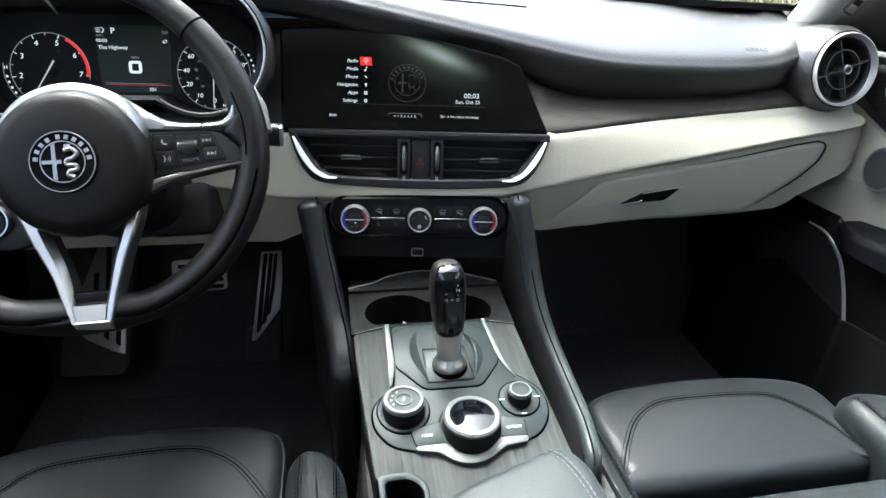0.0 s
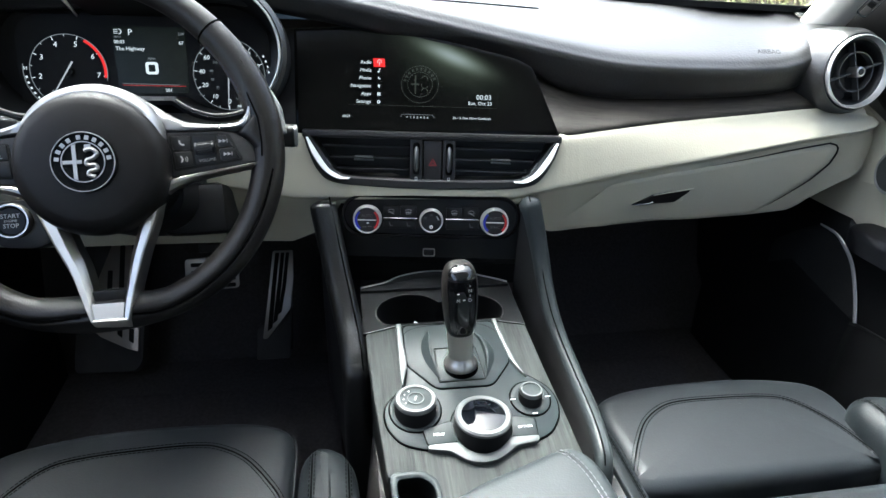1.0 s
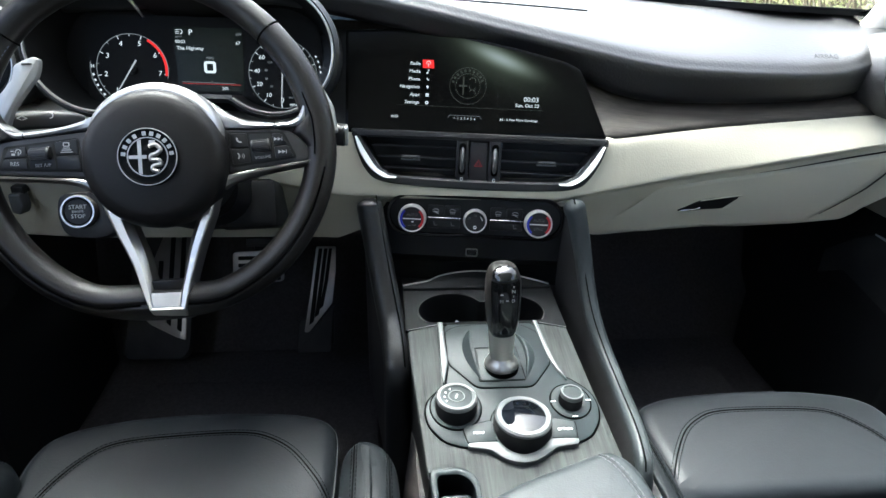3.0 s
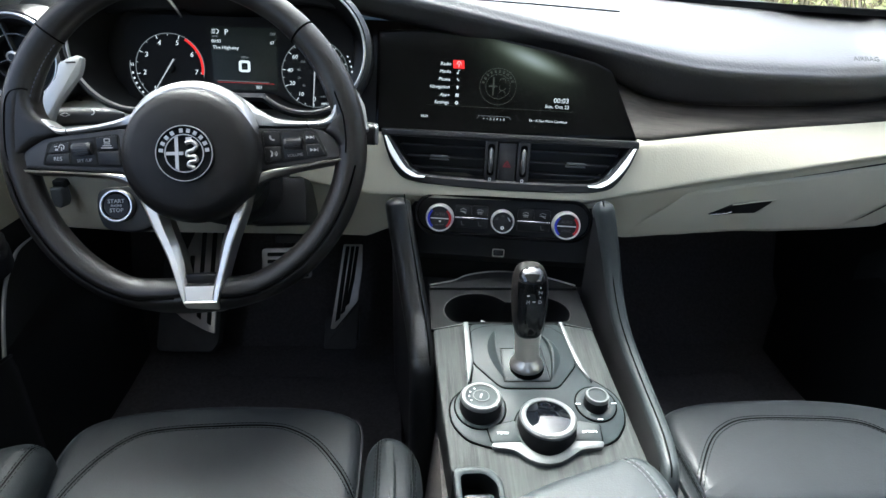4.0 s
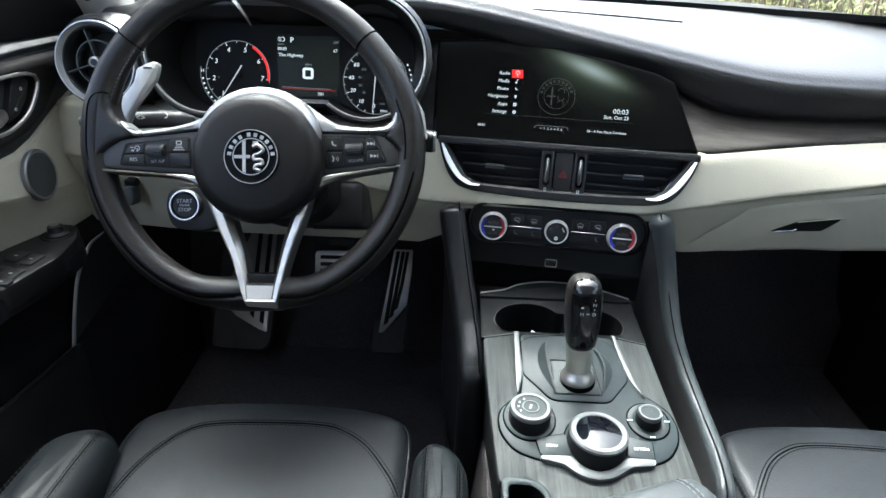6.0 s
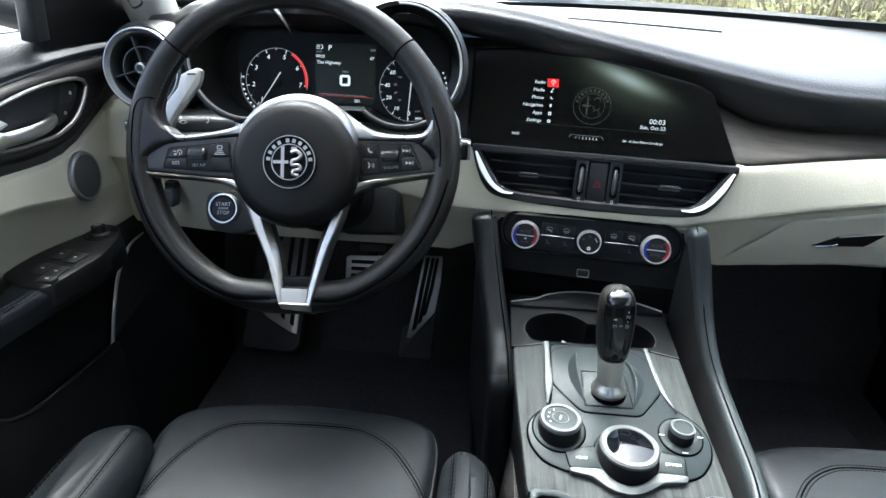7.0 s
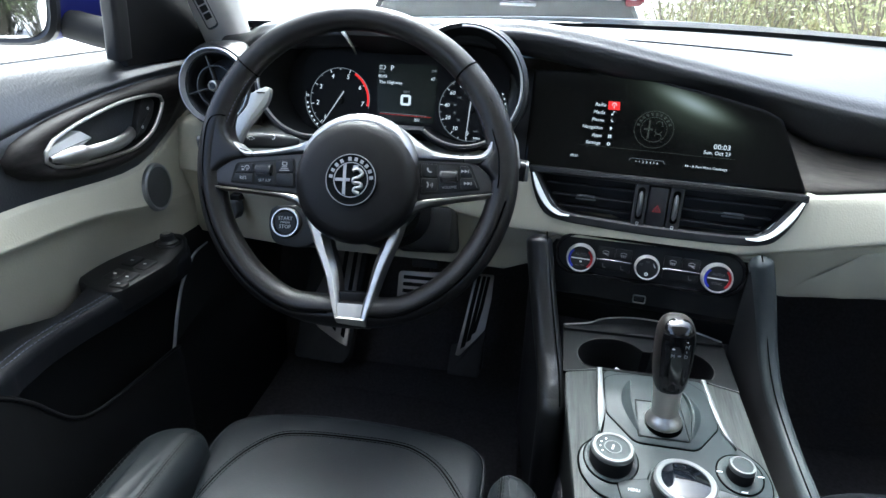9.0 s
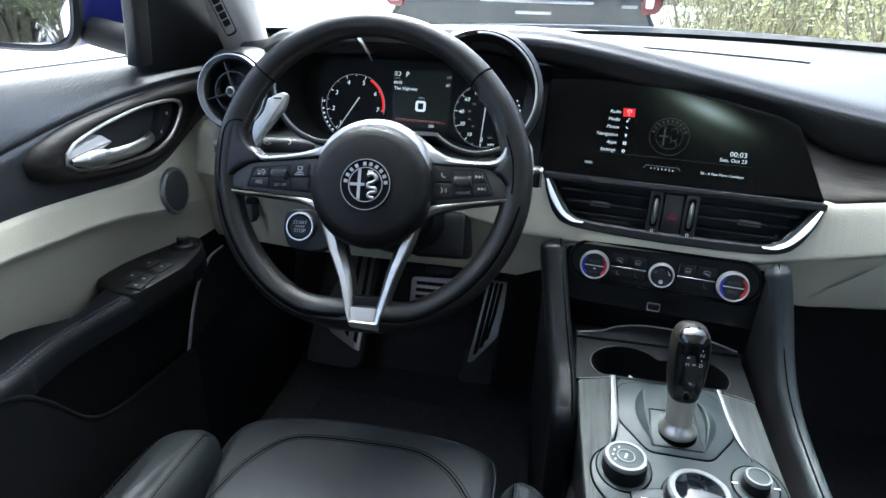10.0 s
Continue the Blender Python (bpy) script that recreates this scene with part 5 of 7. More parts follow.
FOLD = ((90, 0.0085), (104, 0.0052), (150, 0.0050), (162, 0.0060), (172, 0.0020), (178, 0.0000))
rim = []
for i in range(144):
    deg = 2.5 * i
    side = min(deg, 360 - deg)
    r, a = interp(side, THICK), radians(deg)
    d, fold = reach(deg) - r, math.acos(interp(max(90, side), FOLD) / r)
    deep = 0.11 * max(0.0, min(1.0, (side - 92) / 14))
    row = []
    for k in range(64):
        q = 2 * math.pi * k / 64
        e = r * (1 - deep * math.exp(-((q - fold) / 0.085) ** 2) + deep * 0.35 * math.exp(-((q - fold - 0.42) / 0.26) ** 2))
        row.append(((d + e * math.cos(q)) * math.sin(a), (d + e * math.cos(q)) * math.cos(a), -0.004 + e * math.sin(q)))
    rim.append(row)
part("rim", loft(rim, cu=True, cv=True), wheel_leather, wheel, "black leather wheel rim", angle=60)
# seams across the rim and along its inner face
for deg in (48, -50):
    a, r = radians(deg), interp(abs(deg), THICK) + 0.0003
    c, t = Vector(on_rim(deg)), Vector((math.sin(a), math.cos(a), 0))
    c.z = -0.004
    part("rim_joint", tube([tuple(c + t * r * math.cos(q) + Vector((0, 0, 1)) * r * math.sin(q)) for q in [2 * math.pi * k / 28 for k in range(28)]], 0.0009, 6, closed=True, up=tuple(Vector((math.cos(a), -math.sin(a), 0)))), crease, wheel, "sewn joint across the rim")
for s in (-1, 1):
    line = [on_rim(s * q, -interp(q, FOLD)) - Vector((0, 0, 0.0012)) for q in range(100, 176, 3)]
    # dark tube in the notch deepens the fold's shade by colour
    part("rim_fold_shade", tube([tuple(p) for p in line], 0.0012, 6), crease, wheel, "dark line painting the shade in the lower rim's fold")
    seam([on_rim(s * q, 0.0140) for q in range(52, 76, 2)], thread_blue, wheel, 0.003, 0.0018)
# thumb grips that run into the upper spokes, with a fold where they meet the rim
for s, edge in ((-1, ((0.1560, 0.0780), (0.1520, 0.0600), (0.1535, 0.0440), (0.1480, 0.0285), (0.1340, 0.0170), (0.1190, 0.0120), (0.1180, 0.0060), (0.1390, 0.0020), (0.1585, -0.0090), (0.1690, -0.0265))),
                (1, ((0.1610, 0.0740), (0.1600, 0.0600), (0.1600, 0.0470), (0.1615, 0.0340), (0.1590, 0.0200), (0.1500, 0.0125), (0.1460, 0.0060), (0.1560, -0.0020), (0.1630, -0.0110), (0.1680, -0.0220)))):
    inner_edge = spline(edge, 4)
    rows = []
    for i, p in enumerate(inner_edge):
        deg = 62 + 38 * i / (len(inner_edge) - 1)
        o = on_rim(s * deg, -0.004)
        q = Vector((s * p[0], p[1], 0))
        rows.append([(o.x + (q.x - o.x) * f, o.y + (q.y - o.y) * f, z) for f, z in ((0.0, o.z - 0.002), (0.16, 0.0112), (0.40, 0.0116), (0.66, 0.0106), (0.86, 0.0084), (0.97, 0.0040), (1.0, -0.002), (1.0, -0.016))])
    part("thumb_grip", loft(rows), wheel_leather, wheel, "leather thumb grip", angle=80)
    if s > 0:
        fold = spline([(0.1590, 0.0500, 0.0095), (0.1612, 0.0420, 0.0122), (0.1655, 0.0290, 0.0127), (0.1684, 0.0188, 0.0128), (0.1701, -0.0025, 0.0128), (0.1694, -0.0180, 0.0124)], 6)
    else:
        fold = spline([(-x, y, z) for x, y, z in ((0.1745, -0.0200, 0.0122), (0.1768, -0.0060, 0.0125), (0.1768, 0.0193, 0.0126), (0.1750, 0.0400, 0.0124), (0.1700, 0.0500, 0.0122), (0.1610, 0.0535, 0.0112), (0.1540, 0.0530, 0.0085))], 6)
    # dark tube draws the shade of the grip's fold
    part("grip_fold_shade", tube([tuple(p) for p in fold], 0.0008, 6), crease, wheel, "dark line for the shaded fold at the thumb grip's edge")
H = (0.0125, -0.0195)
part("airbag_cover", lathe([(0.060, -0.022), (0.0675, -0.012), (0.0695, 0.010), (0.0690, 0.0225), (0.0665, 0.0300), (0.0615, 0.0345), (0.0540, 0.0366), (0.036, 0.0382), (0.0, 0.0390)], 72, H), plastic_pad, wheel, "round black airbag cover")
collar = []
for r, z in ((0.0770, -0.010), (0.0795, 0.004), (0.0790, 0.012), (0.0765, 0.0190), (0.0725, 0.0235), (0.0690, 0.0250), (0.066, 0.0245)):
    row = []
    for i in range(49):
        a = 14 + 154 * i / 48
        q = 0.066 + (r - 0.066) * (1 - 0.95 * (abs(a - 91) / 77) ** 4)
        row.append((H[0] + q * math.cos(radians(a)), H[1] + q * math.sin(radians(a)), z - 0.004 * (abs(a - 91) / 77) ** 5))
    collar.append(row)
part("hub_collar", loft(collar), satin_dark, wheel, "satin grey collar over the hub")
em = part("badge", lathe([(0.0285, 0.036), (0.0285, 0.0415), (0.0275, 0.0425), (0.0260, 0.0425), (0.0255, 0.0418), (0.0, 0.0418)], 56, H), frit, wheel, "round metal badge with plain symbols")
EZ0, EZ1 = 0.0414, 0.0426


def at_h(pts):
    return [(H[0] + x, H[1] + y) for x, y in pts]


part("badge_ring", ringplate(circle(0.0280, 56, H), circle(0.0271, 56, H), 0.041, 0.0432, 0.0004), badge_metal, em)
part("badge_ring", ringplate(circle(0.0192, 48, H), circle(0.0183, 48, H), EZ0, EZ1), badge_metal, em)
for k in range(10):
    t = radians(172 - 17.6 * k - (6 if k > 3 else 0))
    part("badge_mark", prism(at_h([(r * math.cos(t + w), r * math.sin(t + w)) for r, w in ((0.0208, 0.085), (0.0248, 0.07), (0.0248, -0.07), (0.0208, -0.085))][::-1]), EZ0, EZ1), badge_metal, em)
part("badge_cross", join(prism(at_h([(-0.0175, -0.0016), (-0.001, -0.0016), (-0.001, 0.0016), (-0.0175, 0.0016)]), EZ0, EZ1), prism(at_h([(-0.0088, -0.0155), (-0.0055, -0.0168), (-0.0055, 0.0168), (-0.0088, 0.0155)]), EZ0, EZ1 + 0.0001)), badge_metal, em)
part("badge_half", prism(at_h([(0.0005, -0.0178)] + [(0.0178 * math.sin(a), -0.0178 * math.cos(a)) for a in [radians(6 + 168 * i / 20) for i in range(21)]] + [(0.0005, 0.0178)]), EZ0 - 0.0004, EZ0 + 0.0005), frit, em)
wave = spline([(0.002, 0.010), (0.008, 0.0115), (0.0125, 0.007), (0.009, 0.003), (0.0035, 0.001), (0.004, -0.003), (0.0105, -0.0035), (0.0115, -0.0075), (0.0055, -0.0090), (0.0045, -0.0125), (0.010, -0.0145)], 6)
part("badge_wave", tube([(H[0] + p[0], H[1] + p[1], 0.0424) for p in wave], 0.0021, 8, up=(0, 0, 1)), badge_metal, em)
part("badge_mark", prism(at_h([(0.002, 0.0125), (0.0075, 0.0135), (0.0078, 0.0160), (0.0022, 0.0158)]), EZ0, EZ1), badge_metal, em)

# button pods, upper arms and metal spokes
def arm_strip(lo, hi, rows_z, name, label):
    """A rounded metal bar between two edges on the wheel."""
    lo, hi = spline(lo, 6), spline(hi, 6)
    rows = [[(p[0] + (q[0] - p[0]) * f, p[1] + (q[1] - p[1]) * f, z) for f, z in rows_z] for p, q in zip(lo, hi)]
    return part(name, loft(rows), satin_dark, wheel, label)


ARM = ((0.0, -0.006), (0.0, 0.0060), (0.10, 0.0088), (0.40, 0.0100), (0.72, 0.0088), (0.92, 0.0050), (1.0, -0.002), (1.0, -0.014))
arm_strip([(0.0700, 0.0105), (0.0860, 0.0112), (0.1010, 0.0108), (0.1290, 0.0109)], [(0.0560, 0.0470), (0.0870, 0.0255), (0.1060, 0.0195), (0.1285, 0.0172)], ARM, "upper_arm", "satin grey upper arm")
arm_strip([(0.1302, 0.0109), (0.1510, 0.0120), (0.1600, 0.0185), (0.1630, 0.0330), (0.1618, 0.0455)], [(0.1298, 0.0172), (0.1450, 0.0190), (0.1545, 0.0262), (0.1582, 0.0370), (0.1605, 0.0470)], ARM, "arm_end", "satin grey arm end curving up the grip")
arm_strip([(-0.0520, 0.0145), (-0.0700, 0.0125), (-0.0950, 0.0090), (-0.1170, 0.0066)], [(-0.0330, 0.0430), (-0.0560, 0.0265), (-0.0850, 0.0180), (-0.1175, 0.0136)], ARM, "upper_arm", "satin grey upper arm")
arm_strip([(-0.1183, 0.0066), (-0.1270, 0.0068), (-0.1360, 0.0120), (-0.1420, 0.0210)], [(-0.1187, 0.0136), (-0.1260, 0.0142), (-0.1320, 0.0178), (-0.1400, 0.0235)], ARM, "arm_end", "satin grey arm end in the grip")
part("button_pod", prism(rounded([(-0.1695, -0.0268), (-0.1600, -0.0085), (-0.1393, 0.0041), (-0.1146, 0.0064), (-0.0560, 0.0125), (-0.0540, -0.0365), (-0.0637, -0.0345)], 0.005), -0.012, 0.0075, 0.002), plastic, wheel)
part("button_pod", prism(rounded([(0.0680, 0.0105), (0.1296, 0.0100), (0.1455, 0.0073), (0.1588, -0.0033), (0.1678, -0.0222), (0.0816, -0.0345), (0.0700, -0.036)][::-1], 0.005), -0.012, 0.0075, 0.002), plastic, wheel)
BLADE = {-1: (((-0.1705, -0.0283), (-0.1400, -0.0306), (-0.1150, -0.0324), (-0.0850, -0.0344), (-0.0660, -0.0362), (-0.0560, -0.0400)), ((-0.1700, -0.0335), (-0.1400, -0.0352), (-0.1150, -0.0366), (-0.0850, -0.0398), (-0.0665, -0.0455), (-0.0560, -0.0520))),
         1: (((0.1690, -0.0228), (0.1450, -0.0262), (0.1228, -0.0294), (0.0980, -0.0330), (0.0820, -0.0362), (0.0720, -0.0410)), ((0.1690, -0.0272), (0.1450, -0.0312), (0.1228, -0.0350), (0.0980, -0.0402), (0.0810, -0.0462), (0.0735, -0.0510)))}
LEG = {-1: (((-0.0655, -0.0362), (-0.0580, -0.0450), (-0.0492, -0.0596), (-0.0425, -0.0750), (-0.0351, -0.0930), (-0.0215, -0.1236), (-0.0153, -0.1419), (-0.0105, -0.1576), (-0.0046, -0.1730)), ((-0.0480, -0.0420), (-0.0400, -0.0520), (-0.0270, -0.0660), (-0.0205, -0.0810), (-0.0150, -0.0980), (-0.0080, -0.1180), (-0.0033, -0.1421), (-0.0010, -0.1550), (0.0008, -0.1715))),
       1: (((0.0830, -0.0370), (0.0740, -0.0480), (0.0665, -0.0610), (0.0625, -0.0757), (0.0560, -0.0930), (0.0488, -0.1121), (0.0391, -0.1426), (0.0355, -0.1582), (0.0316, -0.1730)), ((0.0650, -0.0430), (0.0600, -0.0560), (0.0520, -0.0670), (0.0450, -0.0790), (0.0395, -0.0950), (0.0340, -0.1130), (0.0280, -0.1425), (0.0252, -0.1550), (0.0238, -0.1715)))}
for s in (-1, 1):
    top_e, low_e = spline(BLADE[s][0], 6), spline(BLADE[s][1], 6)
    rows = [[(*p, 0.0), (*p, 0.0088), (*p.lerp(q, 0.12), 0.0098), (*p.lerp(q, 0.45), 0.0092), (*p.lerp(q, 0.9), 0.0050), (*q, 0.0), (*q, -0.008)] for p, q in zip(top_e, low_e)]
    part("spoke_blade", loft(rows), satin, wheel, "thin satin metal spoke edge", angle=30)
    # lower leg of the V: a bright chamfer outside and a broad face leaning inwards
    out, inn = spline(LEG[s][0], 6), spline(LEG[s][1], 6)
    rows = []
    for i, (p, q) in enumerate(zip(out, inn)):
        w = 0.0098 + 0.0084 * (i / (len(out) - 1)) ** 1.5
        rows.append([(*p, -0.012), (*p, w - 0.0040), (*p.lerp(q, 0.10), w - 0.0008), (*p.lerp(q, 0.20), w), (*p.lerp(q, 0.62), w - 0.0004), (*p.lerp(q, 0.74), w - 0.0020), (*q, w - 0.0080), (*q, -0.012)])
    part("lower_spoke", loft(rows), satin, wheel, "satin metal lower spoke", angle=25)
foot = []
for v, z, x0, x1 in ((-0.1705, 0.0140, -0.0042, 0.0312), (-0.1712, 0.0176, -0.0044, 0.0314), (-0.1722, 0.0184, -0.0045, 0.0315), (-0.1740, 0.0180, -0.0044, 0.0314), (-0.1758, 0.0160, -0.0042, 0.0312), (-0.1805, 0.0090, -0.0040, 0.0308), (-0.1842, 0.0000, -0.0038, 0.0306), (-0.1858, -0.0090, -0.0036, 0.0304), (-0.185, -0.018, -0.0034, 0.0302)):
    foot.append([(x0 + (x1 - x0) * u, v - 0.0003 * u, z - d) for u, d in ((0.0, 0.02), (0.0, 0.003), (0.03, 0.0008), (0.09, 0.0), (0.5, -0.0003), (0.91, 0.0), (0.97, 0.0008), (1.0, 0.003), (1.0, 0.02))])
part("spoke_foot", loft(foot), satin, wheel, "satin metal foot on the rim", angle=28)
part("foot_panel", loft([[(-0.0030 + 0.0022 * k, -0.1555 - 0.0160 * k, -0.004), (-0.0030 + 0.0022 * k, -0.1555 - 0.0160 * k, 0.0160), (0.0275 - 0.0024 * k, -0.1557 - 0.0160 * k, 0.0160), (0.0275 - 0.0024 * k, -0.1557 - 0.0160 * k, -0.004)] for k in (0.0, 0.5, 1.0)]), satin, wheel, "bright panel between the lower spokes")
part("foot_web", prism(rounded([(-0.0040, -0.1430), (0.0300, -0.1430), (0.0275, -0.1568), (-0.0030, -0.1566)][::-1], 0.002, 2), -0.010, 0.0095, 0.0015), wheel_leather, wheel, "black web above the spoke foot")
part("hub", lathe([(0.058, -0.09), (0.062, -0.05), (0.066, -0.012), (0.0, -0.010)], 40, H), dark_plastic, wheel)


def key(pts, mark, parent, z=0.0086):
    k = part("key", prism(rounded(pts, 0.0015, 2), 0.004, z, 0.0007), dark_plastic, parent)
    if mark:
        part("key_mark", mark, dull_ink, k, m=Matrix.Translation((sum(p[0] for p in pts) / len(pts), sum(p[1] for p in pts) / len(pts), z)))
    return k


def roller(x, y, turn):
    part("roller", join(lathe([(0.0, -0.0095), (0.0058, -0.0095), (0.0066, -0.0075), (0.0066, 0.0075), (0.0058, 0.0095), (0.0, 0.0095)], 24), *[box(0.0062 * math.cos(q) - 0.0007, 0.0062 * math.cos(q) + 0.0007, 0.0062 * math.sin(q) - 0.0007, 0.0062 * math.sin(q) + 0.0007, -0.0072, 0.0072) for q in [radians(20 * k) for k in range(18)]]), plastic, wheel, "ribbed roller switch", m=Matrix.Translation((x, y, 0.0085)) @ pose(0, 0, 0, 0, 90, turn))


res_mark = join(ringplate(circle(0.0030, 14, (0.0022, 0.0008), -60, 200), circle(0.0021, 14, (0.0022, 0.0008), -60, 200), 0, 0.0004), box(0.0018, 0.0026, -0.0028, 0.0012, 0, 0.0004), prism([(-0.0050, 0.0022), (-0.0020, 0.0022), (-0.0020, 0.0012), (-0.0050, 0.0012)][::-1], 0, 0.0004), prism([(-0.0042, -0.0006), (-0.0012, -0.0006), (-0.0012, -0.0026), (-0.0042, -0.0026)][::-1], 0, 0.0004))
lane_mark = join(ringplate(rrect(0.0062, 0.0044, 0.001, 3, (0, 0.0030)), rrect(0.0044, 0.0026, 0.0006, 3, (0, 0.0030)), 0, 0.0004), prism([(-0.0034, -0.0010), (0.0034, -0.0010), (0.0030, -0.0002), (-0.0030, -0.0002)], 0, 0.0004), prism([(-0.0048, -0.0030), (0.0048, -0.0030), (0.0043, -0.0021), (-0.0043, -0.0021)], 0, 0.0004), prism([(-0.0062, -0.0052), (0.0062, -0.0052), (0.0056, -0.0042), (-0.0056, -0.0042)], 0, 0.0004))
part("key_well", prism(rounded([(-0.1372, -0.0010), (-0.0655, 0.0064), (-0.0628, -0.0290), (-0.1440, -0.0252)], 0.004, 3), 0.004, 0.0079, 0.0004), rubber, wheel, "dark well round the keys")
key([(-0.1330, -0.0038), (-0.1160, -0.0014), (-0.1158, -0.0120), (-0.1376, -0.0128)][::-1], res_mark, wheel)
key([(-0.1380, -0.0140), (-0.1158, -0.0132), (-0.1156, -0.0245), (-0.1410, -0.0236)][::-1], lettering("RES", 0.0056), wheel)
key([(-0.1144, -0.0006), (-0.0906, 0.0020), (-0.0884, -0.0256), (-0.1140, -0.0246)][::-1], None, wheel, 0.0080)
roller(-0.1020, -0.0090, 3)
part("key_mark", lettering("SET /UP", 0.0046), dull_ink, wheel, m=Matrix.Translation((-0.1012, -0.0208, 0.0081)) @ pose(0, 0, 0, 0, 0, 2))
key([(-0.0890, 0.0024), (-0.0672, 0.0046), (-0.0662, -0.0100), (-0.0880, -0.0108)][::-1], lane_mark, wheel)
key([(-0.0880, -0.0122), (-0.0660, -0.0114), (-0.0648, -0.0268), (-0.0870, -0.0256)][::-1], None, wheel)
phone_mark = ringplate(circle(0.0042, 10, (0.0016, 0.0016), 160, 290), circle(0.0026, 10, (0.0016, 0.0016), 160, 290), 0, 0.0004)
voice_mark = join(prism([(-0.0034, 0.0034), (-0.0022, 0.0034), (-0.0004, 0.0004), (-0.0016, -0.0030), (-0.0030, -0.0030), (-0.0020, 0.0004)][::-1], 0, 0.0004), *[ringplate(circle(0.0022 + 0.0017 * q, 8, (0.0, 0.0), -45, 45), circle(0.0016 + 0.0017 * q, 8, (0.0, 0.0), -45, 45), 0, 0.0004) for q in (0, 1)])
part("key_well", prism(rounded([(0.0800, 0.0080), (0.1380, 0.0074), (0.1512, -0.0208), (0.0825, -0.0295)][::-1], 0.004, 3), 0.004, 0.0079, 0.0004), rubber, wheel, "dark well round the keys")
key([(0.0825, 0.0064), (0.1005, 0.0060), (0.1014, -0.0082), (0.0834, -0.0086)][::-1], phone_mark, wheel)
key([(0.0835, -0.0100), (0.1015, -0.0096), (0.1026, -0.0242), (0.0850, -0.0262)][::-1], voice_mark, wheel)
key([(0.1022, 0.0060), (0.1248, 0.0058), (0.1268, -0.0216), (0.1042, -0.0238)][::-1], None, wheel, 0.0080)
roller(0.1146, -0.0070, 4)
part("key_mark", lettering("VOLUME", 0.0042), dull_ink, wheel, m=Matrix.Translation((0.1156, -0.0192, 0.0081)) @ pose(0, 0, 0, 0, 0, 5))
for pts in ([(0.1264, 0.0056), (0.1352, 0.0050), (0.1412, -0.0062), (0.1274, -0.0070)], [(0.1276, -0.0084), (0.1416, -0.0076), (0.1474, -0.0190), (0.1288, -0.0210)]):
    key(pts[::-1], join(*[prism([(0.0020 + q, 0.0), (-0.0016 + q, 0.0018), (-0.0016 + q, -0.0018)], 0, 0.0004) for q in (-0.0030, 0.0008)], box(0.0032, 0.0038, -0.002, 0.002, 0, 0.0004)), wheel)

# start button pod on the wheel
SB = (-0.0866, -0.0672)
pod = part("start_pod", prism(rounded([(-0.109, -0.047), (-0.050, -0.044), (-0.040, -0.085), (-0.066, -0.098), (-0.104, -0.094), (-0.112, -0.07)], 0.012, 5), -0.05, -0.030, 0.003), plastic, wheel)
sb = part("start_button", lathe([(0.0, -0.034), (0.0142, -0.034), (0.0142, -0.025), (0.0132, -0.0240), (0.0, -0.0245)], 40, SB), dark_plastic, wheel, "round engine start button with metal ring")
part("ring", turned_ring([(0.0148, -0.033), (0.0182, -0.033), (0.0182, -0.0245), (0.0172, -0.0225), (0.0158, -0.0225), (0.0148, -0.024)], 44, SB), satin, sb, "chrome button ring")
for txt, dy, sz in (("START", 0.0048, 0.0062), ("ENGINE", 0.0, 0.0034), ("STOP", -0.0052, 0.0062)):
    part("inscription", lettering(txt, sz), white_ink, sb, m=Matrix.Translation((SB[0], SB[1] + dy, -0.0240)))

# gear paddles
for s in (-1, 1):
    pad = thing("gear_paddle", "satin alloy gear shift paddle behind the wheel rim", "shift paddle", "gear paddles", WM)
    pts = [(s * p[0] + (0.012 if s > 0 else 0.0), p[1]) for p in rounded([(0.1500, 0.0935), (0.1400, 0.0990), (0.1300, 0.1025), (0.1228, 0.1000), (0.1238, 0.0900), (0.1268, 0.0805), (0.1358, 0.0691), (0.1460, 0.0560), (0.1538, 0.0441), (0.1602, 0.0249), (0.1640, 0.0100), (0.1800, 0.0130), (0.1760, 0.0429), (0.1673, 0.0602), (0.1535, 0.0775)], 0.0025, 3)]
    if s < 0:
        pts = pts[::-1]
    part("blade", prism(pts, -0.050, -0.040, 0.003, back=True), alloy_grey, pad)
    part("sign", box(s * 0.1355 - 0.0052 + (0.012 if s > 0 else 0.0), s * 0.1355 + 0.0052 + (0.012 if s > 0 else 0.0), 0.0930, 0.0946, -0.0405, -0.0392), dark_plastic, pad)

# column shroud and stalks
col = thing("steering_column", "black plastic steering column shroud", "steering column", m=WM)
part("shroud", loft([[(H[0] + w * x, H[1] - 0.012 + h * y, z) for x, y in rrect(2, 2, 0.7, 6)] for z, w, h in ((-0.07, 0.058, 0.050), (-0.10, 0.062, 0.055), (-0.19, 0.066, 0.06), (-0.26, 0.066, 0.06))], cv=True, caps=True), dark_plastic, col)
part("lower_box", box(0.030, 0.106, -0.0935, -0.030, -0.24, -0.12, 0.010), dark_plastic, col)
st = thing("light_stalk", "black light switch stalk with white symbols", "stalk", m=Matrix())
part("stem", sweep(spline([(-0.475, 0.842, 0.667), (-0.49, 0.836, 0.6685), (-0.53, 0.831, 0.667), (-0.575, 0.822, 0.664), (-0.60, 0.815, 0.662)], 6), [(0.010 * x, 0.0095 * y) for x, y in rrect(2, 2, 0.6, 4)], scale=[0.35 + 0.65 * min(1, i / 8) for i in range(25)]), stalk_grey, st)
part("symbol", lettering("<>", 0.010), white_ink, st, m=Matrix.Translation((-0.530, 0.8185, 0.672)) @ pose(0, 0, 0, 62))
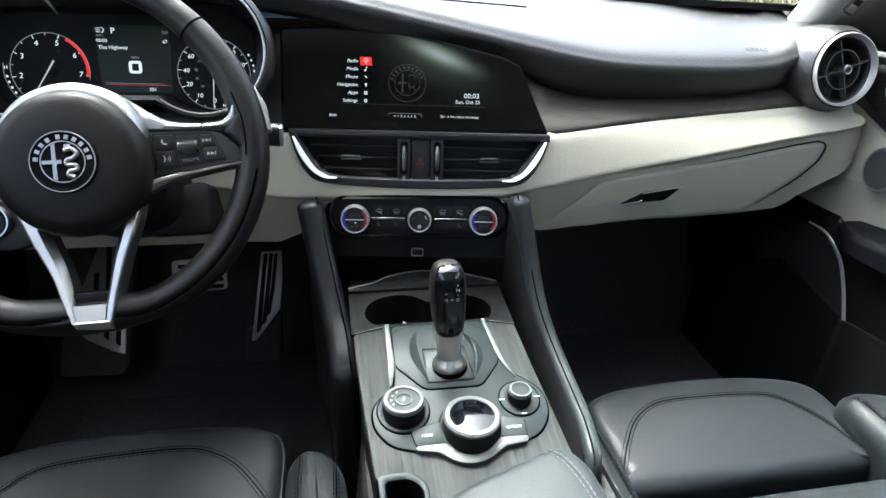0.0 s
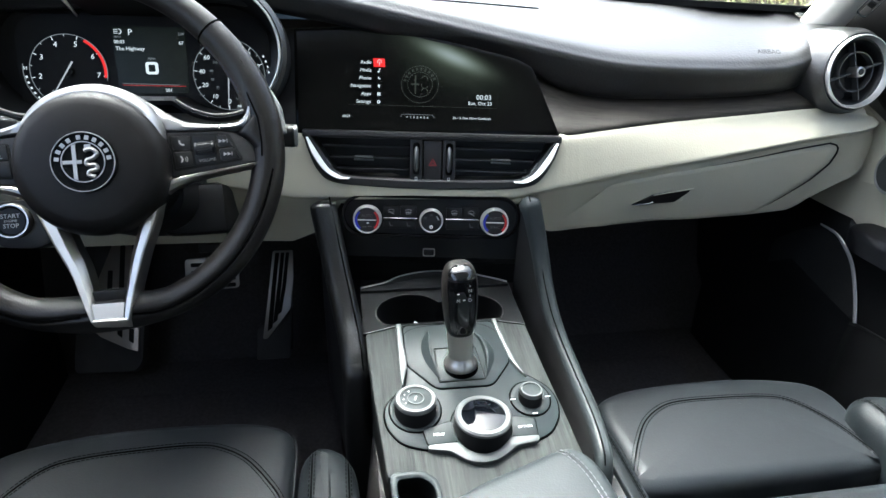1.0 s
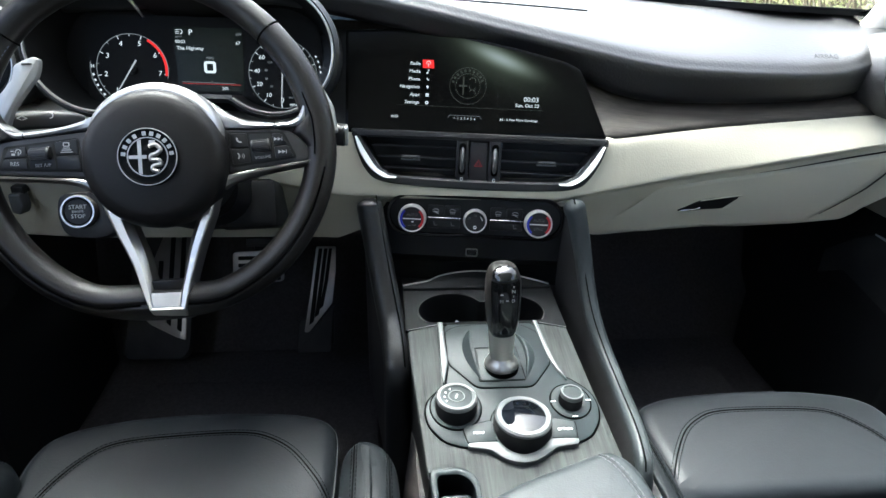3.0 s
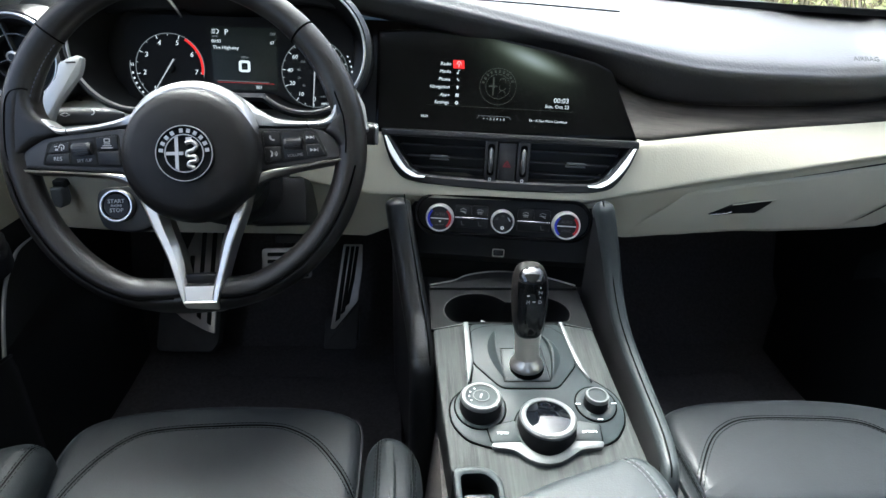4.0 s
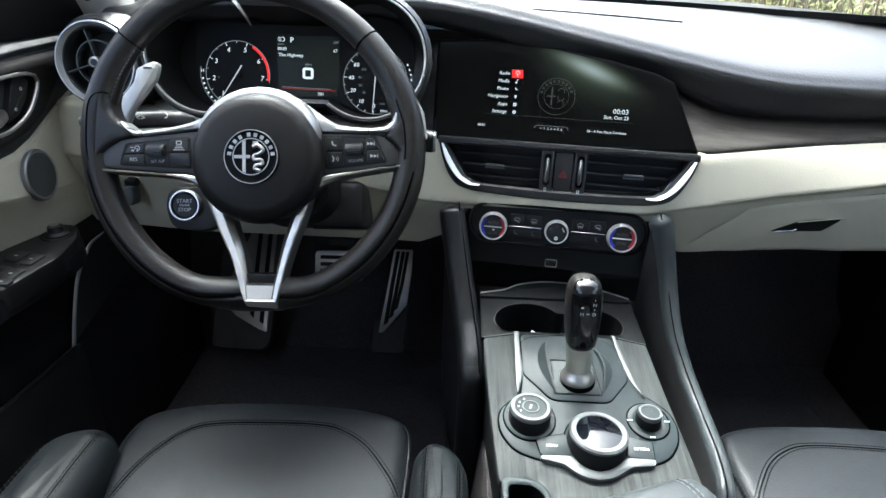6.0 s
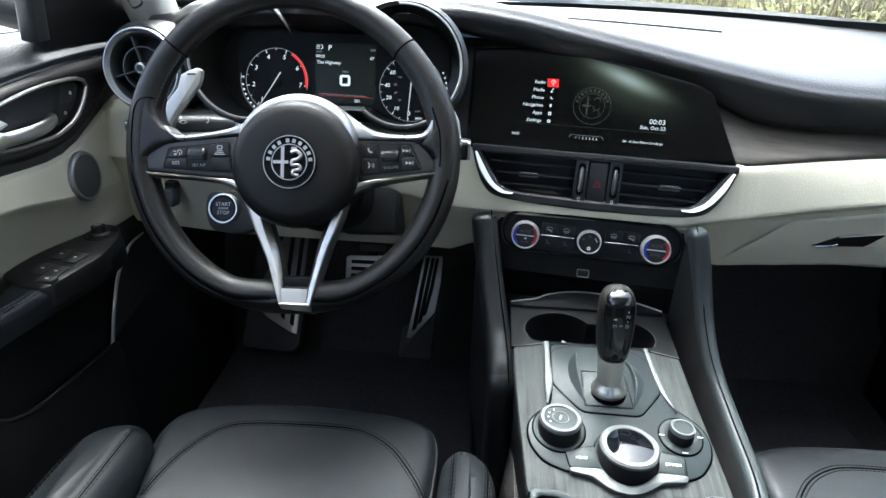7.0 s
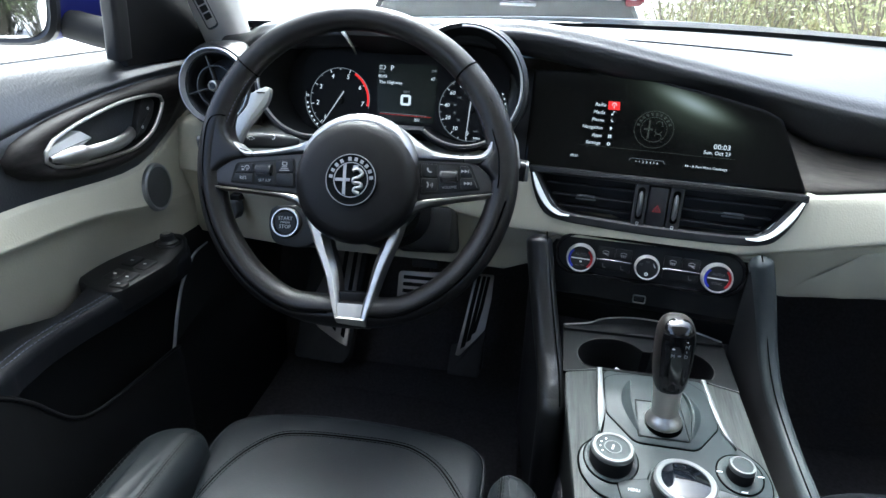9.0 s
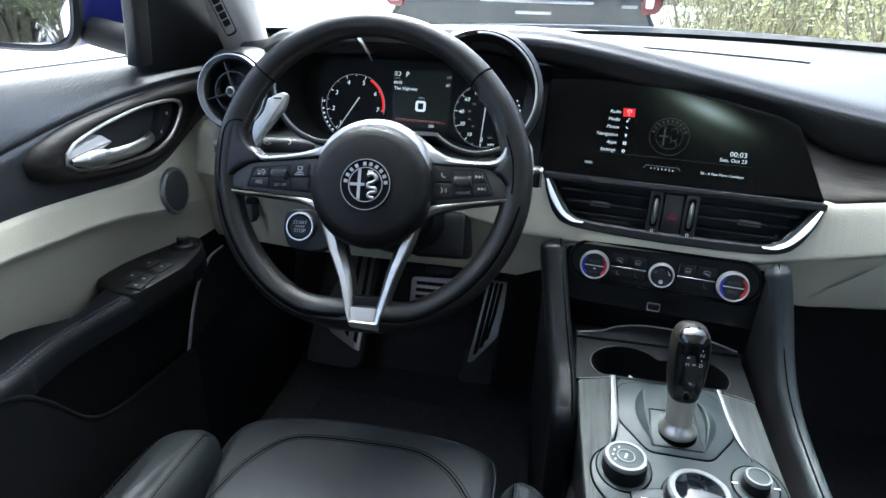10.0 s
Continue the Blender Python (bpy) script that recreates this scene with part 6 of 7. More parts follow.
part("symbol", ringplate(circle(0.0035, 12, (0, 0), -90, 90), circle(0.0025, 12, (0, 0), -90, 90), 0, 0.0004), white_ink, st, m=Matrix.Translation((-0.502, 0.8225, 0.675)) @ pose(0, 0, 0, 62))
st = thing("wiper_stalk", "black wiper stalk end beside the wheel", "stalk", m=Matrix())
part("stem", sweep(spline([(-0.26, 0.835, 0.655), (-0.21, 0.832, 0.655), (-0.180, 0.828, 0.654)], 6), [(0.010 * x, 0.0125 * y) for x, y in rrect(2, 2, 0.6, 4)]), plastic, st)
part("end_cap", prism(rrect(0.018, 0.023, 0.004), 0, 0.0035, 0.0015), satin_dark, st, m=Matrix.Translation((-0.1800, 0.828, 0.654)) @ pose(0, 0, 0, 90, 0, 90))

# ---- seats ----
def seat(name, side, label):
    s = thing(name, label, "car seat", "front seats", Matrix.Translation((side * 0.368, 0, 0)))
    rear = 0.57 if side > 0 else 0.545
    q = [(0.158, rear), (0.165, 0.592), (0.177, 0.622), (0.1840, 0.660), (0.1835, 0.694), (0.170, 0.718), (0.140, 0.734), (0.078, 0.7465), (0.0, 0.7505), (-0.080, 0.7470), (-0.127, 0.7400), (-0.160, 0.7250), (-0.171, 0.700), (-0.172, 0.650), (-0.170, rear)]
    outline = [tuple(p) for p in spline([(side * x, y) for x, y in q], 6)]
    bm = cushion(outline, 0.12, 0.312, 0.020, 0.004, 0.03)
    arch = [(x, y) for x, y, *_ in spline([(side * x, y) for x, y in ((0.152, 0.580), (0.141, 0.625), (0.124, 0.660), (0.100, 0.686), (0.066, 0.696), (0.0, 0.7005), (-0.055, 0.7010), (-0.086, 0.694), (-0.119, 0.672), (-0.149, 0.633), (-0.168, 0.600))], 8)]
    threads = [drape(offset_path(arch, d), bm, 0.0004) for d in (0.0040, -0.0040)]
    arch_line = drape(arch, bm, 0.0002)
    edge = [Vector((x, y, 0.2965 + 0.03 * (y - 0.66))) for x, y in outline]
    part("thigh_cushion", bm, leather, s, "smooth leather front cushion section")
    for t in threads:
        seam(t, seat_thread, s, 0.0035, 0.0014, 0.0006)
    part("seam_crease", tube(arch_line, 0.0009, 6), crease, s)
    part("piping", tube(edge, 0.0016, 6), leather, s)
    back = [(0.168, rear - 0.013), (-0.168, rear - 0.013), (-0.165, 0.22), (0.165, 0.22)]
    bm = cushion(rounded(back, 0.02, 5), 0.12, 0.300, 0.018, 0.002)
    holes = [(x, y) for x, y in itertools.product([-0.14 + 0.28 * i / 40 for i in range(41)], [rear - 0.034 - 0.008 * j for j in range(6)])]
    tops = drape(holes, bm, 0.0002)
    part("main_cushion", bm, leather, s, "perforated leather cushion section")
    dots = bmesh.new()
    for p in tops:
        vs = [dots.verts.new(p + Vector((0.0011 * math.cos(a), 0.0011 * math.sin(a), 0))) for a in (0, 1.26, 2.51, 3.77, 5.03)]
        dots.faces.new(vs)
    tagged(part("perforation", dots, dark_plastic, s), kind="stuff")
    for b in (-1, 1):
        out = b * side > 0
        wide = (0.104 if side > 0 else 0.090) if out else 0.066
        c = b * ((0.150 if side > 0 else 0.1665) if out else 0.1795) + b * wide / 2
        lobe = [tuple(p) for p in spline([(c - b * wide * 0.50, 0.50), (c - b * wide * 0.50, 0.622), (c - b * wide * 0.38, 0.652), (c - b * wide * 0.14, 0.662), (c + b * wide * 0.20, 0.654), (c + b * wide * 0.42, 0.632), (c + b * wide / 2, 0.595), (c + b * wide / 2, 0.50), (c + b * wide / 2, 0.20), (c - b * wide / 2, 0.20)], 6, True)]
        bm = cushion(lobe, 0.10, 0.346, min(0.03, wide * 0.45), 0.006)
        lines = [[(c + b * k * wide, y) for y in [0.652 - 0.012 * i for i in range(30)]] for k in (-0.26, 0.33)]
        drawn = [(drape(offset_path(l, d), bm, 0.0004)) for l in lines for d in (0.0028, -0.0028)]
        creases = [drape(l, bm, 0.0001) for l in lines]
        part("side_bolster", bm, bolster_leather, s, "rounded leather side bolster")
        for t in drawn:
            seam(t, seat_thread, s, 0.004, 0.002, 0.0006)
        for t in creases:
            part("seam_crease", tube(t, 0.0009, 6), crease, s)
    part("base", box(-0.22, 0.22, 0.18, 0.68, 0.04, 0.16, 0.02), dark_plastic, s)
    # unseen backrest, added to block light from the rear windows
    rest = [[(w * x, 0.02 - 0.17 * (z - 0.24) + d * y, z) for x, y in rrect(2, 2, 0.6, 5)] for z, w, d in ((0.24, 0.20, 0.05), (0.27, 0.225, 0.065), (0.45, 0.245, 0.07), (0.65, 0.235, 0.06), (0.80, 0.20, 0.05), (0.84, 0.16, 0.035))]
    part("backrest", loft(rest, cv=True, caps=True), bolster_leather, s, "unseen black leather backrest added to block rear light")
    return s


seat("driver_seat", -1, "black leather driver seat with double stitched seams")
seat("passenger_seat", 1, "black leather passenger seat with double stitched seams")

# ---- pedals ----
def striped_pad(name, label, outline, slots, m, mat_base=None):
    p = thing(name, label, "pedal", m=m)
    part("plate", prism(outline, -0.006, 0.0, 0.001), alloy_pedal, p, "brushed alloy pedal plate")
    for s in slots:
        part("rubber_strip", prism(s, -0.004, 0.0016, 0.0008), rubber, p)
    return p


ACC = frame_matrix((-0.238, 1.150, 0.25), 0, 24)
acc = striped_pad("accelerator_pedal", "alloy accelerator pedal with black rubber strips", rounded([(-0.026, 0.090), (0.0115, 0.090), (0.0105, 0.04), (0.003, -0.022), (-0.043, -0.079), (-0.052, -0.079), (-0.039, 0.0)], 0.003, 3), [], ACC)
for a, b, lo in ((-0.0245, -0.0172, -0.058), (-0.0140, -0.0072, -0.044), (-0.0048, 0.0015, -0.028)):
    part("rubber_strip", prism(rounded([(a + 0.003, 0.086), (b + 0.003, 0.086), (b - 0.006, 0.02), (b - 0.016, lo), (a - 0.018, lo - 0.007), (a - 0.007, 0.02)], 0.0015, 2), -0.004, 0.0018, 0.0008), rubber, acc)
part("lower_pad", prism(rounded([(-0.062, -0.060), (-0.010, -0.030), (0.006, -0.022), (-0.002, -0.120), (-0.066, -0.120)], 0.005), -0.02, -0.004, 0.003), pedal_rubber, acc)
part("arm", box(-0.034, 0.004, -0.105, 0.080, -0.03, -0.006, 0.004), dark_plastic, acc)
BR = frame_matrix((-0.360, 1.100, 0.338), 0, 22)
brk = striped_pad("brake_pedal", "alloy brake pedal with black rubber bars", rounded([(-0.044, 0.024), (0.044, 0.028), (0.046, -0.030), (-0.044, -0.034)], 0.008, 4), [rounded([(-0.034, v + 0.0035), (0.040, v + 0.0045), (0.040, v - 0.0025), (-0.034, v - 0.0035)], 0.002, 2) for v in (0.013, 0.000, -0.013, -0.025)], BR)
part("arm", box(-0.008, 0.012, 0.02, 0.25, -0.03, -0.012, 0.003), dark_plastic, brk)
part("arm_bracket", box(-0.02, 0.03, 0.034, 0.05, -0.014, -0.002, 0.002), plastic, brk)
FR = frame_matrix((-0.580, 1.195, 0.185), 0, 38)
fr = thing("foot_rest", "black foot rest with alloy striped plate", "foot rest", m=FR)
part("base", prism(rounded([(-0.068, 0.20), (0.062, 0.20), (0.056, -0.078), (0.042, -0.096), (-0.068, -0.092)], 0.012, 4), -0.03, -0.004, 0.004), pedal_rubber, fr)
part("plate", prism(rounded([(0.004, 0.19), (0.048, 0.19), (0.048, -0.058), (0.030, -0.052), (-0.020, -0.026), (-0.054, 0.004), (-0.050, 0.03)], 0.004, 3), -0.004, 0.0, 0.001), alloy_pedal, fr, "brushed alloy plate")
for k in range(4):
    x = -0.034 + 0.0215 * k
    top = (0.045, 0.105, 0.165, 0.180)[k]
    part("rubber_strip", prism(rounded([(x, top), (x + 0.009, top), (x + 0.009, -0.030 + 0.012 * (2 - k)), (x, -0.022 + 0.014 * (2 - k))], 0.002, 2), -0.003, 0.0014, 0.0006), rubber, fr)
for s, w in ((-1, 0.0), (1, 0.0)):
    mat_o = rounded([(s * 0.14, 0.62), (s * 0.15, 1.12), (s * 0.60, 1.14), (s * 0.62, 0.62)], 0.03, 5)
    mt = thing("floor_mat", "black carpet floor mat on the cabin floor", "floor mat", "floor mats")
    part("mat", prism(mat_o, 0.04, 0.052, 0.004), carpet, mt)
structure(part("tunnel", prism([(-0.13, 0.04), (-0.10, 0.30), (0.10, 0.30), (0.13, 0.04)], -1.40, -0.3), carpet, m=pose(0, 0, 0, 90)), "black carpeted centre tunnel", "tunnel")

# ---- doors ----
def door(s):
    name = "driver_door" if s < 0 else "passenger_door"
    d = thing(name, "closed front door with black top, cream insert and oak handle bezel", "car door", "front doors")
    ys = [0.22 + 1.0 * i / 30 for i in range(31)]
    pad = ((0.2, 0.60), (0.45, 0.652), (0.622, 0.688), (0.667, 0.697), (0.719, 0.706), (0.797, 0.717), (0.892, 0.7245), (0.975, 0.727), (1.25, 0.727))
    low = ((0.2, 0.620), (0.60, 0.622), (0.65, 0.622), (0.715, 0.617), (0.784, 0.611), (0.835, 0.608), (0.870, 0.612), (0.90, 0.626), (0.95, 0.65), (1.02, 0.675), (1.25, 0.68))

    def sm(tab, y):
        return sum(interp(y + q, tab) for q in (-0.03, -0.015, 0, 0.015, 0.03)) / 5

    def upper(y):
        p = sm(pad, y)
        return spline([(s * 0.785, y, 0.752), (s * 0.773, y, 0.7605), (s * 0.757, y, 0.7555), (s * 0.7425, y, p + 0.72 * (0.752 - p)), (s * 0.7325, y, p + 0.38 * (0.752 - p)), (s * 0.7260, y, p + 0.006), (s * 0.7275, y, p), (s * 0.7325, y, p - 0.004)], 5)

    part("upper_trim", loft([upper(y) for y in ys]), door_vinyl, d, "grained black upper door trim")
    part("middle_trim", loft([spline([(s * 0.738, y, sm(pad, y) + 0.004), (s * 0.7265, y, sm(pad, y) - 0.005), (s * 0.7245, y, 0.6 * sm(pad, y) + 0.4 * sm(low, y)), (s * 0.7225, y, sm(low, y) + 0.004), (s * 0.728, y, sm(low, y) - 0.002)], 5) for y in ys]), door_vinyl, d, "grained black middle door trim")
    crease = ((0.2, 0.592), (0.574, 0.587), (0.647, 0.583), (0.709, 0.580), (0.769, 0.572), (0.813, 0.560), (0.9, 0.545), (1.25, 0.53))

    def insert(y):
        a, c = sm(low, y), sm(crease, y)
        c = min(c, a - 0.016)
        k = max(0.0, min(1.0, (0.93 - y) / 0.16))
        deep = 0.038 * k * k * (3 - 2 * k)
        return spline([(s * 0.735, y, a + 0.012), (s * 0.7205, y, a - 0.002), (s * 0.7165, y, a - 0.009), (s * 0.7110, y, c + 0.008), (s * 0.7105, y, c), (s * (0.712 + 0.30 * deep), y, c - 0.016), (s * (0.714 + 0.75 * deep), y, 0.515), (s * (0.718 + deep), y, 0.478), (s * (0.730 + deep), y, 0.44)], 4)

    part("cream_insert", loft([insert(y) for y in ys]), cream, d, "cream padded door insert")
    part("lower_trim", loft([spline([(s * 0.735, y, 0.52) if y > 0.9 else (s * 0.790, y, 0.450), (s * 0.722, y, 0.488) if y > 0.9 else (s * 0.735, y, 0.449), (s * 0.708, y, 0.44) if y > 0.9 else (s * 0.710, y, 0.436), (s * 0.706, y, 0.34), (s * 0.70, y, 0.30), (s * 0.695, y, 0.16), (s * 0.70, y, 0.03)], 4) for y in ys]), dark_plastic, d, "black lower door trim")
    pocket = spline([(s * 0.682, 0.40, 0.50), (s * 0.680, 0.512, 0.470), (s * 0.680, 0.555, 0.437), (s * 0.679, 0.597, 0.382), (s * 0.679, 0.639, 0.359), (s * 0.680, 0.71, 0.350), (s * 0.684, 0.80, 0.340), (s * 0.69, 0.83, 0.330)], 8)
    part("pocket_wall", loft([[tuple(p), (p[0] - s * 0.004, p[1], p[2] - 0.02), (p[0] - s * 0.004, p[1], 0.06)] for p in pocket]), dark_plastic, d, "black door pocket")
    part("pocket_lip", tube([tuple(p) for p in pocket], 0.0025, 8), dark_plastic, d)
    # local frame on the door: x along the car, y up, z into the cabin
    X = 1 if s < 0 else -1
    M = Matrix(((0, 0, -s, s * 0.722), (X, 0, 0, 0), (0, 1, 0, 0), (0, 0, 0, 1)))

    def P(pts):
        q = [(X * y, z) for y, z in pts]
        return q if X > 0 else q[::-1]
    pod = [tuple(p) for p in spline([(0.641, 0.667), (0.652, 0.684), (0.704, 0.7005), (0.781, 0.7115), (0.873, 0.7195), (0.955, 0.7215), (1.01, 0.7195), (0.985, 0.695), (0.940, 0.660), (0.90, 0.640), (0.870, 0.630), (0.812, 0.6225), (0.750, 0.6255), (0.690, 0.637), (0.655, 0.650)], 5, True)]
    opening = [tuple(p) for p in spline([(0.685, 0.667), (0.693, 0.680), (0.715, 0.688), (0.755, 0.697), (0.818, 0.7055), (0.872, 0.7065), (0.900, 0.7035), (0.912, 0.695), (0.902, 0.677), (0.878, 0.656), (0.840, 0.6435), (0.800, 0.6425), (0.755, 0.6445), (0.712, 0.650), (0.690, 0.657)], 5, True)]
    c = (0.81, 0.674)
    po, op = resample(pod, c, 72), resample(opening, c, 72)
    fat = [tuple(Vector(a).lerp(Vector(b), 0.45)) for a, b in zip(po, op)]
    prof = ((po, -0.006), ([tuple(Vector(a).lerp(Vector(b), 0.10)) for a, b in zip(po, op)], 0.007), (fat, 0.014), ([tuple(Vector(a).lerp(Vector(b), 0.93)) for a, b in zip(po, op)], 0.013), (op, 0.010), (op, -0.004))
    part("handle_bezel", loft([[(X * y, z, h) for y, z in ring] for ring, h in prof], cv=True), oak_door, d, "dark grey oak handle bezel", m=M, angle=80)
    part("handle_cup", loft([[(X * y, z, 0.008) for y, z in op], [(X * (c[0] + (y - c[0]) * 0.93), c[1] + (z - c[1]) * 0.9, -0.02) for y, z in op], [(X * c[0], c[1], -0.026)] * 72], cv=True), dark_plastic, d, "black recess behind the handle", m=M)
    part("chrome_surround", tube([(X * y, z, 0.0130) for y, z in op], 0.0026, 8, closed=True), satin, d, "chrome surround of the door handle", m=M)
    pull = spline([(0.693, 0.6640, 0.012), (0.720, 0.6615, 0.017), (0.755, 0.6590, 0.019), (0.790, 0.6580, 0.018), (0.820, 0.6590, 0.013), (0.846, 0.6610, 0.004)], 6)
    part("pull", sweep([(X * p[0], p[1], p[2]) for p in pull], [(0.0085 * x, 0.0055 * y) for x, y in circle(1.0, 14)], up=(0, 0, 1), scale=[min(1.0, 0.35 + i * 0.12) * (1.25 if i < 10 else 1.0) for i in range(31)]), satin, d, "satin metal door pull", m=M)
    blade = P([(0.690, 0.667), (0.704, 0.6620), (0.735, 0.6640), (0.767, 0.6720), (0.748, 0.6850), (0.698, 0.6765)])
    part("pull_blade", prism(rounded(blade, 0.004, 4), -0.004, 0.010, 0.002), silver_plastic, d, "bright chrome blade of the door pull", m=M)
    keys = P([(0.846, 0.6490), (0.872, 0.6560), (0.894, 0.6740), (0.905, 0.6930), (0.898, 0.7000), (0.876, 0.7020)])
    part("lock_keys", prism(rounded(keys, 0.003, 3), -0.02, 0.006, 0.0015), plastic, d, "black lock switch block", m=M)
    for y, z in ((0.886, 0.687), (0.868, 0.664)):
        part("lock_mark", ringplate(circle(0.0022, 10, (X * y, z)), circle(0.0013, 10, (X * y, z)), 0.0055, 0.0066), white_ink, d, m=M)
    part("key_gap", box(min(X * 0.866, X * 0.888), max(X * 0.866, X * 0.888), 0.6754, 0.6762, 0.0055, 0.0066), dark_plastic, d, m=M)
    # tweeter
    tw = part("tweeter_ring", turned_ring([(0.033, 0.0), (0.0415, 0.0), (0.0405, 0.009), (0.0380, 0.0125), (0.0355, 0.0115), (0.033, 0.009)], 44), satin_dark, d, "round tweeter rim", m=Matrix.Translation((s * 0.7145, 0.8735, 0.5745)) @ pose(0, 0, 0, 0, -s * 86, 0) @ pose(0, 0, 0, -4) @ Matrix.Scale(0.86, 4) @ Matrix.Scale(0.55, 4, (0, 0, 1)))
    part("tweeter_grille", lathe([(0.0358, 0.0), (0.0358, 0.0105), (0.02, 0.0135), (0.0, 0.0143)], 44), grille, d, "fine metal tweeter grille", m=Matrix.Translation((s * 0.7145, 0.8735, 0.5745)) @ pose(0, 0, 0, 0, -s * 86, 0) @ pose(0, 0, 0, -4) @ Matrix.Scale(0.86, 4) @ Matrix.Scale(0.55, 4, (0, 0, 1)))
    # armrest with switch block
    arm_o = [(s * x, y) for x, y in (tuple(p) for p in spline([(0.74, 0.24), (0.77, 0.54), (0.768, 0.592), (0.742, 0.632), (0.706, 0.658), (0.710, 0.698), (0.742, 0.728), (0.752, 0.77), (0.745, 0.88), (0.700, 0.898), (0.678, 0.874), (0.668, 0.84), (0.670, 0.775), (0.679, 0.705), (0.688, 0.645), (0.690, 0.60), (0.685, 0.56), (0.678, 0.51), (0.668, 0.24)], 6, True))]
    bm = cushion(arm_o, 0.450, 0.484, 0.013, 0.001)
    ln = [(s * x, y) for x, y in (tuple(p) for p in spline([(0.6830, 0.26), (0.6900, 0.50), (0.6990, 0.60), (0.6930, 0.68), (0.6830, 0.76)], 10))]
    rows = [drape(offset_path(ln, q), bm, 0.0004) for q in (0.003, -0.003)]
    part("armrest", bm, door_leather, d, "black leather door armrest")
    for r in rows:
        seam(r, thread_blue, d, 0.004, 0.002, 0.0006)
    if s < 0:
        sp = rounded([(-0.738, 0.712), (-0.742, 0.745), (-0.732, 0.868), (-0.712, 0.889), (-0.684, 0.886), (-0.660, 0.845), (-0.648, 0.785), (-0.660, 0.690), (-0.690, 0.690)], 0.012, 4)
        blk = part("switch_block", prism(sp, 0.47, 0.500, 0.006), dark_plastic, d, "black window switch block")
        blk.location = (-0.016, 0.020, -0.011)
        for x, y in ((-0.6995, 0.776), (-0.6755, 0.769), (-0.6955, 0.734), (-0.6745, 0.729)):
            k = part("window_key", prism(rounded([(x - 0.0105, y - 0.013), (x + 0.0095, y - 0.016), (x + 0.0115, y + 0.013), (x - 0.0085, y + 0.016)], 0.003, 3), 0.497, 0.5022, 0.0015), plastic, blk)
            part("key_mark", box(x - 0.002, x + 0.002, y - 0.001, y + 0.001, 0.5019, 0.5026), white_ink, k)
        part("lock_key", prism(rrect(0.022, 0.014, 0.003, 3, (-0.671, 0.7075)), 0.497, 0.503, 0.0015), plastic, blk)
        part("key_mark", box(-0.673, -0.669, 0.7065, 0.7085, 0.5028, 0.5035), white_ink, blk)
        kb = part("mirror_knob", lathe([(0.0, 0.498), (0.0155, 0.498), (0.0150, 0.503), (0.0105, 0.506), (0.0095, 0.514), (0.0, 0.5155)], 36, (-0.690, 0.846)), plastic, blk, "round mirror adjuster knob")
        part("knob_ring", ringplate(circle(0.021, 36, (-0.690, 0.846)), circle(0.0175, 36, (-0.690, 0.846)), 0.4985, 0.5015, 0.0008), dark_plastic, kb)
        part("knob_glint", prism(circle(0.006, 20, (-0.690, 0.846)), 0.5150, 0.5162), chrome, kb)
    # speaker panel with metal arc
    arc = spline([(s * 0.700, 0.96, 0.452), (s * 0.700, 0.925, 0.450), (s * 0.699, 0.903, 0.441), (s * 0.698, 0.873, 0.418), (s * 0.698, 0.848, 0.376), (s * 0.699, 0.828, 0.326)], 8)
    part("metal_arc", sweep([tuple(p) for p in arc], [(0.0035 * x, 0.0022 * y) for x, y in circle(1, 8)], up=(1, 0, 0), scale=[0.5 + 0.5 * min(1, i / 16) for i in range(41)]), bright_satin, d, "thin satin metal arc on the door")
    part("speaker_panel", loft([[(p[0] + s * 0.003, p[1], p[2]), (p[0] + s * 0.003, 1.0, p[2] * 0.5 + 0.2), (p[0], 1.05, p[2] * 0.4 + 0.2)] for p in arc]), grille_black, d, "black speaker grille panel")
    # window frame and mirror sail
    part("window_seal", loft([[(s * 0.776, y, 0.752), (s * 0.776, y, 0.7605), (s * 0.784, y, 0.7610), (s * 0.790, y, 0.75)] for y in ys]), rubber, d, "black rubber window seal")
    sail = [(0.885, 0.742), (1.16, 0.742), (1.16, 0.775), (1.06, 0.905), (0.97, 1.02), (0.885, 1.02)]
    part("mirror_sail", prism(P(sail), -0.03, -0.012, 0.003), dark_plastic, d, "black sail panel in front of the window", m=M)
    bar = [(s * 0.735, 0.872, 0.755), (s * 0.728, 0.868, 0.80), (s * 0.718, 0.862, 0.88), (s * 0.70, 0.85, 0.99)]
    part("window_frame", sweep(spline(bar, 6), rrect(0.030, 0.022, 0.006, 3), up=(1, 0, 0)), plastic, d, "black front window frame")
    return d


door(-1)
door(1)

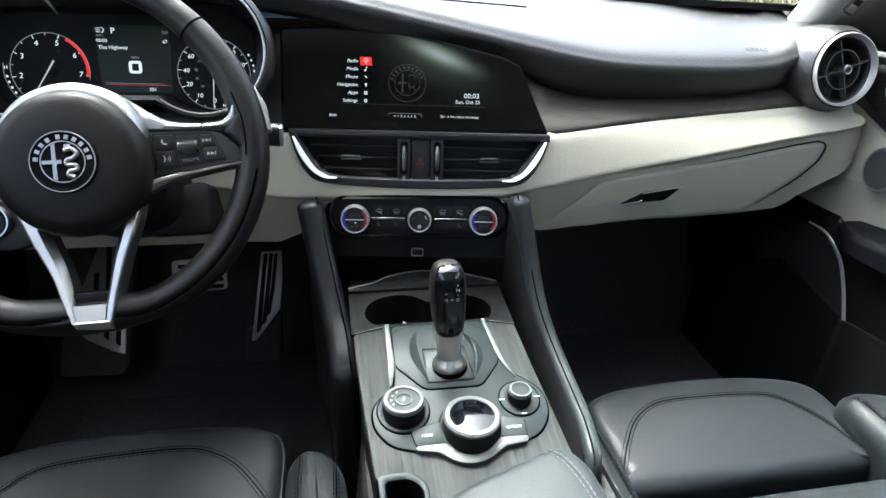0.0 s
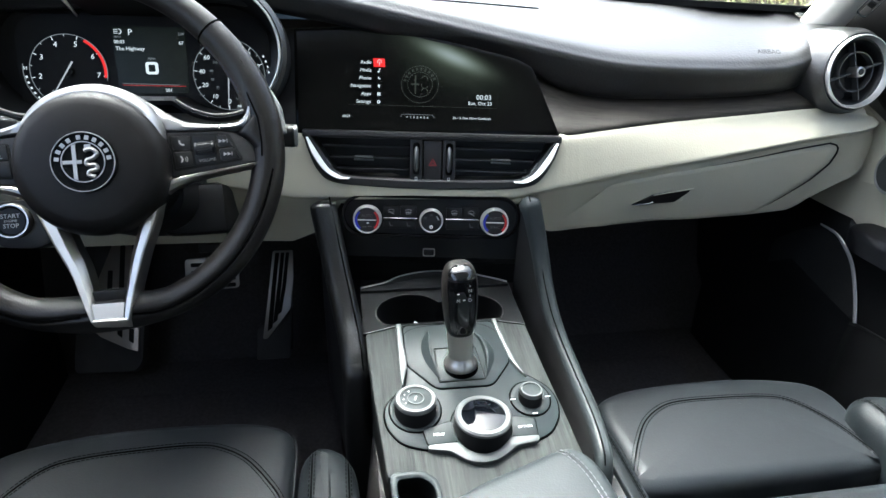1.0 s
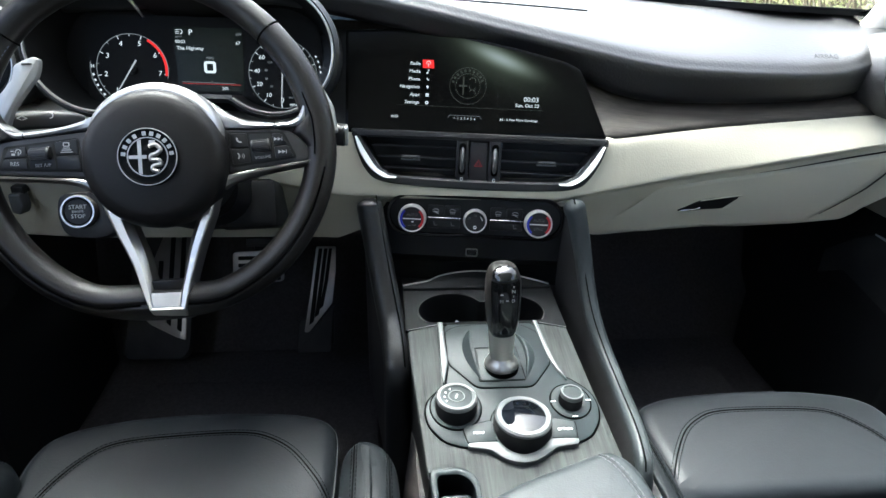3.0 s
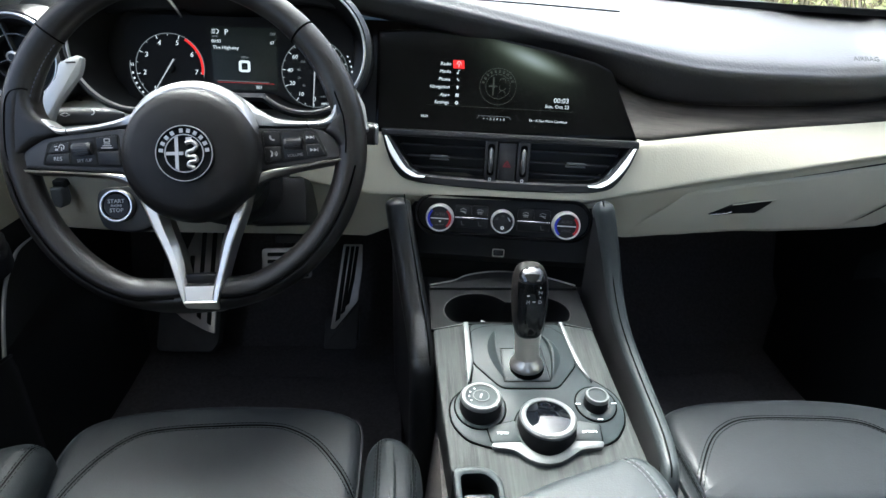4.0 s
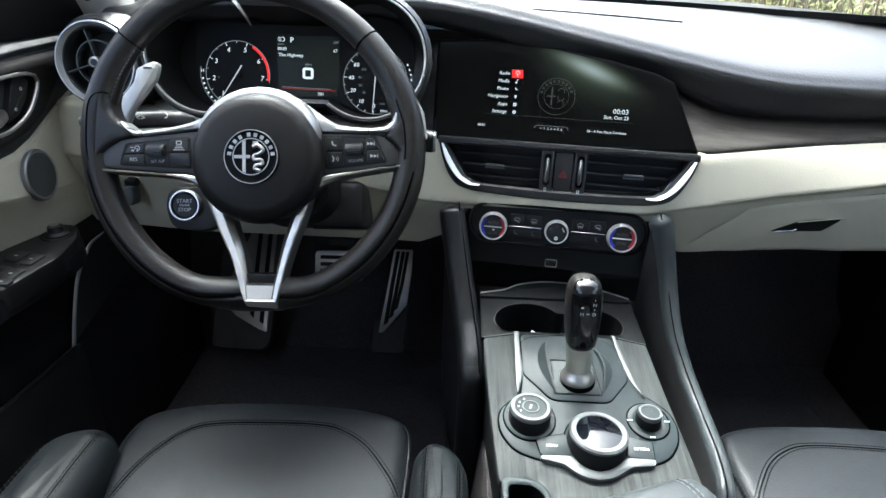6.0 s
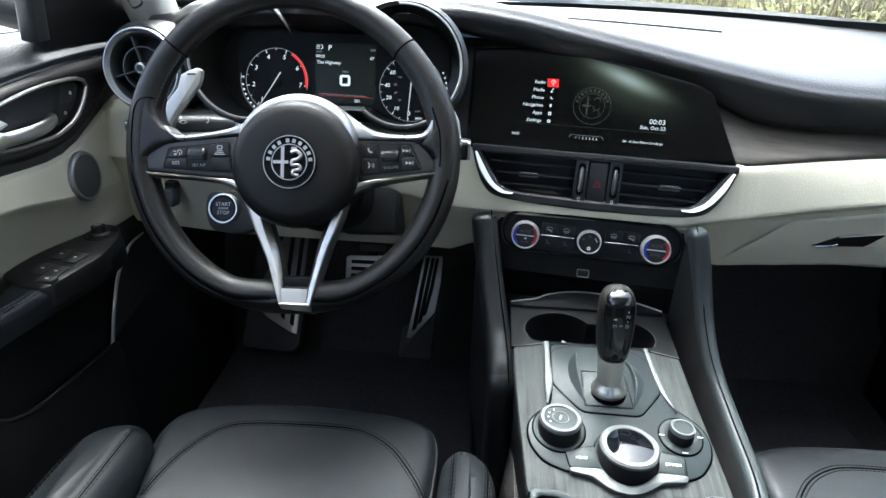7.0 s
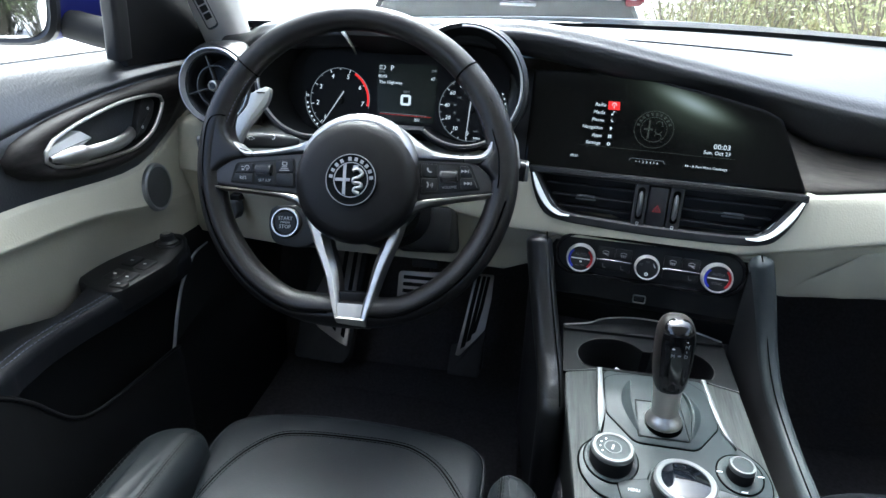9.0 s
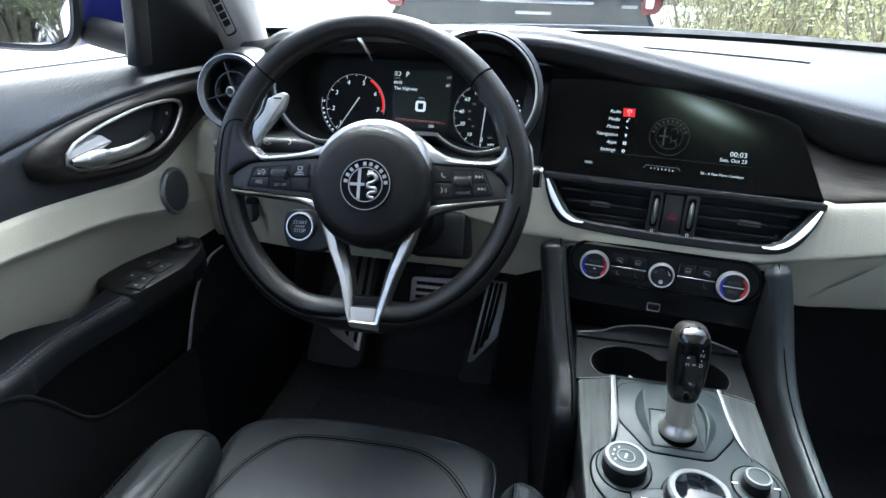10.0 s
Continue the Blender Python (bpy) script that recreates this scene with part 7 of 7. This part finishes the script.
# outer vents on tubes
for s in (-1, 1):
    v = thing("outer_air_vent", "round black air vent with satin ring at the dash end", "air vent", "outer air vents", frame_matrix((s * 0.6240, 0.909, 0.7195), 0, 10) @ Matrix.Scale(0.93, 4))
    part("ring", turned_ring([(0.0470, -0.012), (0.0560, -0.008), (0.0563, 0.001), (0.0553, 0.0034), (0.0540, 0.0034), (0.0530, 0.0005), (0.0508, -0.0080)], 64), bright_satin, v, "satin metal ring")
    part("bezel", turned_ring([(0.0440, -0.030), (0.0510, -0.030), (0.0510, -0.0065), (0.0490, -0.0062), (0.0455, -0.011)], 56), plastic, v, "black inner bezel")
    part("housing", loft([[(r * math.cos(t), r * math.sin(t) + yo, z) for t in [2 * math.pi * k / 56 for k in range(56)]] for r, z, yo in ((0.053, -0.16, 0.0), (0.066, -0.14, 0.004), (0.069, -0.06, 0.003), (0.066, -0.018, 0.001), (0.0590, -0.003, 0), (0.0545, -0.006, 0), (0.046, -0.012, 0), (0.044, -0.05, 0))], cv=True), vinyl, v, "black vent tube")
    part("backing", lathe([(0.044, -0.055), (0.044, -0.05), (0.0, -0.048)], 40), dark_plastic, v)
    part("inner_ring", turned_ring([(0.0292, -0.016), (0.0308, -0.016), (0.0308, -0.005), (0.0292, -0.005)], 40), stalk_grey, v)
    for a in (18, 108, 198, 288):
        part("vane", box(0.006, 0.0455, -0.0010, 0.0010, -0.016, -0.004, 0.0004, 1), stalk_grey, v, m=pose(0, 0, 0, 0, 0, a))
    part("hub", lathe([(0.0085, -0.016), (0.0085, 0.000), (0.0076, 0.0040), (0.0056, 0.0050), (0.0052, 0.0040), (0.0, 0.0040)], 28), satin, v, "satin metal hub")
    part("hub_face", lathe([(0.0050, 0.0036), (0.0048, 0.0044), (0.0, 0.0046)], 24), plastic, v, "dark centre of the hub")

# glovebox door, its handle and joints
glove = thing("glovebox", "cream glovebox door with recessed dark handle", "glovebox")


LID_TOP = ((0.16, 0.556), (0.22, 0.563), (0.265, 0.570), (0.38, 0.578), (0.473, 0.591), (0.568, 0.606), (0.622, 0.6135), (0.70, 0.622))


def lid_y(x, z):
    zt, zb = interp(x, CC), interp(x, CB)
    t = max(0.0, min(1.0, (zt - z) / (zt - zb)))
    return mid_y(x) + 0.0085 + 0.024 * t - 0.004 * math.sin(math.pi * t)


gl = []
for k in range(25):
    t = k / 24
    left = interp(t, ((0.0, 0.245), (0.2, 0.222), (0.5, 0.192), (1.0, 0.163)))
    far = interp(t, ((0.0, 0.616), (0.03, 0.628), (0.08, 0.6345), (0.15, 0.637), (0.3, 0.6325), (0.5, 0.610), (0.8, 0.562), (1.0, 0.530)))
    row = []
    for i in range(41):
        x = left + (far - left) * i / 40
        z = interp(x, LID_TOP) * (1 - t) + (min(interp(x, CB), 0.488 + 0.012 * max(0.0, (0.25 - x) / 0.1)) + 0.004) * t
        edge = min(i, 40 - i, k * 1.5, (24 - k) * 1.5)
        row.append((x, lid_y(x, z) + (0.004 if edge == 0 else 0.0007 if edge < 1.1 else 0.0) * (1 if i > 4 else 0.3), z))
    gl.append(row)
part("lid", loft(gl), cream, glove, "cream glovebox lid", angle=70)
ends = [gl[0][i] for i in range(18, 40)] + [gl[k][40] for k in range(0, 22)]
part("joint", tube([(x, y - 0.0016, z) for x, y, z in ends], 0.0013, 6, up=(0, 1, 0), scale=[min(1.0, 0.15 + i / 16) * min(1.0, 0.2 + (len(ends) - i) / 14) for i in range(len(ends))]), dark_plastic, glove, "dark joint round the lid")
# the moulded hollow beside the handle and the handle itself
HN = Matrix.Translation((0.345, lid_y(0.345, 0.535) - 0.0018, 0.535)) @ pose(0, 0, 0, 103, 0, 10.5)
part("handle_recess", prism(rounded([(-0.054, -0.0060), (-0.019, 0.0080), (0.053, 0.0120), (0.026, -0.0090)], 0.002, 3), -0.006, 0.0012), dark_plastic, glove, "dark triangular handle recess", m=HN)
part("handle_glint", tube([(-0.050, -0.0058, 0.0018), (-0.024, -0.0062, 0.0018), (-0.016, -0.0040, 0.0014)], 0.0012, 6, scale=[0.3, 1.0, 0.8]), chrome, glove, "bright edge of the release catch", m=HN)
part("handle_edge", tube([(-0.019, 0.0085, 0.0014), (0.017, 0.0110, 0.0018), (0.053, 0.0124, 0.0014)], 0.0009, 6), cream, glove, m=HN)
part("handle_hollow", loft([[(0.055, 0.0125, 0.0004), (0.042, 0.0020, 0.0006), (0.028, -0.0095, 0.0004)], [(0.080, 0.0150, -0.0002), (0.068, 0.0040, -0.0040), (0.050, -0.0100, 0.0006)], [(0.126, 0.0195, 0.0010), (0.108, 0.0060, 0.0004), (0.094, -0.0095, 0.0006)]]), cream, glove, "shallow finger hollow beside the handle", m=HN)
lev = thing("release_lever", "pale grey release lever under the dash", "lever")
part("handle", prism(rounded([(-0.008, -0.013), (0.004, -0.016), (0.009, -0.004), (0.007, 0.013), (-0.009, 0.013)], 0.004, 4), -0.012, 0.006, 0.003, 3), grille, lev, m=Matrix.Translation((-0.618, 0.914, 0.535)) @ pose(0, 0, 0, 84, 0, -6))
part("bracket", box(-0.626, -0.610, 0.918, 0.95, 0.545, 0.556, 0.002), dark_plastic, lev)
# airbag mark and speaker joint on the dash top
mark = part("airbag_mark", lettering("AIRBAG", 0.011, depth=0.0001), vinyl, dashboard, m=Matrix.Translation((0.497, 0.9455, 0.741)) @ pose(0, 0, 0, 42))
slot = [Vector((x, 1.118 - 0.06 * (x - 0.03) ** 2, 0)) for x in [-0.075 + 0.27 * i / 30 for i in range(31)]]
tops = []
for p in slot:
    z = interp(p.y, [(y, z) for _, y, z in sorted([(0, q[1], q[2]) for q in dash_section(p.x)], key=lambda t: t[1])])
    tops.append((p.x, p.y, z + 0.0008))
part("speaker_joint", tube(tops, 0.0013, 6), dark_plastic, dashboard, "thin joint of the speaker cover")
# slotted trim in the driver's pillar
for s in (-1, 1):
    p = thing("pillar_vent", "small slotted vent in the windscreen pillar", "vent")
    a, b = Vector((s * 0.640, 0.948, 0.803)), Vector((s * 0.626, 0.86, 0.885))
    turn = (b - a).to_track_quat("Y", "Z").to_matrix().to_4x4()
    part("frame", ringplate(rrect(0.0165, 0.15, 0.006, 4), rrect(0.0145, 0.147, 0.005, 4), -0.002, 0.0012, 0.0005), grey_plastic, p, m=Matrix.Translation(a.lerp(b, 0.5)) @ turn @ pose(0, 0, 0, 0, -s * 38, 0))
    for k in range(8):
        part("slot", box(-0.0048, 0.0048, -0.0050, 0.0050, -0.002, 0.0010, 0.0006, 1), dark_plastic, p, m=Matrix.Translation(a.lerp(b, 0.08 + 0.12 * k)) @ turn @ pose(0, 0, 0, 0, -s * 38, 0))

# ---- windscreen, bonnet and door mirror ----
outer = [[Vector((x * (1 - 0.22 * f), base_y(x) + 0.02 - 0.86 * f + 0.06 * x * x * f, 0.788 - 0.03 * x * x + 0.36 * f)) for f in (0, 0.25, 0.5, 0.75, 1)] for x in [-0.68 + 1.36 * i / 20 for i in range(21)]]
pane = loft([row + [p + Vector((0, -0.0015, -0.0038)) for p in row[::-1]] for row in outer], cv=True, caps=True)
wind = part("windscreen", pane, glass_low_ior)
wind.visible_shadow = False
structure(wind, "clear curved windscreen", "window")
structure(part("windscreen_band", loft([[(x, base_y(x) - 0.032, base_z(x) - 0.003), (x, base_y(x) - 0.031, base_z(x) + 0.0080), (x, base_y(x) - 0.028, base_z(x) + 0.0090), (x, base_y(x) - 0.020, base_z(x) + 0.0040), (x, base_y(x) + 0.02, base_z(x) - 0.01)] for x in [-0.7 + 1.4 * i / 30 for i in range(31)]]), frit), "black lower edge of the windscreen", "trim")
for s in (-1, 1):
    line = [(s * x * (1 - 0.22 * f), base_y(x) + 0.014 - 0.86 * f + 0.06 * x * x * f, 0.7905 - 0.03 * x * x + 0.36 * f) for x, f in [tuple(p) for p in spline([(0.600, 0.030), (0.640, 0.032), (0.660, 0.048), (0.668, 0.10), (0.670, 0.22), (0.672, 0.5), (0.675, 0.95)], 6)]]
    structure(part("windscreen_seal", sweep(line, rrect(0.010, 0.003, 0.001, 2), up=(0, 0.4, 1)), frit), "black border of the windscreen glass", "trim")
bonnet = thing("car_bonnet", "glossy dark blue bonnet seen over the dash", "bonnet")
part("panel", loft([[(x, 1.40 + 0.09 * k - 0.25 * x * x, 0.8130 - 0.058 * x * x - 0.0005 * k - 0.0012 * k * k) for k in range(10)] for x in [-0.8 + 1.6 * i / 24 for i in range(25)]]), bonnet_paint, bonnet)
part("wiper", tube([(-0.45, 1.37, 0.796), (-0.10, 1.385, 0.799), (0.12, 1.375, 0.799)], 0.004, 6), rubber, bonnet, "black wiper blade")
part("washer_nozzle", box(-0.19, -0.10, 1.375, 1.39, 0.799, 0.804, 0.002), bright_satin, bonnet)
for s in (-1, 1):
    m = thing("door_mirror", "dark blue door mirror with black lower shell", "door mirror", "door mirrors", Matrix.Translation((s * 1.015, 0.955, 0.842)) @ pose(0, 0, 0, 0, 0, s * -14))
    shell = [tuple(p) for p in spline([(0.115, 0.07), (0.06, 0.088), (-0.06, 0.082), (-0.115, 0.04), (-0.12, -0.03), (-0.09, -0.075), (0.03, -0.088), (0.095, -0.078), (0.115, -0.03)], 6, True)]
    if s > 0:
        shell = [(-x, y) for x, y in shell][::-1]
    rows = [[(x * f - s * q, g, y * f + q * 0.25) for x, y in shell] for f, g, q in ((0.94, -0.006, 0.0), (1.0, -0.002, 0.0), (1.0, 0.02, 0.004), (0.95, 0.07, 0.045), (0.80, 0.11, 0.060), (0.3, 0.14, 0.060))]
    part("shell", loft(rows, cv=True, caps=True), blue_paint, m, "glossy dark blue mirror shell")
    part("frame", loft([[(x * f, g, y * f) for x, y in shell] for f, g in ((1.005, 0.012), (1.005, -0.010), (0.95, -0.016), (0.89, -0.010), (0.87, -0.004))], cv=True), plastic, m, "black mirror frame")
    part("glass", prism([(x * 0.88, y * 0.88) for x, y in shell], 0.0, 0.004), mirror_mat, m, "mirror glass", m=Matrix.Translation((0, -0.0065, 0)) @ pose(0, 0, 0, 90))
    part("foot", loft([[(-s * 0.085, 0.04 + 0.03 * c, -0.052 + 0.024 * e), (-s * 0.15, 0.02 + 0.035 * c, -0.066 + 0.024 * e), (-s * 0.255, -0.01 + 0.045 * c, -0.082 + 0.024 * e)] for c, e in circle(1, 14)], cu=True), rubber, m, "black mirror foot")

# ---- outside ----
bm = bmesh.new()
bmesh.ops.create_grid(bm, x_segments=2, y_segments=2, size=600)
structure(part("ground", bm, concrete, m=Matrix.Translation((0, 0, -0.31))), "pale sunlit concrete ground", "ground")

suv = thing("parked_suv", "dark parked sport utility vehicle seen from behind", "car", m=Matrix.Translation((-0.48, 4.6, -0.31)))
prof = [(-0.93, 0.45), (-0.96, 0.75), (-0.95, 1.02), (-0.90, 1.10), (-0.74, 1.62), (-0.55, 1.72), (0.55, 1.72), (0.74, 1.62), (0.90, 1.10), (0.95, 1.02), (0.96, 0.75), (0.93, 0.45)]
part("body", loft([[(x * w, y, 0.45 + (z - 0.45) * h) for x, z in rounded(prof, 0.06, 3)] for y, w, h in ((0.08, 0.97, 0.98), (0.0, 0.99, 0.99), (0.15, 1.0, 1.0), (3.0, 1.0, 1.0), (4.2, 0.95, 0.62))], cv=True, caps=True), suv_paint, suv, "dark metallic body")
part("bumper", box(-0.94, 0.94, -0.13, 0.1, 0.42, 0.80, 0.06, 3), suv_paint, suv, "dark rear bumper")
part("lower_bumper", box(-0.90, 0.90, -0.10, 0.1, 0.30, 0.46, 0.04, 2), plastic, suv)
part("rear_window", prism(rounded([(-0.68, 1.34), (0.68, 1.34), (0.58, 1.60), (-0.58, 1.60)], 0.05, 4), -0.02, 0.03), suv_glass, suv, "dark tinted rear window", m=pose(0, 0, 0, 90))
part("badge", box(0.70, 0.80, -0.035, 0.02, 1.130, 1.150, 0.005), satin_dark, suv, "plain chrome badge strip")
part("plate_strip", box(-0.27, 0.51, -0.035, 0.02, 1.145, 1.165, 0.006), satin_dark, suv, "chrome tailgate strip")
part("number_plate", box(-0.06, 0.30, -0.035, 0.02, 1.180, 1.300, 0.004), white_ink, suv, "blank pale number plate")
part("reflector", box(-0.02, 0.23, -0.035, 0.02, 1.072, 1.092, 0.005), satin_dark, suv, "pale strip on the tailgate")
for s in (-1, 1):
    l = part("tail_light", prism(rounded([(s * 0.825, 1.09), (s * 0.93, 1.10), (s * 0.960, 1.15), (s * 0.94, 1.40), (s * 0.84, 1.40), (s * 0.825, 1.18)], 0.03, 3), -0.02, 0.05, 0.012), lamp_red, suv, "red tail light", m=pose(0, 0, 0, 90))
    part("reverse_lamp", prism(rounded([(s * 0.846, 1.135), (s * 0.895, 1.135), (s * 0.912, 1.36), (s * 0.850, 1.36)], 0.012, 2), 0.04, 0.056, 0.004), white_ink, l, "clear reversing lamp", m=pose(0, 0, 0, 90))
    for y in (0.75, 3.3):
        w = part("wheel", lathe([(0.0, -0.11), (0.30, -0.11), (0.36, -0.08), (0.36, 0.08), (0.30, 0.11), (0.0, 0.11)], 32), rubber, suv, "black tyre", m=Matrix.Translation((s * 0.84, y, 0.36)) @ pose(0, 0, 0, 0, 90, 0))
        part("rim", lathe([(0.0, -0.115), (0.22, -0.115), (0.23, 0.0), (0.22, 0.115), (0.0, 0.115)], 24), satin, w, m=Matrix.Translation((s * 0.84, y, 0.36)) @ pose(0, 0, 0, 0, 90, 0))

rng = random.Random(7)


def blades(name, label, category, spots, mat, h0, h1, n, spread, kind="stuff"):
    """Tall grass or brush: many bent thin blades in one mesh."""
    bm = bmesh.new()
    for cx, cy, k in spots:
        for _ in range(int(n * k)):
            x, y = cx + rng.gauss(0, spread), cy + rng.gauss(0, spread)
            h, a, b = rng.uniform(h0, h1) * (0.6 + 0.4 * k), rng.uniform(0, 6.28), rng.uniform(0.05, 0.45)
            w = rng.uniform(0.006, 0.016)
            dx, dy = math.cos(a) * b * h, math.sin(a) * b * h
            px, py = -math.sin(a) * w, math.cos(a) * w
            v = [bm.verts.new(p) for p in ((x - px, y - py, -0.32), (x + px, y + py, -0.32), (x + dx * 0.4 + px, y + dy * 0.4 + py, -0.32 + h * 0.6), (x + dx * 0.4 - px, y + dy * 0.4 - py, -0.32 + h * 0.6), (x + dx, y + dy, -0.32 + h))]
            bm.faces.new(v[:4])
            bm.faces.new((v[3], v[2], v[4]))
    ob = part(name, bm, mat)
    return tagged(ob, label, category, kind=kind)


def bush(name, label, x, y, size, height, mat, n, stem=bark):
    """A loose shrub: bent twigs from the root, each with small leaves."""
    b = thing(name, label, "bush", "roadside bushes", Matrix.Translation((x, y, -0.31)))
    twigs, leaves = bmesh.new(), bmesh.new()
    for _ in range(n):
        a, r = rng.uniform(0, 6.28), size * math.sqrt(rng.uniform(0.02, 1))
        h = height * rng.uniform(0.45, 1.0) * (1 - 0.35 * (r / size) ** 2)
        tip = Vector((r * math.cos(a), r * math.sin(a), h))
        root = Vector((rng.gauss(0, 0.1) + tip.x * 0.25, rng.gauss(0, 0.1) + tip.y * 0.25, 0))
        mid = root.lerp(tip, 0.5) + Vector((rng.gauss(0, 0.12), rng.gauss(0, 0.12), 0.15))
        pts = [root, mid, tip]
        prev = None
        for p, w in zip(pts, (0.014, 0.009, 0.003)):
            ring = [twigs.verts.new(p + Vector((w * math.cos(t), w * math.sin(t), 0))) for t in (0, 2.1, 4.2)]
            if prev:
                for i in range(3):
                    twigs.faces.new((prev[i], prev[(i + 1) % 3], ring[(i + 1) % 3], ring[i]))
            prev = ring
        for _ in range(56):
            f = rng.uniform(0.25, 1.05)
            p = (root.lerp(mid, f * 2) if f < 0.5 else mid.lerp(tip, f * 2 - 1)) + Vector((rng.gauss(0, 0.09), rng.gauss(0, 0.09), rng.gauss(0, 0.09)))
            d = Vector((rng.gauss(0, 1), rng.gauss(0, 1), rng.gauss(0, 1))).normalized() * rng.uniform(0.012, 0.030)
            e = d.cross(Vector((rng.gauss(0, 1), rng.gauss(0, 1), rng.gauss(0, 1)))).normalized() * rng.uniform(0.005, 0.011)
            leaves.faces.new([leaves.verts.new(q) for q in (p - d, p + e, p + d, p - e)])
    part("twigs", twigs, stem, b)
    part("leaves", leaves, mat, b)
    return b


for k in range(11):
    bush("roadside_bush", "loose yellow-green roadside bush", 1.6 + 0.85 * k + rng.uniform(-0.2, 0.2), 7.0 + rng.uniform(-0.5, 0.8) - 0.10 * k, 0.85, rng.uniform(1.7, 2.5), leaf_light, 260)
blades("tall_grass", "dry tall roadside grass", "grass", [(1.3 + 0.35 * i, 6.0 + rng.uniform(-0.3, 0.3), rng.uniform(0.7, 1)) for i in range(30)], straw, 0.5, 1.35, 260, 0.28)
# tall hedge, mostly out of view, added to shade the car's right side
for k in range(9):
    bush("roadside_bush", "tall dense bush added to shade the car's right side", 2.5 + 0.3 * (k % 2), -4.2 + 1.15 * k, 0.95, rng.uniform(2.7, 3.4), leaf_light, 150)
for k in range(7):
    bush("roadside_tree", "dense green shrub beside the parking place", -9.0 + 1.25 * k, -12.5 - 0.6 * (k % 2), 1.3, rng.uniform(3.0, 4.2), leaf_dark if k % 2 else leaf_mid, 240, bark_dark)
van = thing("white_car", "white parked car behind", "car", m=Matrix.Translation((-2.35, -10.4, -0.31)))
vp = [(-2.1, 0.35), (-2.15, 0.75), (-1.2, 0.95), (-0.6, 1.42), (0.8, 1.45), (1.6, 1.0), (2.1, 0.9), (2.15, 0.4)]
part("body", loft([[(w * 0.85, y, 0.35 + (z - 0.35) * h) for y, z in rounded(vp, 0.08, 3)] for w, h in ((-1, 0.8), (-0.92, 1.0), (0.92, 1.0), (1, 0.8))], cv=True, caps=True), white_paint, van)
for sx in (-0.86, 0.66):
    for sy in (-1.35, 1.35):
        part("wheel", lathe([(0.0, 0.0), (0.28, 0.0), (0.32, 0.03), (0.32, 0.17), (0.28, 0.2), (0.0, 0.2)], 28), rubber, van, "black tyre", m=Matrix.Translation((sx, sy, 0.32)) @ pose(0, 0, 0, 0, 90, 0))
